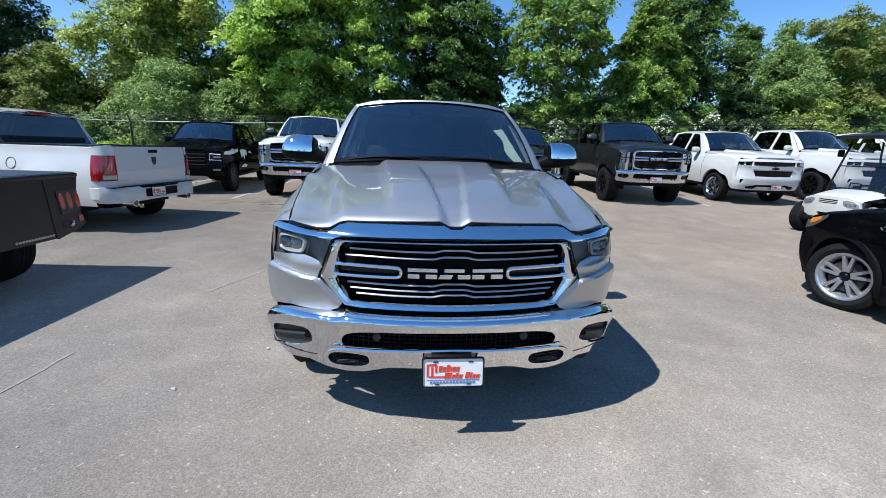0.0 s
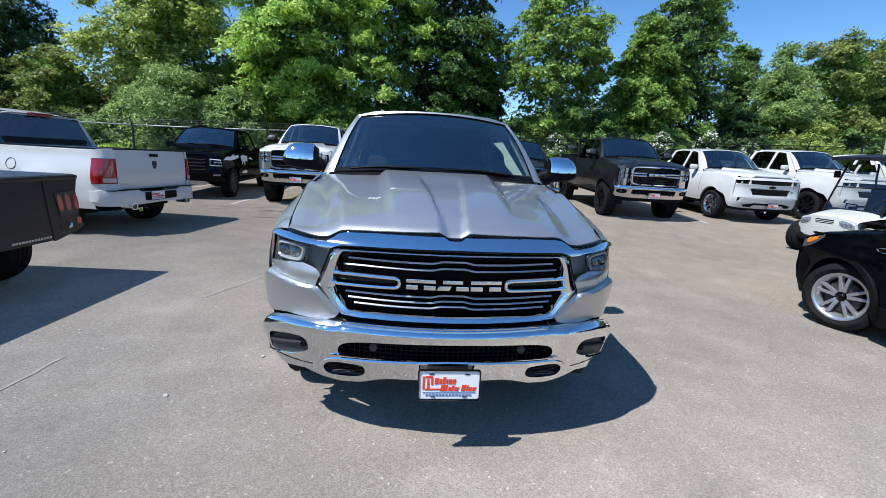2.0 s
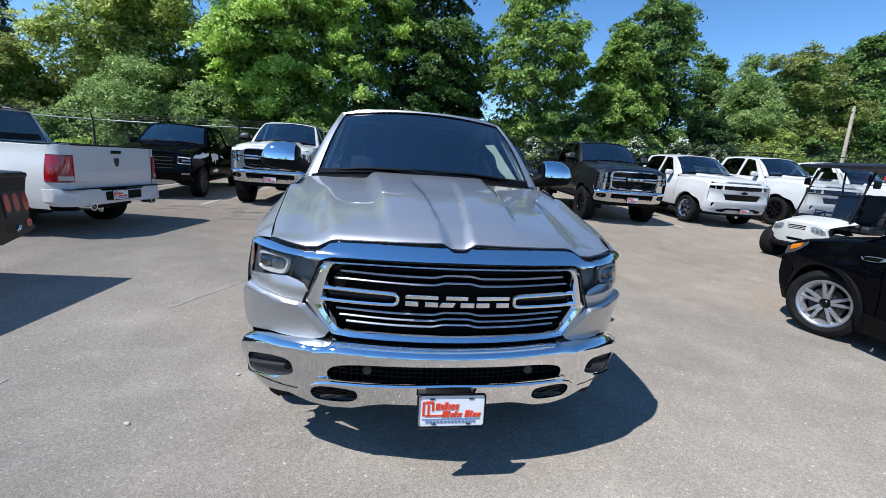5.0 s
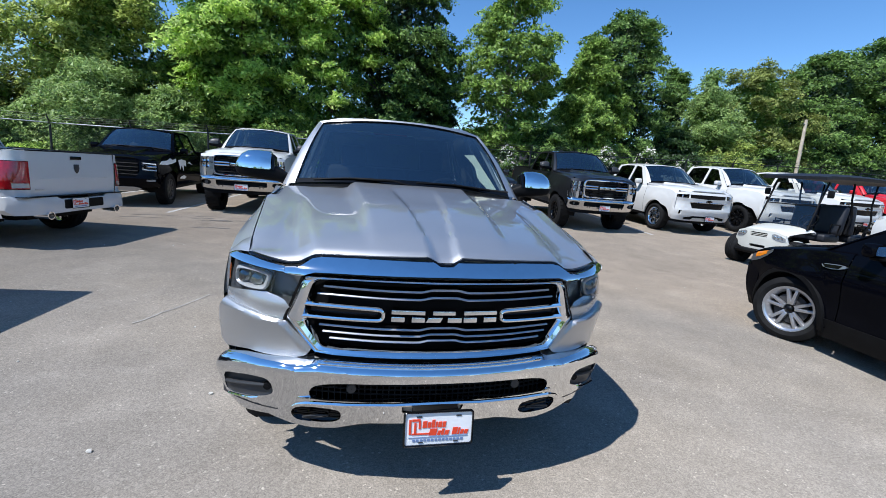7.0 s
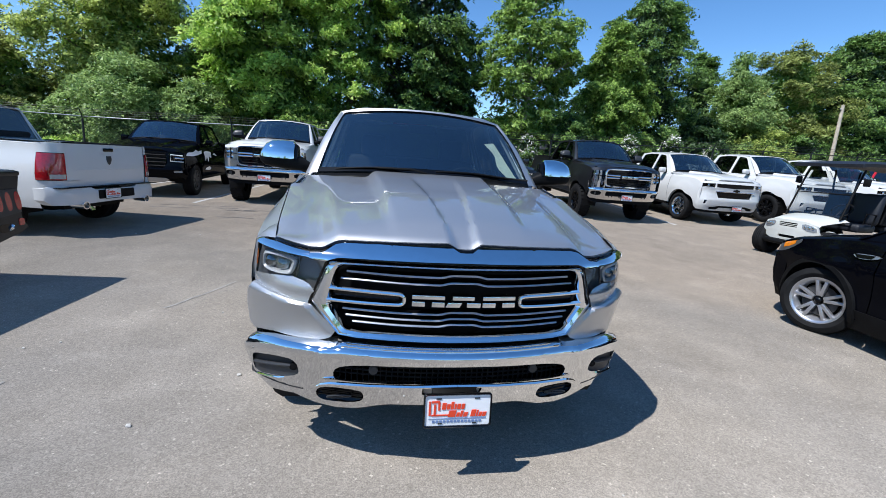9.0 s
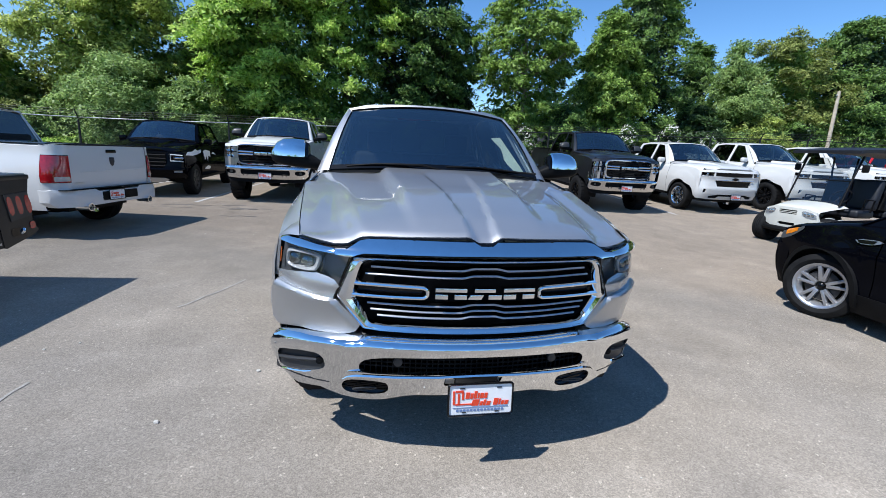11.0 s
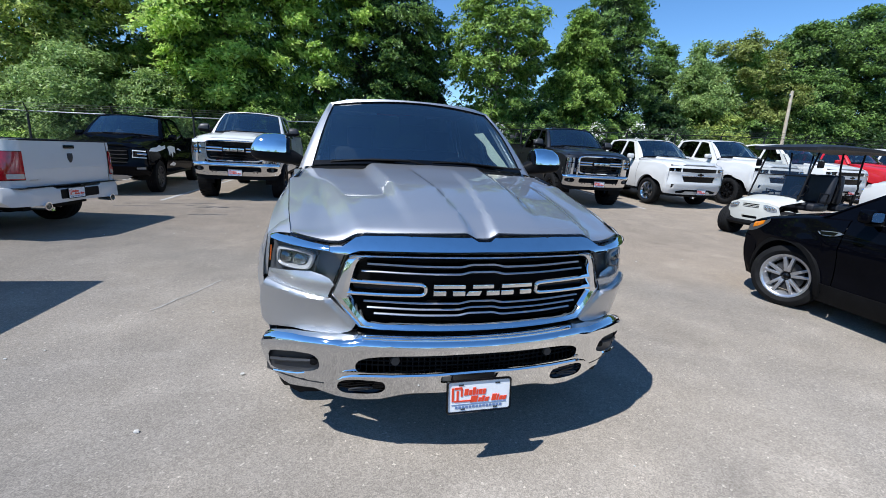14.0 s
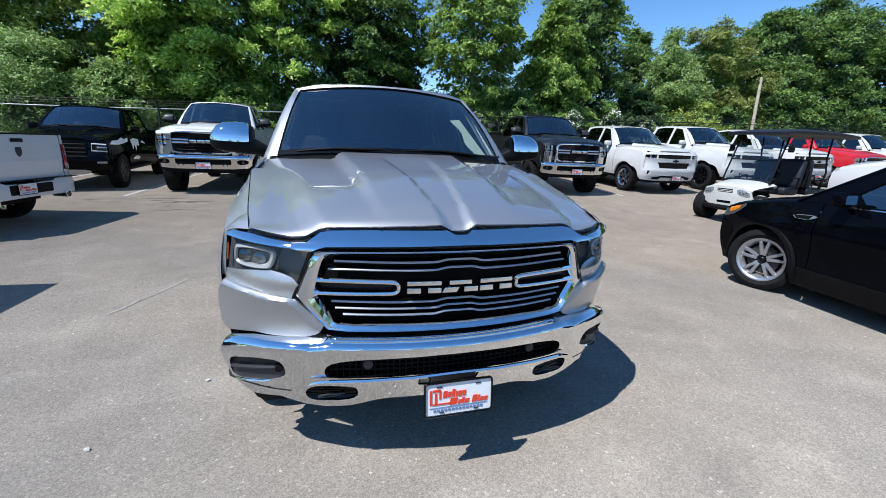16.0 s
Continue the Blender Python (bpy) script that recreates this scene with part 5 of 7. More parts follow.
def pickup(name, label, m, paint, front, lift=0.0, tyre=0.40, style="alloy", glass=None, side_glass=None, mirrors="paint", zs=1.0, track=0.86, tyre_w=0.28, rear=False, marker_lamps=False, group="", sx=1.0, raised=0.0, wide=0.0, boxy=0.6):
    t = thing(name, label, "pickup truck", m, group)

    def add(n, bm, mt, lab=""):
        o = part(n, bm, mt, t, lab)
        o.location = (0, 0, lift)
        o.scale = (sx, 1, zs)
        return o

    rest_of_body(t, paint, add, r_arch=max(0.47, tyre + 0.075), wheel_z=(tyre - lift) / zs)
    add("hood", hood_sheet(0.035 if front == "silver" else 0.04, front == "silver", 2.0 if front == "silver" else 5.0), paint)
    cab(t, paint, glass or GLASS, side_glass or DARKGLASS, add)
    wipers(add)
    for s in (1, -1):
        if mirrors == "chrome":
            tow_mirror(add, s)
        elif mirrors == "dark":
            tow_mirror(add, s, GREYPLASTIC)
        else:
            small_mirror(add, s, paint)
    k = len(t.children)
    {"silver": front_silver, "heavy": front_heavy, "chevy": front_chevy, "titan": front_titan}[front](t, add, paint)
    for c in t.children:
        if c.name.startswith("dealer_plate"):
            c.location.z = c.location.z * zs + lift
    if rear:
        add("fuel_door", tube([(side_x(4.16, 1.08 + 0.085 * math.sin(a)) + 0.004, 4.16 + 0.085 * math.cos(a), 1.08 + 0.085 * math.sin(a)) for a in span(0, 2 * math.pi, 24)[:-1]], 0.004, 5, True), GREYPLASTIC)
        tail(t, paint, add)
        for c in t.children:
            if c.name.startswith("dealer_plate") and c.location.y > 3:
                c.location.z = c.location.z * zs + lift
    else:
        tail(t, paint, add)
        for c in [c for c in t.children if c.name.startswith("dealer_plate") and c.location.y > 3]:
            c.location.z = c.location.z * zs + lift
    if marker_lamps:
        for x in (-0.5, -0.12, 0.0, 0.12, 0.5):
            add("roof_marker", moved(box(-0.03, -0.05, -0.008, 0.03, 0.05, 0.014, 0.008), Matrix.Translation((x, 2.28, 1.96 - 0.02 * abs(x)))), GREYPLASTIC)
    for x in (-track, track):
        for y in (1.02, 4.70):
            wheel(t, x, y, tyre, tyre_w, style, 0.27 if style != "mud" else 0.26)
    if wide:
        # fuller flanks ahead of the doors
        for o in t.children_recursive:
            if o.type != "MESH" or any(q.name.startswith(("wheel", "dealer_plate", "side_mirror", "pillar", "wind")) for q in (o, o.parent)):
                continue
            for v in o.data.vertices:
                if abs(v.co.x) > 0.74 and v.co.y < 1.9 and v.co.z < 1.32:
                    v.co.x += math.copysign(wide * (abs(v.co.x) - 0.74) * (1 - smooth((v.co.y - 1.1) / 0.6)), v.co.x)
    if front != "silver":
        # a squarer nose than the silver truck's
        for o in t.children_recursive:
            if o.type != "MESH" or any(q.name.startswith(("wheel", "dealer_plate")) for q in (o, o.parent, o.parent.parent or o)):
                continue
            for v in o.data.vertices:
                if v.co.y < 1.5 and abs(v.co.x) < 1.02:
                    v.co.y -= boxy * (yf(v.co.x) - 0.03) * (1 - smooth(v.co.y / 1.5))
    if raised:
        # the taller nose of a heavy truck: grille, lamps and hood stretched upwards
        for o in t.children_recursive:
            if o.type != "MESH" or any(q.name.startswith(("wheel", "dealer_plate")) for q in (o, o.parent, o.parent.parent or o)):
                continue
            for v in o.data.vertices:
                if v.co.z > 0.74 and v.co.y < 1.6:
                    v.co.z += raised * min(1.0, (v.co.z - 0.74) / 0.42) * (1 - smooth((v.co.y - 0.25) / 1.35))
    return t

# ---- ground ----
def sheet(name, pts, z, material, label, parent=None, kind="structure"):
    bm = bmesh.new()
    bm.faces.new([bm.verts.new((x, y, z)) for x, y in pts])
    bm.normal_update()
    if bm.faces[:][0].normal.z < 0:
        bmesh.ops.reverse_faces(bm, faces=bm.faces[:])
    ob = part(name, bm, material, parent, label)
    return tagged(ob, label, kind=kind) if parent is None else ob


sheet("ground", [(-900, -900), (900, -900), (900, 900), (-900, 900)], -0.02, GRASS, "rough grass and earth beyond the lot")

def gz(x, y):
    """The lot rises gently towards the fence."""
    g = min(y, 24.0) - 3.5
    g = 0.5 * (g + math.sqrt(g * g + 0.5))
    return g * min(0.065, max(0.003, 0.025 + 0.0018 * x))


def stand(x, y, rz, tilt=True, base=4.7):
    """A parked pose: nose at (x, y), wheels on the rising ground."""
    c, n = math.cos(radians(rz)), math.sin(radians(rz))
    if not tilt:
        return pose(x, y, gz(x - n * 1.5, y + c * 1.5), 0, 0, rz)
    a, b = gz(x - n * 1.02, y + c * 1.02), gz(x - n * base, y + c * base)
    th = (b - a) / (base - 1.02)
    return Matrix.Translation((x, y, a - 1.02 * th)) @ pose(0, 0, 0, 0, 0, rz) @ Matrix.Rotation(math.atan(th), 4, "X")


PX = [-40, -24, -18, -15, -12] + span(-10, 26, 24) + [30, 36, 44, 60]
PY = [-40, -20, -8, -2] + span(0, 22, 26)
lot = part("pavement", grid([[(x, y + (0.042 * (x + 10) if y > 20 else 0), gz(x, y)) for x in PX] for y in PY]), ASPHALT)
tagged(lot, "worn pale grey asphalt of the parking lot", kind="structure")
bank = part("verge", grid([[(x, y + (0.042 * (x + 10) if y < 24 else 0), gz(x, y) - (0.02 if y < 22.5 else 0.0) if y < 60 else -0.02) for x in PX] for y in (21.9, 24, 30, 45, 70)]), GRASS)
tagged(bank, "grassy bank behind the fence", kind="structure")

# ---- vehicles ----
pickup("pickup_truck", "silver metallic crew-cab pickup with chrome grille and bumper", pose(0.0, 0.0, 0, 0, 0, 3.1), SILVER, "silver", mirrors="chrome", style="chrome", wide=0.10)
pickup("pickup_truck", "white pickup parked tail-on with red lamps", stand(-10.66, 6.57, -98.2, False), WHITE, "heavy", rear=True, style="chrome")
pickup("pickup_truck", "black pickup with torn silver side decal", stand(-6.73, 9.71, 6.9), BLACK, "titan", 0.05, 0.43, "steel")
pickup("pickup_truck", "lifted white pickup with chrome nose and mud tyres", stand(-3.59, 9.23, 2.0), WHITE, "heavy", 0.18, 0.46, "mud", mirrors="dark", zs=1.03, marker_lamps=True, tyre_w=0.33, raised=0.10)
pickup("pickup_truck", "lifted charcoal pickup with chrome nose and black wheels", stand(5.78, 9.01, -0.9), CHARCOAL, "heavy", 0.18, 0.46, "mud", mirrors="dark", zs=1.03, marker_lamps=True, tyre_w=0.33, raised=0.10)
pickup("pickup_truck", "white pickup with painted bumper and chrome wheels", stand(9.23, 9.36, 1.7), WHITE, "chevy", 0.02, 0.41, "chrome", raised=0.11)
pickup("pickup_truck", "white pickup on large black wheels", stand(12.36, 9.58, 4.1), WHITE, "chevy", 0.1, 0.44, "black", raised=0.11)
pickup("pickup_truck", "dark pickup parked beside the fence", stand(2.5, 9.3, 0), CHARCOAL, "heavy", 0.05, 0.42, "black", raised=0.08)
pickup("pickup_truck", "white pickup with black grille", stand(15.5, 9.9, 3), WHITE, "chevy", 0.05, 0.41, "black", raised=0.11)
pickup("pickup_truck", "bright red pickup with chrome nose", stand(18.7, 10.2, 3), RED, "heavy", 0.05, 0.41, "chrome", raised=0.06)
pickup("pickup_truck", "white pickup parked near the red one", stand(22.0, 10.5, 3), WHITE, "heavy", 0.05, 0.41, "alloy")
pickup("pickup_truck", "tall white pickup facing away beside the black suv", pose(8.95, 4.4, 0.03, 0, 0, 178), WHITE, "heavy", 0.2, 0.46, "chrome")

# ---- compact suv ----
def suv(label, m, paint):
    t = thing("suv", label, "suv", m)
    add = lambda n, bm, mt, lab="": part(n, bm, mt, t, lab)
    tab = [(0.2, 0.84), (0.35, 0.90), (0.6, 0.915), (0.78, 0.925), (0.92, 0.912), (1.03, 0.875), (1.1, 0.85)]

    def sx(y, z):
        x = lerp(tab, z)
        if y < 0.95:
            x -= 0.09 * ((0.95 - y) / 0.75) ** 2
        if y > 3.9:
            x -= 0.08 * ((y - 3.9) / 0.6) ** 2
        return x

    R = 0.345

    def side(y0, y1, ay, zt, extra=None):
        rows = []
        n = max(4, int((y1 - y0) / 0.06))
        for k in range(n + 1):
            y = y0 + (y1 - y0) * k / n
            zl = 0.24
            fl = 0.0
            if ay is not None:
                d = abs(y - ay)
                if d < 0.43:
                    zl = max(zl, R + math.sqrt(0.43 ** 2 - d * d))
                fl = 0.02 * smooth(1.3 - d / 0.43 * 0.9) if d < 0.6 else 0
            z1 = lerp(zt, y)
            row = [(sx(y, zl) - 0.04, y, zl)]
            for j in range(13):
                z = zl + (z1 - zl) * j / 12
                crease = 0.012 * math.exp(-((z - 0.80) / 0.05) ** 2) - 0.012 * math.exp(-((z - 0.55) / 0.12) ** 2)
                row.append((sx(y, z) + crease + fl * max(0, 1 - (z - zl) / 0.2), y, z))
            if extra:
                row.append((sx(y, z1) - 0.03, y, z1 + 0.02))
                row.append((sx(y, z1) - 0.10, y, z1 + extra))
            else:
                row.append((sx(y, z1) - 0.05, y, z1 + 0.004))
            rows.append(row)
        return grid(rows)

    hood_z = [(0.2, 0.84), (0.45, 0.94), (0.9, 1.02), (1.2, 1.055), (1.45, 1.065)]
    belt = [(1.4, 1.065), (4.45, 1.10)]
    for s in (1, -1):
        for n, a, b, ay, zt, ex in (("front_fender", 0.30, 1.44, 0.88, hood_z, 0.035), ("front_door", 1.45, 2.45, None, belt, None), ("rear_door", 2.46, 3.38, None, belt, None), ("rear_quarter", 3.39, 4.45, 3.57, belt, None)):
            bm = side(a, b, ay, zt, ex)
            o = add(n, bm if s == 1 else flip_x(bm), paint)
            if "door" in n:
                yy = b - 0.14
                part("door_handle", box(s * (sx(yy, 0.93)) - 0.01, yy - 0.09, 0.925, s * sx(yy, 0.93) + 0.018 * s, yy + 0.09, 0.95, 0.006), paint, o)
        for ay in (0.88, 3.57):
            rows = []
            for k in range(25):
                a = radians(-12 + 204 * k / 24)
                c, q = math.cos(a), math.sin(a)
                x = sx(ay + 0.45 * c, max(0.25, R + 0.45 * q))
                rows.append([(s * (x + 0.004), ay + 0.405 * c, R + 0.405 * q), (s * (x + 0.026), ay + 0.41 * c, R + 0.41 * q), (s * (x + 0.024), ay + 0.455 * c, R + 0.455 * q), (s * (x - 0.002), ay + 0.465 * c, R + 0.465 * q)])
            add("arch_cladding", grid(rows), PLASTIC)
            add("wheel_liner", grid([[(s * (0.6 + 0.3 * j / 3), ay + 0.42 * math.cos(radians(196 * k / 18 - 8)), R + 0.42 * math.sin(radians(196 * k / 18 - 8))) for j in range(4)] for k in range(19)]), PLASTIC)
        add("sill_cladding", panel([(1.27, 0.2), (3.18, 0.2), (3.16, 0.40), (1.30, 0.40)], lambda u, v: (s * (sx(u, v) + 0.012), u, v), (), span(1.3, 3.1, 8), (), (-s * 0.03, 0, 0)), PLASTIC)
        vent = add("fender_vent", panel(chaikin([(1.19, 0.935), (1.40, 0.955), (1.46, 0.935), (1.36, 0.90), (1.24, 0.895)], 1), lambda u, v: (s * (sx(u, v) + 0.014), u, v), (), (), (), (-s * 0.02, 0, 0)), SATIN, "chrome fender vent")
        part("vent_slot", panel([(1.215, 0.933), (1.405, 0.948), (1.38, 0.912), (1.25, 0.902)], lambda u, v: (s * (sx(u, v) + 0.017), u, v)), GLOSSBLACK, vent)
        # greenhouse
        gx = lambda z: 0.85 - 0.24 * (z - 1.05) / 0.55
        outer = [(1.12, 1.06), (1.85, 1.53), (2.2, 1.61), (3.1, 1.63), (3.9, 1.56), (4.3, 1.12), (4.3, 1.10)]
        w1 = chaikin([(1.56, 1.10), (2.0, 1.49), (2.42, 1.55), (2.44, 1.085)], 1)
        w2 = chaikin([(2.54, 1.085), (2.54, 1.535), (3.1, 1.545), (3.32, 1.52), (3.38, 1.10)], 1)
        w3 = chaikin([(3.48, 1.12), (3.42, 1.51), (3.7, 1.49), (4.0, 1.15)], 1)
        add("side_frame", panel(outer, lambda u, v: (s * gx(v), u, v), (w1, w2, w3), (), span(1.1, 1.6, 4), (-s * 0.03, 0, 0)), paint)
        for q in (w1, w2, w3):
            g = add("side_window", panel(q, lambda u, v: (s * (gx(v) - 0.012), u, v)), GLASS)
            g.visible_shadow = False
        add("window_trim", tube([(s * (gx(1.06) + 0.006), y, 1.068 + (y - 1.5) * 0.014) for y in span(1.62, 3.9, 10)], 0.009, 6), CHROME)
        mm = add("side_mirror", moved(box(-0.085, -0.06, -0.06, 0.085, 0.06, 0.065, 0.035, 3), Matrix.Translation((s * 0.985, 1.70, 1.15))), paint)
        part("mirror_foot", box(s * 0.9 - 0.06, 1.64, 1.06, s * 0.9 + 0.06, 1.72, 1.12, 0.01), PLASTIC, mm)
        part("mirror_glass", panel(rounded(-0.062, -0.042, 0.062, 0.045, 0.02), lambda u, v: (s * 0.985 + u, 1.763, 1.15 + v)), CHROME, mm)
        fx = lambda y, z: sx(y, z) + 0.012
        tops, mids, lows = [], [], []
        for y, zt, zb in ((0.30, 0.895, 0.77), (0.36, 0.912, 0.785), (0.44, 0.93, 0.815), (0.52, 0.945, 0.865), (0.60, 0.955, 0.93)):
            tops.append((s * (fx(y, zt) - 0.035), y, zt + 0.008))
            mids.append((s * (fx(y, zt) + 0.002), y, (zt + zb) / 2 + 0.02))
            lows.append((s * fx(y, zb), y, zb))
        inner = [((s * 0.52, 0.085, 0.865), (s * 0.54, 0.07, 0.81), (s * 0.56, 0.065, 0.76)), ((s * 0.68, 0.15, 0.88), (s * 0.71, 0.13, 0.82), (s * 0.73, 0.135, 0.765))]
        lamp = add("headlamp", grid([[q[0] for q in inner] + tops, [q[1] for q in inner] + mids, [q[2] for q in inner] + lows]), LAMPDARK, "swept-back headlamp with amber corner")
        am = [(s * 0.004 + (m2[0] + q[0]) / 2, (m2[1] + q[1]) / 2, (m2[2] + q[2]) / 2) for m2, q in zip(mids[:4], tops[:4])], [(s * 0.006 + p[0], p[1], p[2]) for p in mids[:4]], [(s * 0.004 + (m2[0] + l2[0]) / 2, (m2[1] + l2[1]) / 2, (m2[2] + l2[2]) / 2) for m2, l2 in zip(mids[:4], lows[:4])]
        part("amber_corner", grid([list(q)[1:] for q in am]), AMBER, lamp, "amber corner lens")
    nose = lambda x: 0.02 + 0.14 * x * x + 1.6 * max(0, abs(x) - 0.58) ** 2
    rows = []
    for k in range(17):
        v = k / 16
        row = []
        for j in range(25):
            u = -1 + 2 * j / 24
            yn = nose(u * 0.76) + 0.10
            y = yn + v * (1.2 - yn)
            hw = sx(max(y, 0.3), lerp(hood_z, y)) - 0.10 - 0.05 * (1 - v)
            z = lerp(hood_z, y) + 0.035 + 0.04 * (1 - u * u) + 0.012 * (smooth((abs(u) - 0.45) / 0.1) - smooth((abs(u) - 0.7) / 0.15))
            z -= 0.06 * (1 - smooth(v / 0.12))
            row.append((u * hw, y, z))
        rows.append(row)
    add("hood", grid(rows), paint)
    fo = both([(0, 0.86), (0.5, 0.86), (0.62, 0.82), (0.80, 0.75), (0.86, 0.62), (0.86, 0.50), (0.845, 0.40), (0.80, 0.31), (0.72, 0.24), (0, 0.22)])
    gh = both([(0, 0.80), (0.45, 0.80), (0.50, 0.68), (0.40, 0.60), (0, 0.60)])
    lh = both([(0, 0.44), (0.5, 0.44), (0.55, 0.32), (0, 0.30)])
    fa = add("front_fascia", panel(fo, lambda u, v: (u, nose(u) + lerp([(0.22, 0.16), (0.3, 0.10), (0.42, 0.045), (0.55, 0.015), (0.72, 0.005), (0.8, 0.03), (0.86, 0.09)], v), v), (gh, lh), span(-0.86, 0.86, 24), span(0.3, 0.82, 8), (0, 0.05, 0)), paint)
    part("upper_grille", panel(rounded(-0.53, 0.57, 0.53, 0.83, 0.02), lambda u, v: (u, nose(u) + 0.06, v), (), span(-0.5, 0.5, 8)), GLOSSBLACK, fa)
    part("lower_grille", panel(rounded(-0.58, 0.28, 0.58, 0.46, 0.02), lambda u, v: (u, nose(u) + 0.06, v), (), span(-0.5, 0.5, 8)), PLASTIC, fa)
    for k in range(3):
        part("grille_bar", tube([(x, nose(x) + 0.03, 0.64 + 0.055 * k) for x in span(-0.46, 0.46, 8)], 0.012, 6), CHROME, fa)
    for s in (1, -1):
        add("bumper_cladding", panel([(s * 0.60, 0.23), (s * 0.80, 0.25), (s * 0.845, 0.36), (s * 0.84, 0.44), (s * 0.62, 0.42)], lambda u, v: (u, nose(u) + 0.04 + 0.55 * max(0, 0.44 - v), v), (), span(-0.84, 0.84, 20), (), (0, 0.04, 0)), PLASTIC)
        add("bumper_corner", grid([[(s * (x - d * 0.25), y + d * (1 - k / 3), z) for k, (x, y) in enumerate(((0.855, nose(0.855) + 0.01), (0.862, 0.30), (0.868, 0.36), (0.872, 0.44)))] for z, d in ((0.24, 0.15), (0.30, 0.10), (0.36, 0.06), (0.45, 0.02), (0.55, 0.0), (0.68, 0.0), (0.76, 0.03))]), paint)
    wr = [[((0.78 - 0.17 * v) * u, 1.08 + 0.14 * u * u + 0.80 * v, 1.085 + 0.50 * v - 0.02 * u * u + 0.03 * math.sin(math.pi * v)) for u in span(-1, 1, 12)] for v in span(0, 1, 6)]
    w = add("windshield", grid(wr), GLASS)
    w.visible_shadow = False
    for s in (1, -1):
        add("pillar", grid([[(s * (0.78 - 0.17 * v), 1.22 + 0.80 * v, 1.065 + 0.50 * v + 0.03 * math.sin(math.pi * v)), (s * (0.83 - 0.19 * v), 1.19 + 0.78 * v, 1.07 + 0.50 * v), (s * (0.865 - 0.23 * v), 1.16 + 0.72 * v, 1.06 + 0.48 * v)] for v in span(0, 1, 6)]), paint)
    add("roof", grid([[(0.63 * u, 1.88 + 0.12 * u * u + 2.17 * v, 1.585 + 0.10 * math.sin(math.pi * min(1, 0.15 + v * 0.75)) - 0.04 * abs(u) ** 3) for u in span(-1, 1, 12)] for v in span(0, 1, 10)], thick=-0.03), paint)
    add("liftgate", grid([[((0.80 - 0.16 * v) * u, 4.50 - 0.42 * v * v, 0.7 + 0.86 * v) for u in span(-1, 1, 8)] for v in span(0, 1, 6)]), paint)
    add("rear_bumper", box(-0.84, 4.36, 0.28, 0.84, 4.52, 0.72, 0.06, 3), PLASTIC)
    add("cabin", join(box(-0.72, 1.6, 0.3, 0.72, 4.2, 0.34), box(-0.7, 1.55, 0.75, 0.7, 1.95, 1.03, 0.06), box(0.15, 2.5, 0.6, 0.65, 2.7, 1.35, 0.06), box(-0.65, 2.5, 0.6, -0.15, 2.7, 1.35, 0.06), box(-0.65, 3.5, 0.6, 0.65, 3.7, 1.3, 0.06)), INTERIOR)
    add("underbody", box(-0.6, 0.5, 0.2, 0.6, 4.2, 0.34), PLASTIC)
    for x in (-0.79, 0.79):
        for y in (0.88, 3.57):
            w = wheel(t, x, y, R + 0.01, 0.235, "alloy", 0.24)
            if y < 2:
                w.rotation_euler = (0, 0, radians(22))
    return t


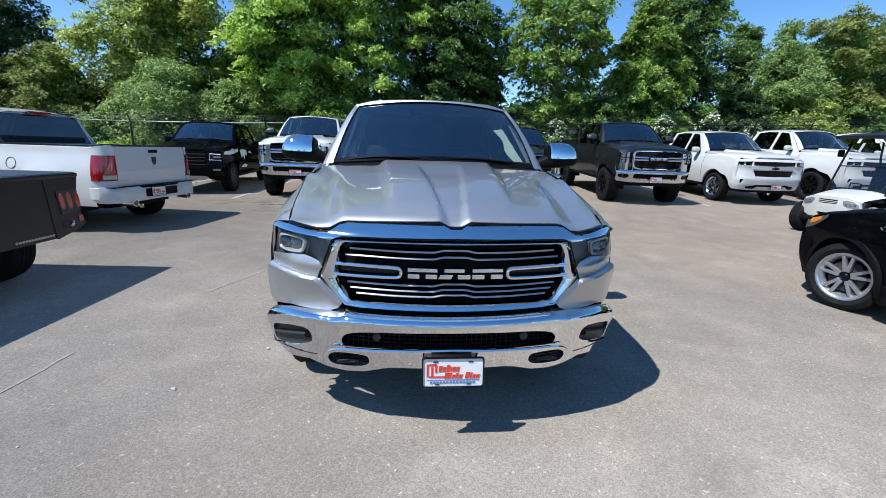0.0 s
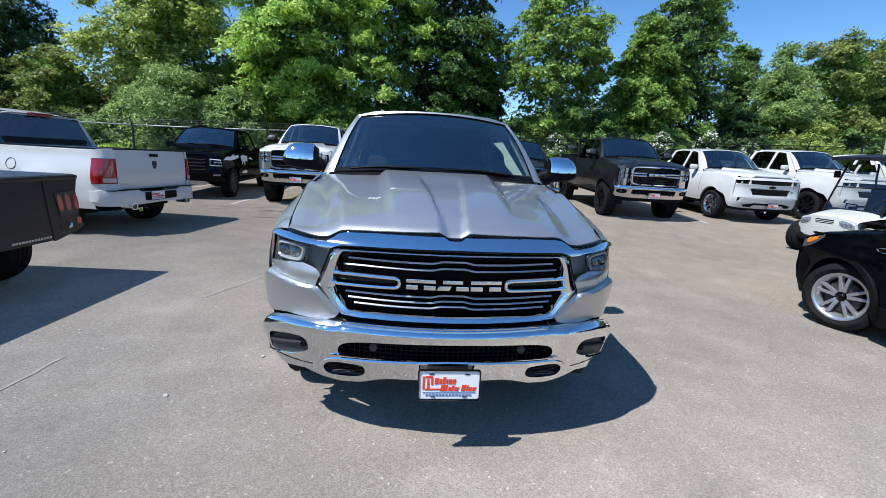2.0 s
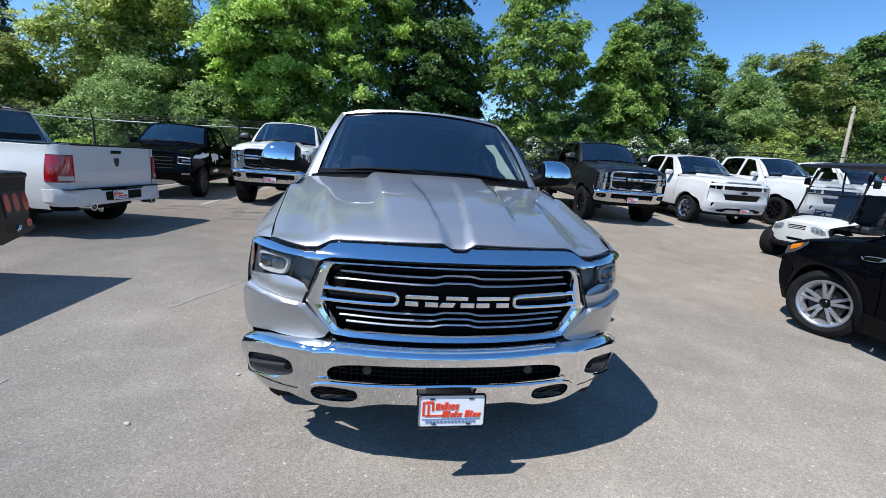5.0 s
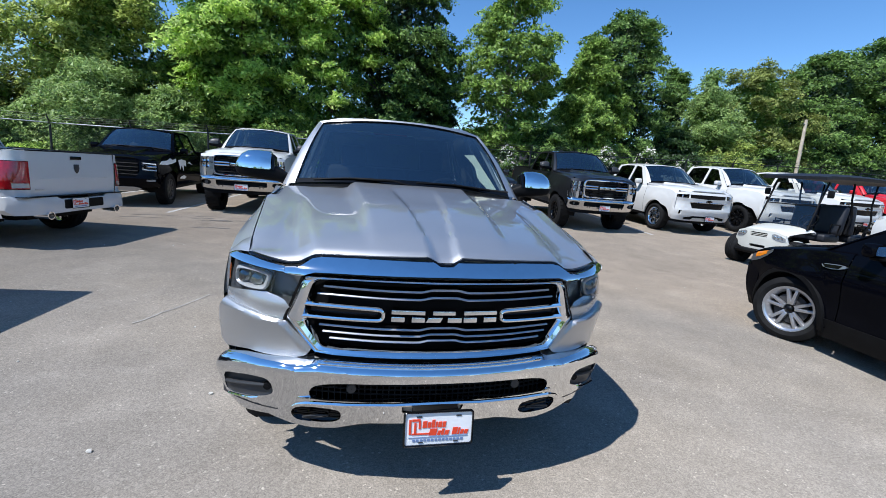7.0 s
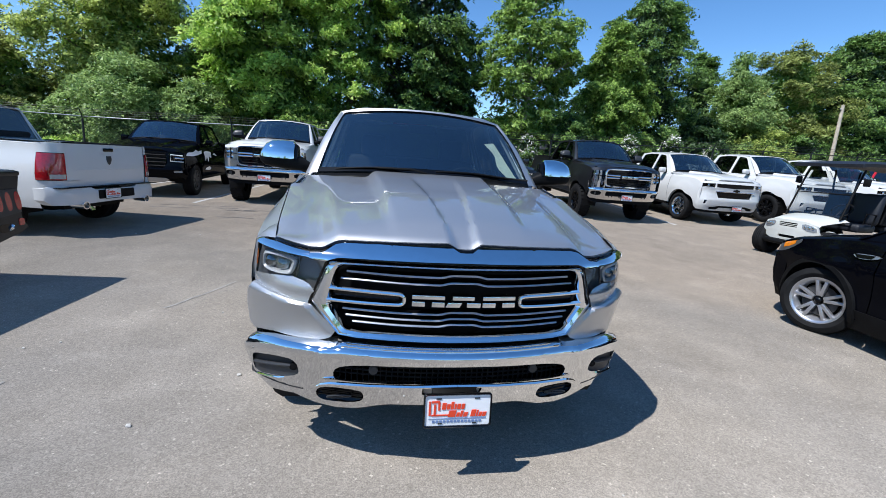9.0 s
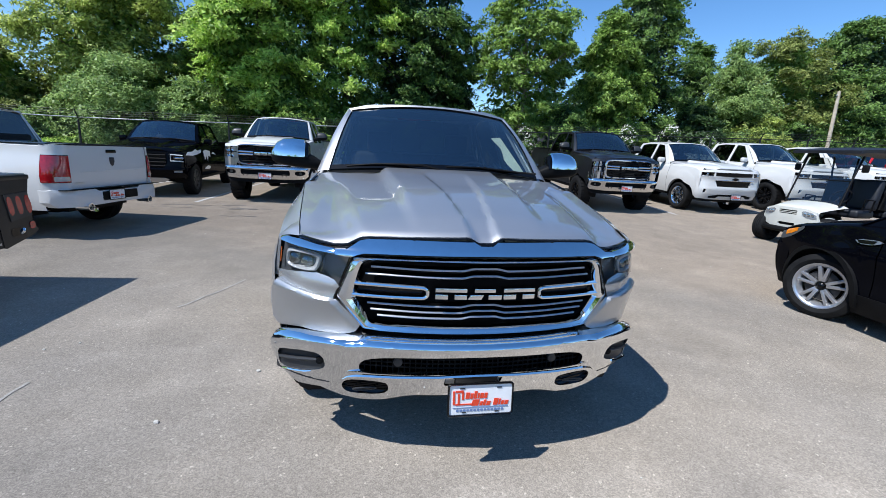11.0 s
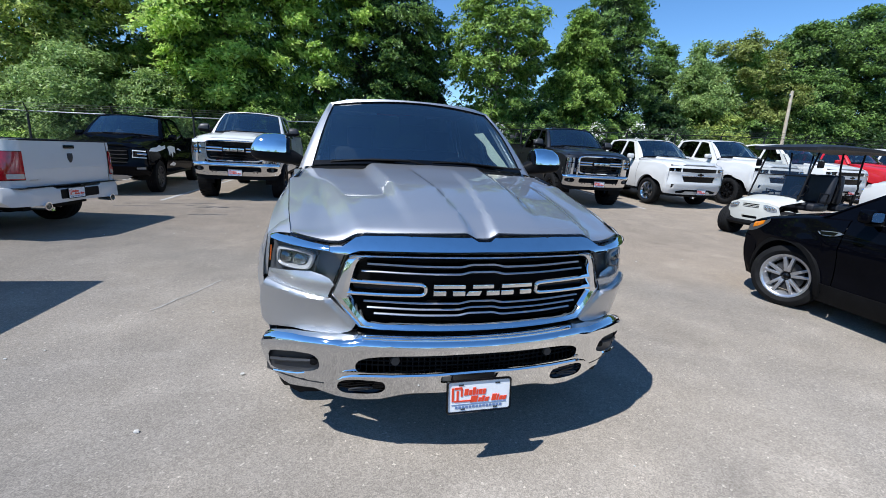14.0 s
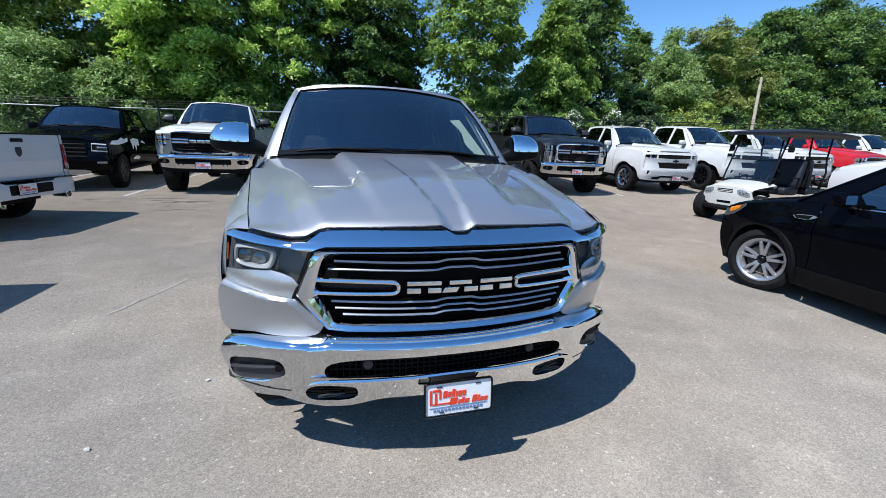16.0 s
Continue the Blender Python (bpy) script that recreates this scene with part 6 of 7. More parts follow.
def golf_cart(label, m):
    t = thing("golf_cart", label, "golf cart", m)
    add = lambda n, bm, mt, lab="": part(n, bm, mt, t, lab)
    ny = lambda x: 0.02 + 0.35 * x * x
    rows = []
    for v in span(0, 1, 10):
        rows.append([(u * (0.46 + 0.10 * v), ny(u * 0.46) + 0.05 + v * 0.62, 0.775 + 0.13 * v ** 0.7 - 0.08 * u ** 4 + (0 if v > 0 else -0.04)) for u in span(-1, 1, 16)])
    add("cowl", grid(rows), CREAM)
    sl = rounded(-0.17, 0.565, 0.17, 0.625, 0.01)
    s2 = rounded(-0.16, 0.40, 0.16, 0.44, 0.01)
    fr = add("front_panel", panel(both([(0, 0.665), (0.3, 0.66), (0.47, 0.62), (0.53, 0.5), (0.45, 0.40), (0.3, 0.36), (0, 0.36)]), lambda u, v: (u, ny(u) + 0.10 * abs(v - 0.55), v), (sl, s2), span(-0.5, 0.5, 12), span(0.4, 0.64, 5), (0, 0.04, 0)), CREAM)
    part("grille_slot", panel(rounded(-0.2, 0.55, 0.2, 0.64, 0.01), lambda u, v: (u, ny(u) + 0.05, v)), PLASTIC, fr)
    part("grille_slot", panel(rounded(-0.19, 0.39, 0.19, 0.45, 0.01), lambda u, v: (u, ny(u) + 0.06, v)), PLASTIC, fr)
    for k in range(2):
        part("grille_bar", box(-0.17, ny(0) + 0.02, 0.578 + 0.022 * k, 0.17, ny(0) + 0.035, 0.586 + 0.022 * k), CREAM, fr)
    add("front_bumper", tube([(x, ny(x) + 0.0, 0.32) for x in span(-0.46, 0.46, 10)], 0.055, 8), PLASTIC)
    for s in (1, -1):
        lamp = add("headlamp", panel(chaikin([(s * 0.24, 0.64), (s * 0.47, 0.60), (s * 0.50, 0.52), (s * 0.27, 0.55)], 1), lambda u, v: (u, ny(u) - 0.008 + 0.10 * abs(v - 0.55), v), (), span(-0.5, 0.5, 12), (), (0, 0.03, 0)), LAMPGREY, "clear headlamp cluster")
        for xx in (0.31, 0.37, 0.43):
            part("lamp_cell", box(s * xx - 0.02, ny(xx) - 0.02, 0.565, s * xx + 0.02, ny(xx) + 0.01, 0.60, 0.006), CHROME, lamp)
        add("fender_flare", tube([(s * 0.50, 0.42 + 0.30 * math.cos(a), 0.30 + 0.30 * math.sin(a)) for a in span(radians(10), radians(165), 10)], 0.035, 6), CREAM)
        add("side_panel", panel([(0.2, 0.55), (0.72, 0.60), (0.80, 0.34), (1.62, 0.34), (1.72, 0.62), (2.35, 0.66), (2.4, 0.42), (1.9, 0.30), (1.0, 0.24), (0.72, 0.28), (0.6, 0.45)], lambda u, v: (s * 0.55, u, v), (), (), (), (-s * 0.04, 0, 0)), CREAM)
        add("windscreen_post", tube([(s * 0.5, 0.60, 0.84), (s * 0.49, 0.78, 1.35), (s * 0.49, 0.95, 1.80)], 0.018, 8), PLASTIC)
        add("roof_post", tube([(s * 0.5, 1.72, 0.8), (s * 0.5, 1.82, 1.2), (s * 0.49, 1.72, 1.5), (s * 0.49, 1.70, 1.82)], 0.018, 8), PLASTIC)
        add("rear_post", tube([(s * 0.5, 2.35, 0.75), (s * 0.5, 2.45, 1.1), (s * 0.49, 2.38, 1.4), (s * 0.49, 2.42, 1.82)], 0.018, 8), PLASTIC)
        mir = add("side_mirror", box(s * 0.60 - 0.06, 0.86, 1.50, s * 0.60 + 0.06, 0.90, 1.64, 0.02), PLASTIC)
        part("mirror_stalk", tube([(s * 0.5, 0.88, 1.56), (s * 0.58, 0.88, 1.57)], 0.01, 6), PLASTIC, mir)
    g = add("windscreen", panel([(-0.47, 0.0), (0.47, 0.0), (0.47, 1.0), (-0.47, 1.0)], lambda u, v: (u, 0.61 + 0.33 * v, 0.87 + 0.90 * v)), SMOKE)
    g.visible_shadow = False
    add("windscreen_bar", tube([(-0.49, 0.77, 1.33), (0.49, 0.77, 1.33)], 0.012, 6), PLASTIC)
    roof = [[(0.60 * u, 0.66 + 2.55 * v, 1.84 + 0.10 * math.sin(math.pi * v) ** 0.5 * (1 - 0.6 * u ** 4) - 0.0) for u in span(-1, 1, 10)] for v in span(0, 1, 16)]
    add("roof", grid(roof, thick=-0.06), CANVAS, "black moulded roof")
    for z, y, w in ((0.72, 1.15, "front"), (0.72, 1.95, "rear")):
        seat = add("seat", join(box(-0.5, y, 0.62, 0.5, y + 0.48, 0.78, 0.05, 3)), CANVAS, "black vinyl bench seat")
        for s in (1, -1):
            part("seat_back", moved(box(-0.25, -0.07, 0.0, 0.25, 0.08, 0.62, 0.07, 3), Matrix.Translation((s * 0.25, y + (0.46 if w == "front" else 0.02), 0.76)) @ Matrix.Rotation(-0.15 if w == "front" else 0.1, 4, "X")), CANVAS, seat)
        part("seat_rail", tube([(-0.52, y + 0.3, 0.74), (-0.54, y + 0.32, 0.98), (-0.54, y + 0.05, 1.0), (-0.54, y + 0.02, 0.8)], 0.016, 6), PLASTIC, seat)
        part("seat_rail", tube([(0.52, y + 0.3, 0.74), (0.54, y + 0.32, 0.98), (0.54, y + 0.05, 1.0), (0.54, y + 0.02, 0.8)], 0.016, 6), PLASTIC, seat)
    for o in t.children_recursive:
        # the front face stands tall above the bumper
        if o.name.startswith(("front_panel", "grille", "headlamp", "lamp_cell")):
            for v in o.data.vertices:
                v.co.z = 0.36 + (v.co.z - 0.36) * 1.36
    add("floor", box(-0.5, 0.65, 0.26, 0.5, 2.5, 0.32), PLASTIC)
    add("dash", box(-0.48, 0.66, 0.75, 0.48, 0.82, 0.92, 0.03), PLASTIC)
    add("steering_wheel", moved(tube([(0.17 * math.cos(a), 0, 0.17 * math.sin(a)) for a in span(0, 2 * math.pi, 22)[:-1]], 0.014, 6, True), Matrix.Translation((0.25, 0.98, 1.02)) @ Matrix.Rotation(-0.7, 4, "X")), PLASTIC)
    add("steering_column", tube([(0.25, 0.75, 0.8), (0.25, 0.98, 1.02)], 0.025, 8), PLASTIC)
    for x in (-0.57, 0.57):
        for y in (0.34, 2.12):
            wheel(t, x, y, 0.31, 0.26, "steel", 0.18)
    return t


def flatbed(label, m):
    """Built with its tail at x = 0, running towards -x."""
    t = thing("flatbed_truck", label, "flatbed truck", m)
    add = lambda n, bm, mt, lab="": part(n, bm, mt, t, lab)
    d = add("deck", box(-3.4, -2.2, 1.11, 0.02, 0.0, 1.15, 0.006), STEELBLACK)
    part("tread_plate", box(-3.38, -2.18, 1.15, 0.0, -0.01, 1.154), ALU, d)
    for k in range(70):
        part("deck_rib", box(-0.03 - 0.046 * k, -2.18, 1.154, -0.008 - 0.046 * k, -0.01, 1.161, 0.002, 1), ALU, d)
    part("deck_edge", box(-3.4, -2.2, 1.15, 0.0, -2.19, 1.158), ALU, d)
    hole_l = chaikin([(-0.375, 1.0), (-0.12, 1.02), (-0.09, 0.80), (-0.33, 0.77)], 1)
    r = add("rear_skirt", panel([(-2.2, 1.11), (-0.41, 1.11), (-0.36, 0.50), (-1.84, 0.50), (-1.9, 0.55), (-2.2, 0.56)], lambda u, v: (0.0, u, v), (), (), (), (-0.02, 0, 0)), STEELBLACK)
    for k in range(13):
        part("letter_bar", box(0.001, -0.80 + 0.033 * k, 0.53, 0.004, -0.777 + 0.033 * k, 0.552), LAMPGREY, r)
    lp = add("lamp_panel", panel([(-0.41, 1.11), (0.0, 1.11), (-0.04, 0.92), (-0.01, 0.68), (0.04, 0.61), (-0.02, 0.57), (-0.34, 0.49), (-0.36, 0.50)], lambda u, v: (0.006, u, v), (), (), (), (-0.02, 0, 0)), STEELBLACK)
    part("lamp_cover", panel([(-0.30, 0.98), (-0.04, 0.99), (-0.02, 0.76), (-0.26, 0.73)], lambda u, v: (0.014, u, v), (), (), (), (-0.02, 0, 0)), GREYPLASTIC, lp)
    for k in range(3):
        y = -0.25 + 0.095 * k
        o = chaikin([(y - 0.035, 0.955), (y + 0.02, 0.965), (y + 0.05, 0.80), (y - 0.005, 0.77)], 2)
        part("lamp", panel(o, lambda u, v: (0.02 + 0.006 * math.sin(9 * u), u, v), (), (), (), (-0.02, 0, 0)), REDLENS, lp)
    part("small_lamp", panel(rounded(-0.06, 0.63, 0.0, 0.70, 0.02), lambda u, v: (0.012, u, v), (), (), (), (-0.02, 0, 0)), REDLENS, lp)
    part("hook_hole", panel(rounded(-0.27, 0.585, -0.12, 0.665, 0.03), lambda u, v: (0.0085, u, v)), GLOSSBLACK, lp)
    part("hook", tube([(0.0, -0.16, 0.60), (0.02, -0.15, 0.625), (0.01, -0.135, 0.645)], 0.014, 6), CHROME, lp)
    for y in (-0.02, -2.18):
        add("side_skirt", box(-3.4, y - 0.02, 0.72, -0.02, y + 0.02, 1.11, 0.005), STEELBLACK)
    for y in (-0.7, -1.5):
        add("frame_rail", box(-6.2, y - 0.04, 0.62, -0.1, y + 0.04, 0.85), STEELBLACK)
    add("headache_rack", box(-3.45, -2.1, 1.15, -3.38, -0.1, 1.95, 0.02), STEELBLACK)
    c = add("cab_body", join(box(-5.4, -2.05, 0.55, -3.6, -0.15, 1.30, 0.08, 3), box(-5.2, -1.9, 1.28, -3.65, -0.3, 1.98, 0.16, 3), box(-6.8, -2.0, 0.55, -5.3, -0.2, 1.28, 0.1, 3)), BLACK)
    for x, ys in ((-0.78, (-0.30, -1.9)), (-5.9, (-0.3, -1.9))):
        for y in ys:
            w = wheel(t, 0.86 if y > -1 else -0.86, 0, 0.40, 0.30, "steel", 0.22)
            w.matrix_basis = Matrix.Translation((x, y, 0.40)) @ Matrix.Rotation(radians(90), 4, "Z")
    return t


suv("black compact suv with silver alloy wheels", pose(5.12, 2.97, 0, 0, 0, 176.2), BLACK)
golf_cart("cream golf cart with black roof and seats", stand(7.34, 5.74, -81.2, False))
flatbed("black steel flatbed truck with slanted tail lamps", pose(-3.95, 2.78, 0))

# ---- trees ----
def leaf_faces(p, nrm, s, rng):
    """Corners and faces of small pointed leaves at points p, facing nrm, of half-lengths s."""
    n = len(p)
    nrm = nrm / np.linalg.norm(nrm, axis=1)[:, None]
    a = np.cross(nrm, rng.normal(size=(n, 3)))
    a /= np.linalg.norm(a, axis=1)[:, None]
    b = np.cross(nrm, a)
    s = s[:, None]
    v = np.stack([p - a * s * 0.7 + b * s * 0.42, p - a * s * 0.7 - b * s * 0.42, p + a * s - nrm * s * 0.2], axis=1).reshape(-1, 3)
    return v, np.arange(3 * n).reshape(n, 3)


def leaf_cloud(centres, radii, n, size, rng, flat=0.35, squash=1.0):
    """Leaves spread through balls round the centres."""
    c, r = np.array(centres), np.array(radii)
    idx = rng.choice(len(c), n, p=r ** 2 / np.sum(r ** 2))
    d = rng.normal(size=(n, 3))
    d /= np.linalg.norm(d, axis=1)[:, None]
    p = c[idx] + d * (r[idx] * (0.55 + 0.5 * rng.random(n) ** 0.6))[:, None] * np.array((1, 1, squash))
    return leaf_faces(p, d + rng.normal(size=(n, 3)) * 0.45 + np.array((0, 0, flat)), size * (0.6 + 0.8 * rng.random(n)), rng)


def bough_leaves(c, o, rb, twigs, per, size, rng, flat=0.5, feather=0.0):
    """Leaves on flat, drooping sprays: c, o, rb are the boughs' centres, outward ways and radii."""
    m = len(c)
    j = np.repeat(np.arange(m), twigs)
    d = rng.normal(size=(len(j), 3))
    d /= np.linalg.norm(d, axis=1)[:, None]
    d *= (rng.random(len(j)) ** 0.45)[:, None]
    d[:, 2] = np.abs(d[:, 2]) * 1.1 - 0.35
    along = np.sum(d * o[j], axis=1)
    d += o[j] * (along * (0.35 + 0.5 * feather))[:, None]
    tw = c[j] + d * rb[j][:, None] * np.array((1, 1, flat + 0.25))
    tw[:, 2] -= 0.22 * rb[j] * np.maximum(0, along) ** 2
    up = np.array((0, 0, 0.5)) + o[j] * 0.9 + rng.normal(size=(len(j), 3)) * 0.3
    up /= np.linalg.norm(up, axis=1)[:, None]
    k = np.repeat(np.arange(len(j)), per)
    q = rng.normal(size=(len(k), 3)) * (0.25 + 0.05 * feather)
    q -= up[k] * (np.sum(q * up[k], axis=1) * 0.72)[:, None]
    q += o[j[k]] * (rng.random(len(k)) * 0.35 * feather)[:, None]
    p = tw[k] + q * rb[j[k]][:, None]
    p[:, 2] -= 0.3 * np.sum(q * q, axis=1) * rb[j[k]]
    return leaf_faces(p, up[k] + rng.normal(size=(len(k), 3)) * 0.55, size * (0.55 + 0.9 * rng.random(len(k))), rng)


def leaf_mesh(name, v, f, material):
    me = bpy.data.meshes.new(name)
    me.vertices.add(len(v))
    me.vertices.foreach_set("co", v.astype(np.float32).ravel())
    me.loops.add(f.size)
    me.loops.foreach_set("vertex_index", f.astype(np.int32).ravel())
    me.polygons.add(len(f))
    me.polygons.foreach_set("loop_start", np.arange(0, f.size, 3, dtype=np.int32))
    me.polygons.foreach_set("loop_total", np.full(len(f), 3, dtype=np.int32))
    me.update(calc_edges=True)
    me.materials.append(material)
    return me


# how wide a crown is (of its radius) from its foot to its top
ROUND = [(0, 0.45), (0.12, 0.75), (0.35, 1.0), (0.62, 0.92), (0.82, 0.66), (0.94, 0.36), (1, 0.1)]
DOME = [(0, 0.7), (0.1, 0.95), (0.4, 1.0), (0.7, 0.9), (0.88, 0.62), (1, 0.15)]
SPIRE = [(0, 0.6), (0.12, 0.95), (0.3, 1.0), (0.55, 0.8), (0.8, 0.45), (1, 0.06)]
COLUMN = [(0, 0.7), (0.2, 1.0), (0.75, 0.95), (0.92, 0.6), (1, 0.15)]
BUSH = [(0, 1.0), (0.35, 1.0), (0.65, 0.8), (0.88, 0.5), (1, 0.2)]


def tree(label, x, y, height, radius, leaves, boughs=70, twigs=13, per=34, size=0.09, seed=1, base=0.1, shape=ROUND, name="tree", blossom=0, core=1.0, feather=0.0, spread=0.24, limbs=14, bark=None):
    """A trunk with limbs; leafy boughs out to the crown's outline, and foliage within whose shade is put into darker
    leaf colours. height: of the top above the datum.
    """
    rng = np.random.default_rng(seed)
    height -= gz(x, y)
    boughs, spread, per, size = int(boughs * 1.6), spread * 0.84, int(per * 0.95), size * 1.18
    t = thing(name, label, "tree" if name == "tree" else "shrub", pose(x, y, gz(x, y)))
    z0 = height * base
    us = np.sort(rng.random(boughs * 4))
    w = np.array([lerp(shape, u) + 0.15 for u in us])
    us = rng.permutation(us[np.argsort(rng.random(len(us)) ** (1 / w))[-boughs:]])
    ph = rng.random(4) * 6.28
    cs, os, rs = [], [], []
    for k, u in enumerate(us):
        a = k * 2.39996 + rng.random() * 0.7
        lump = 1 + 0.13 * math.sin(3 * a + ph[0] + 5 * u) + 0.10 * math.sin(5 * a + ph[1] - 9 * u) + 0.09 * math.sin(2 * a + ph[2] + 14 * u)
        env = radius * lerp(shape, u) * lump
        rb = radius * spread * (0.65 + 0.7 * rng.random())
        q = max(0.0, env - rb * 0.75) * (0.55 + 0.45 * rng.random() ** 0.4)
        cs.append((q * math.cos(a), q * math.sin(a), min(z0 + (height - z0) * u, height - rb * 0.6)))
        os.append((math.cos(a) * (1 - 0.6 * u), math.sin(a) * (1 - 0.6 * u), 0.25 + 0.6 * u))
        rs.append(rb)
    cs, os, rs = np.array(cs), np.array(os), np.array(rs)
    os /= np.linalg.norm(os, axis=1)[:, None]
    v, f = bough_leaves(cs, os, rs, twigs, per, size, rng, feather=feather)
    v[:, 2] = np.maximum(v[:, 2], 0.05)
    crown = new("crown", leaf_mesh("crown", v, f, leaves))
    crown.parent = t
    # the crown's inner shade comes from the darker colour of these leaves
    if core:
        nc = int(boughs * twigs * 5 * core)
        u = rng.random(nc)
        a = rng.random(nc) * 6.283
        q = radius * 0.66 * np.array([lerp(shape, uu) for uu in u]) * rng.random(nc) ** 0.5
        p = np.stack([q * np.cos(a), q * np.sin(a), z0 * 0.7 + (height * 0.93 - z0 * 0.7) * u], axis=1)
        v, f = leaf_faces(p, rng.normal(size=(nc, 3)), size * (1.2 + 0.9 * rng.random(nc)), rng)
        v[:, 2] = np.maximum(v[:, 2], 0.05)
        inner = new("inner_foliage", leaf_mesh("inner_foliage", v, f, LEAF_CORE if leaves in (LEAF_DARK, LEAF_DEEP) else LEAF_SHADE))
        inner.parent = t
    if blossom:
        top = [tuple(c) for c in cs if c[2] > height * 0.5]
        v, f = leaf_cloud(top, [radius * 0.34] * len(top), blossom, 0.085, rng)
        bl = new("blossom", leaf_mesh("blossom", v, f, BLOSSOM))
        bl.parent = t
    if name == "tree":
        r0 = 0.03 * radius + 0.009 * height
        pts = [(0.12 * math.sin(k * 1.3 + seed), 0.12 * math.cos(k * 0.9 + seed), height * 0.85 * k / 7 - (0.02 if k == 0 else 0)) for k in range(8)]
        part("trunk", tube(pts, [r0 * (1.25 if k == 0 else 1) * (1 - 0.115 * k) for k in range(8)], 10), bark or BARK, t)
        for k in range(1, boughs, max(1, boughs // limbs)):
            c = cs[k]
            h = max(0.6, min(c[2] - 0.35 * math.hypot(c[0], c[1]) - 0.3, height * 0.8))
            part("limb", tube([(0, 0, h), (c[0] * 0.45, c[1] * 0.45, h + (c[2] - h) * 0.42), (c[0], c[1], c[2] - 0.05)], [r0 * 0.34, r0 * 0.2, r0 * 0.07], 6), bark or BARK, t)
    return t


tree("tall dark green tree with drooping boughs", -25.2, 24.0, 14.0, 4.3, LEAF_DARK, 80, 13, 34, 0.10, 3, 0.06, SPIRE, feather=0.7)
tree("broad olive-green tree behind the fence", -15.6, 25.0, 14.0, 4.1, LEAF_OLIVE, 95, 13, 36, 0.095, 4, 0.12, ROUND)
tree("low bronze-green tree behind the fence", -20.4, 22.8, 6.3, 2.9, LEAF_BRONZE, 60, 12, 30, 0.085, 5, 0.05, DOME)
tree("leafy green tree in the wood's edge", -11.6, 28.0, 9.5, 3.4, LEAF_MID, 60, 12, 32, 0.095, 21, 0.1, DOME)
tree("sunlit lime-green tree with broad leaves", -7.6, 23.6, 15.0, 4.3, LEAF_LIME, 110, 13, 34, 0.11, 6, 0.08, ROUND, spread=0.22)
tree("green tree with sunlit hanging boughs", -3.3, 24.4, 15.0, 3.2, LEAF_LIME, 62, 12, 34, 0.105, 22, 0.12, ROUND)
tree("large dark green tree with deep shade", 0.9, 25.6, 16.0, 3.5, LEAF_DEEP, 90, 13, 36, 0.10, 8, 0.07, ROUND)
# deep shade between the trees is put into this one's leaf colour
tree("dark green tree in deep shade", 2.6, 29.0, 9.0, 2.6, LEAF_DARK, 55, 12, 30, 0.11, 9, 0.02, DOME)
tree("open green tree with visible limbs", 6.9, 23.4, 13.0, 3.1, LEAF_MID, 80, 11, 28, 0.10, 10, 0.14, [(0, 0.35), (0.15, 0.75), (0.42, 1.0), (0.66, 0.9), (0.86, 0.6), (1, 0.12)], core=0.35, limbs=30, bark=PALEBARK)
tree("dense round-topped tree of greyish green", 15.0, 25.6, 12.6, 3.5, LEAF_DEEP, 95, 13, 38, 0.085, 11, 0.03, [(0, 0.8), (0.12, 1.0), (0.5, 1.0), (0.72, 0.86), (0.88, 0.62), (1, 0.12)])
tree("bushy green tree reaching to the ground", 12.1, 23.6, 10.4, 2.8, LEAF_MID, 80, 13, 36, 0.09, 19, 0.02, SPIRE)
tree("narrow dark tree shaped like a column", 21.2, 28.6, 10.6, 1.35, LEAF_DEEP, 50, 12, 32, 0.085, 12, 0.04, COLUMN, spread=0.42)
tree("feathery grey-green tree behind the fence", 21.4, 25.0, 9.4, 2.7, LEAF_GREY, 75, 12, 34, 0.075, 13, 0.04, SPIRE, feather=1.0)
tree("rounded olive tree behind the fence", 25.8, 26.0, 10.7, 3.4, LEAF_BRONZE, 80, 13, 36, 0.085, 14, 0.04, DOME, feather=0.5)
tree("rounded green tree at the lot's corner", 30.8, 26.0, 11.9, 3.8, LEAF_DEEP, 80, 13, 36, 0.095, 15, 0.03, DOME)
tree("tall green tree at the lot's corner", 36.2, 26.4, 13.7, 4.3, LEAF_DEEP, 85, 13, 36, 0.10, 16, 0.03, DOME)
tree("tall deep-green tree with dense boughs", 42.6, 25.0, 15.4, 4.6, LEAF_DEEP, 80, 13, 34, 0.115, 17, 0.04, DOME)
tree("tall dark tree beyond the lot", 48.5, 20.0, 15.0, 5.0, LEAF_DEEP, 70, 13, 30, 0.13, 18, 0.04, DOME)
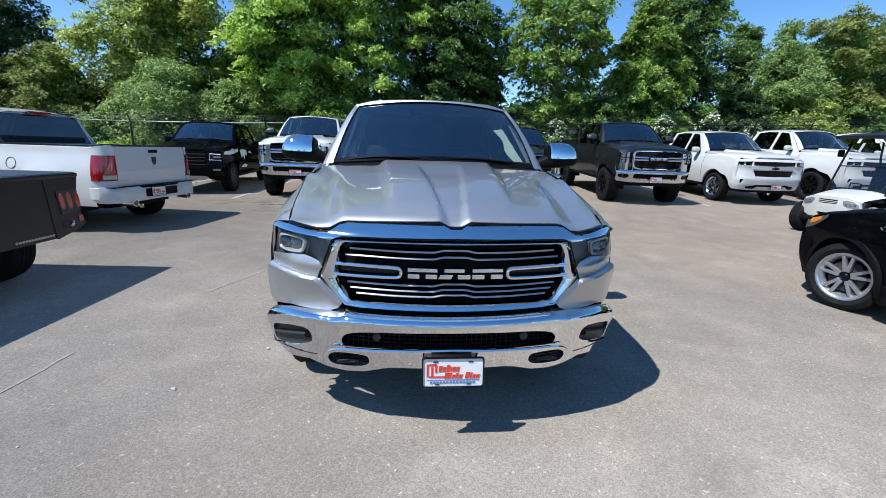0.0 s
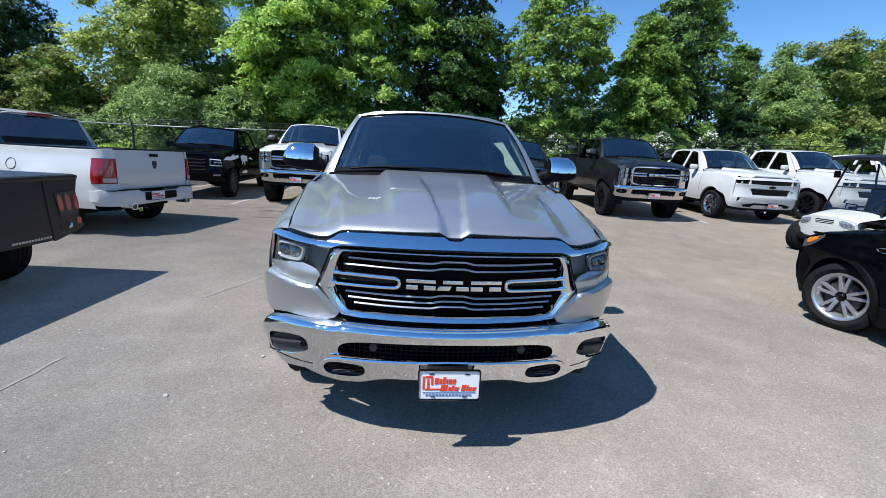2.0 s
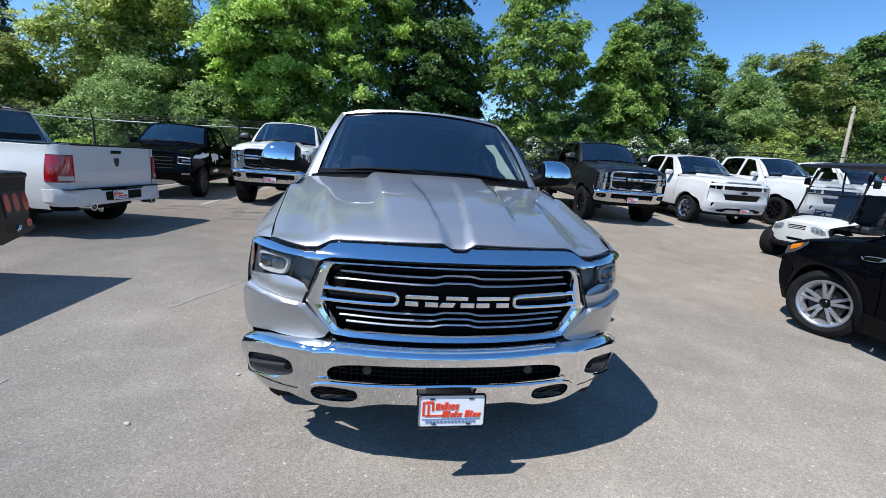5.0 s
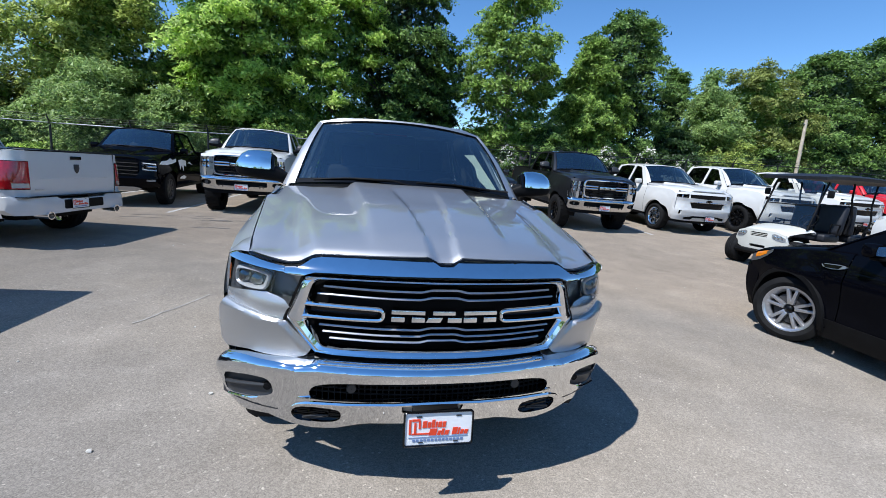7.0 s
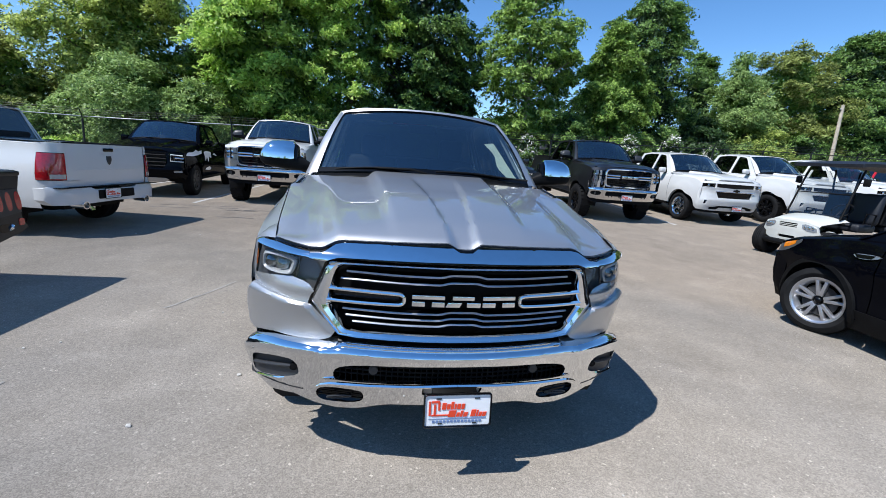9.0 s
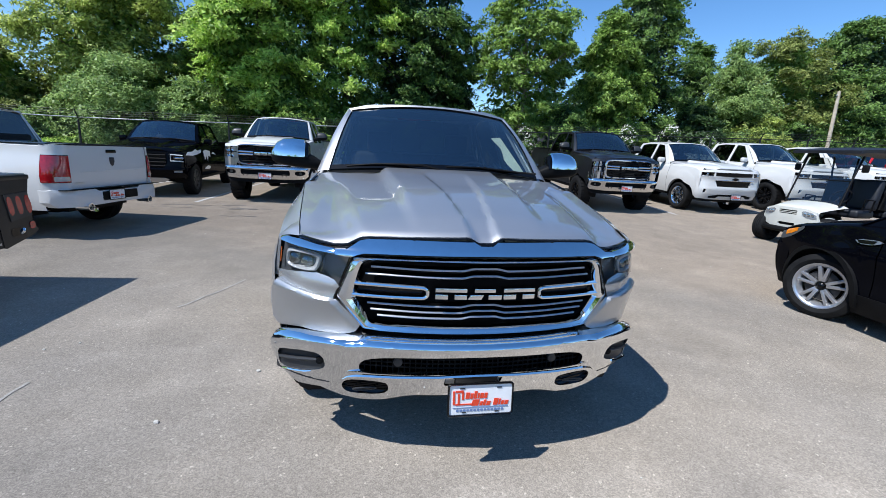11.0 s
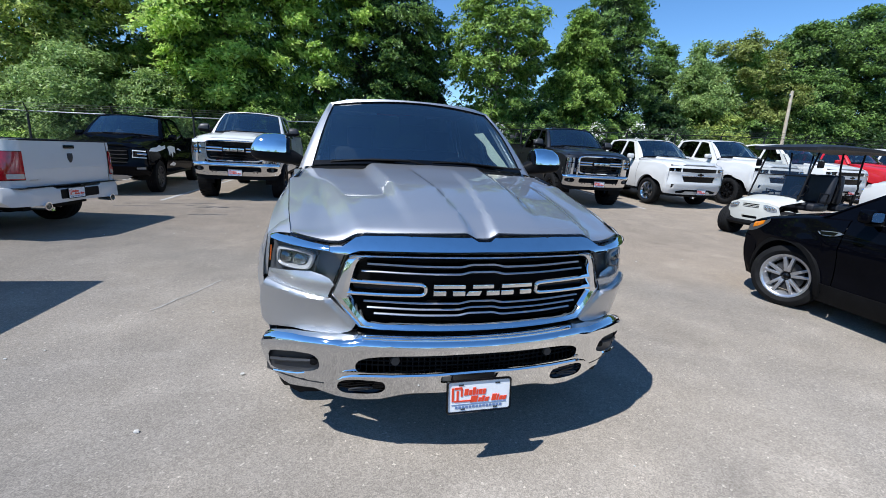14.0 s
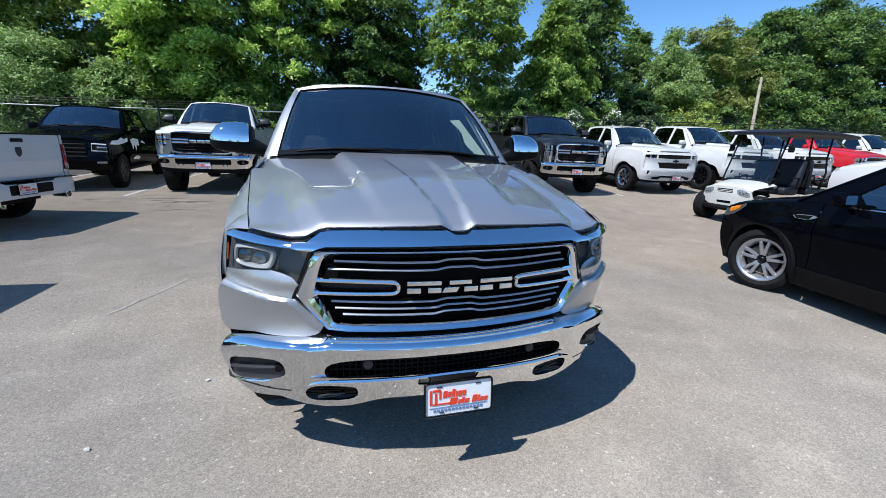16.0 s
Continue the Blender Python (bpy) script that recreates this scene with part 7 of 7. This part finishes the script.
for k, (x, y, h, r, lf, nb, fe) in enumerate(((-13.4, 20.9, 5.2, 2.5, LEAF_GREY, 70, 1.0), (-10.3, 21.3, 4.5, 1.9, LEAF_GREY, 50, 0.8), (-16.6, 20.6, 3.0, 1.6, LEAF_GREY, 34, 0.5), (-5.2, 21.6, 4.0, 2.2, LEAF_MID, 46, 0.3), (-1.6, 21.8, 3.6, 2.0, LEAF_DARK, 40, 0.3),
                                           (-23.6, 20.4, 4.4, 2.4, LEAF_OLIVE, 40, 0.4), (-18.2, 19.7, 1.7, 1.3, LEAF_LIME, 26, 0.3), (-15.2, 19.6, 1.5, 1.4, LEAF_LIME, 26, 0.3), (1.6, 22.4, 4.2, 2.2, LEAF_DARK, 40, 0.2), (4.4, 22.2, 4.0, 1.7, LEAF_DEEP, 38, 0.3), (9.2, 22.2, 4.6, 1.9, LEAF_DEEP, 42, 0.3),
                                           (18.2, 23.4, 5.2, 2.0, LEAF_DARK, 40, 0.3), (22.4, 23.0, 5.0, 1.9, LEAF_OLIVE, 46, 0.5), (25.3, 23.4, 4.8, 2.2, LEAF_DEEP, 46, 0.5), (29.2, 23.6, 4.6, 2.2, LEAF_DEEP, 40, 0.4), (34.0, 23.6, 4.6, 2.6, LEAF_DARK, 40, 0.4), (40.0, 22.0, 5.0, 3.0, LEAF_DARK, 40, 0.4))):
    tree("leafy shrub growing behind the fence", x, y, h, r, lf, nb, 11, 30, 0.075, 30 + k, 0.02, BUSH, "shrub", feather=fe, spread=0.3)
for k, (x, y, h) in enumerate(((11.9, 20.4, 3.5), (14.5, 20.6, 3.7), (17.1, 20.8, 3.3), (6.3, 20.3, 3.1))):
    tree("flowering shrub with white blossom", x, y, h, 0.85, LEAF_DEEP, 26, 9, 22, 0.06, 50 + k, 0.1, ROUND, "shrub", 420, spread=0.34)


def woods(name, label, spots, material, n, size, seed):
    rng = np.random.default_rng(seed)
    cs, rs = [], []
    for x, y, h, r in spots:
        for k in range(16):
            u = rng.random()
            a = rng.random() * 6.28
            q = r * rng.random() ** 0.5
            cs.append((x + q * math.cos(a), y + q * math.sin(a) * 0.6, 0.4 + (h - 1) * u))
            rs.append(1.5 + 0.8 * rng.random())
    v, f = leaf_cloud(cs, rs, n, size, rng)
    v[:, 2] = np.maximum(v[:, 2], 0.0)
    ob = new(name, leaf_mesh(name, v, f, material))
    tagged(ob, label, "woods", kind="stuff")


rw = random.Random(5)
# backdrop wood: its dark leaf colour stands for shade behind the nearer trees
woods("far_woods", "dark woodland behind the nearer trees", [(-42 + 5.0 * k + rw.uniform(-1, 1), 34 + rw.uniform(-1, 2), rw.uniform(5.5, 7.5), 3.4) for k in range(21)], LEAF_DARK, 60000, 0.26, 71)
# out-of-view belt, added so chrome and glass have something dark to reflect
woods("far_woods", "distant woodland on the lot's other sides", [(-60 + 8 * k + rw.uniform(-1, 1), -48 + rw.uniform(-3, 3), rw.uniform(7, 11), 4.5) for k in range(16)] + [(-46 + rw.uniform(-2, 2), -40 + 8 * k, rw.uniform(8, 12), 4.5) for k in range(9)] + [(66 + rw.uniform(-2, 2), -40 + 8 * k, rw.uniform(8, 12), 4.5) for k in range(8)], LEAF_MID, 40000, 0.5, 72)

# ---- fence ----
fence = thing("chain_link_fence", "black chain-link fence with barbed wire on top", "fence")
FX = span(-40, 60, 34)
fy = lambda x: 18.6 + 0.035 * x
fh = lambda x: gz(x, fy(x)) + 2.25
for k, x in enumerate(FX):
    part("post", tube([(x, fy(x), gz(x, fy(x)) - 0.02), (x, fy(x), fh(x) + 0.02), (x, fy(x) - 0.02, fh(x) + 0.05), (x, fy(x) - 0.16, fh(x) + 0.32)], [0.04, 0.04, 0.025, 0.02], 8), FENCEBLACK, fence)
# sun glint on the left stretch is put into brighter steel; right stays black
part("top_rail", tube([(x, fy(x), fh(x)) for x in FX if x < 1], 0.022, 8), GALV, fence)
part("top_rail", tube([(x, fy(x), fh(x)) for x in FX if x > -2], 0.021, 8), FENCEBLACK, fence)
for k in range(3):
    part("barbed_wire", tube([(x, fy(x) - 0.06 - 0.045 * k, fh(x) + 0.13 + 0.085 * k - 0.012 * (i % 2)) for i, x in enumerate(span(-40, 60, 68))], 0.006, 4), FENCEBLACK, fence)
bm = bmesh.new()
step = 0.11
for sgn in (1, -1):
    x = -26.0
    while x < 46.0:
        h = fh(x)
        z0, z1 = gz(x, 19.5) + 0.03, h
        xa, xb = (x, x + (z1 - z0)) if sgn == 1 else (x + (z1 - z0), x)
        vs = []
        for xx, zz in ((xa, z0), (xb, z1)):
            yy = fy(xx) + 0.004 * sgn
            vs.append([bm.verts.new((xx + dx, yy + dy, zz)) for dx, dy in ((-0.0035, 0), (0.0035, 0), (0, 0.005))])
        for j in range(3):
            bm.faces.new((vs[0][j], vs[0][(j + 1) % 3], vs[1][(j + 1) % 3], vs[1][j]))
        x += step
mesh_wire = part("wire_mesh", bm, FENCEBLACK, fence)
tagged(mesh_wire, "black diamond wire mesh", kind="stuff")

pole = thing("utility_pole", "weathered leaning wooden utility pole", "pole", pose(24.75, 20.9, 1.1, 0, -1.5, 0))
part("shaft", tube([(0, 0, -0.05), (0, 0, 3.0), (0, 0, 5.1)], [0.105, 0.095, 0.08], 12), WOODPOLE, pole)
part("insulator", moved(lathe([(-0.05, 0.03), (0.0, 0.06), (0.05, 0.03)], 10), Matrix.Translation((-0.115, 0, 4.85))), GALV, pole)

shed = thing("shed", "pale far building glimpsed behind the trees", "building", pose(10.3, 31, 0))
part("wall", box(-2.5, 0, 0, 2.5, 4, 2.9, 0.01), material("pale_siding", (0.6, 0.5, 0.36), 0.8, 0, 0, 0.1, 3.0), shed)
part("roof", prism([(-0.3, 2.9), (4.3, 2.9), (2.0, 4.0)], lambda u, v: (-2.7, u, v), lambda u, v: (2.7, u, v)), GREYPLASTIC, shed)

# ---- marks on the asphalt ----
def strip(name, pts, w, mt, label, z=0.004):
    L, R = [], []
    for i, p in enumerate(pts):
        a, b = Vector(pts[max(0, i - 1)]), Vector(pts[min(len(pts) - 1, i + 1)])
        d = (b - a).normalized()
        n = Vector((-d.y, d.x)) * w / 2
        L.append((p[0] + n.x, p[1] + n.y, z + gz(p[0] + n.x, p[1] + n.y)))
        R.append((p[0] - n.x, p[1] - n.y, z + gz(p[0] - n.x, p[1] - n.y)))
    ob = part(name, grid([L, R]), mt)
    return tagged(ob, label, kind="structure")


for x in (-8.4, -5.25, -2.0, 1.0, 4.1, 7.5, 10.8, 14.0, 17.2):
    y0 = 9.2
    strip("stall_line", [(x, y0 + 0.4 * k) for k in range(17)], 0.10, PAINTLINE, "worn pale parking stall line on asphalt")
rs = random.Random(11)
rc = random.Random(21)
CRACK = material("dark_crack_filler", (0.09, 0.085, 0.08), 0.8, 0, 0, 0.2, 9.0)
for k in range(9):
    x0, y0 = rc.uniform(-6.5, -2.2), rc.uniform(7.2, 8.8)
    strip("crack", [(x0 + 0.12 * i, y0 + rc.uniform(-0.05, 0.05) + 0.01 * i) for i in range(rc.randint(4, 12))], rc.uniform(0.02, 0.05), CRACK, "dark filled crack in the asphalt", 0.0035)
strip("seam_line", [(-2.75 + rs.uniform(-0.012, 0.012) + 0.006 * k, -0.4 + 0.12 * k) for k in range(12)], 0.022, SEAM, "thin pale scratch line across the asphalt")
strip("seam_line", [(-2.42 + 0.036 * k + rs.uniform(-0.012, 0.012), 2.25 + 0.1 * k) for k in range(10)], 0.022, SEAM, "thin pale scratch line across the asphalt", 0.0045)
for k in range(46):
    x, y = (-1.33, 1.03) if k == 0 else (-1.71, 0.47) if k == 1 else (rs.uniform(-5, 5), rs.uniform(-1.4, 8))
    r = 0.016 if k < 2 else rs.uniform(0.005, 0.011)
    bm = bmesh.new()
    bmesh.ops.create_icosphere(bm, subdivisions=1, radius=r)
    for v in bm.verts:
        v.co = Vector((v.co.x * rs.uniform(0.8, 1.3), v.co.y * rs.uniform(0.8, 1.2), v.co.z * 0.6 + r * 0.45))
    p = part("pebble", bm, PEBBLE)
    p.location = (x, y, gz(x, y))
    tagged(p, "small pale pebble lying on the asphalt", "pebble", "pebbles on the asphalt")
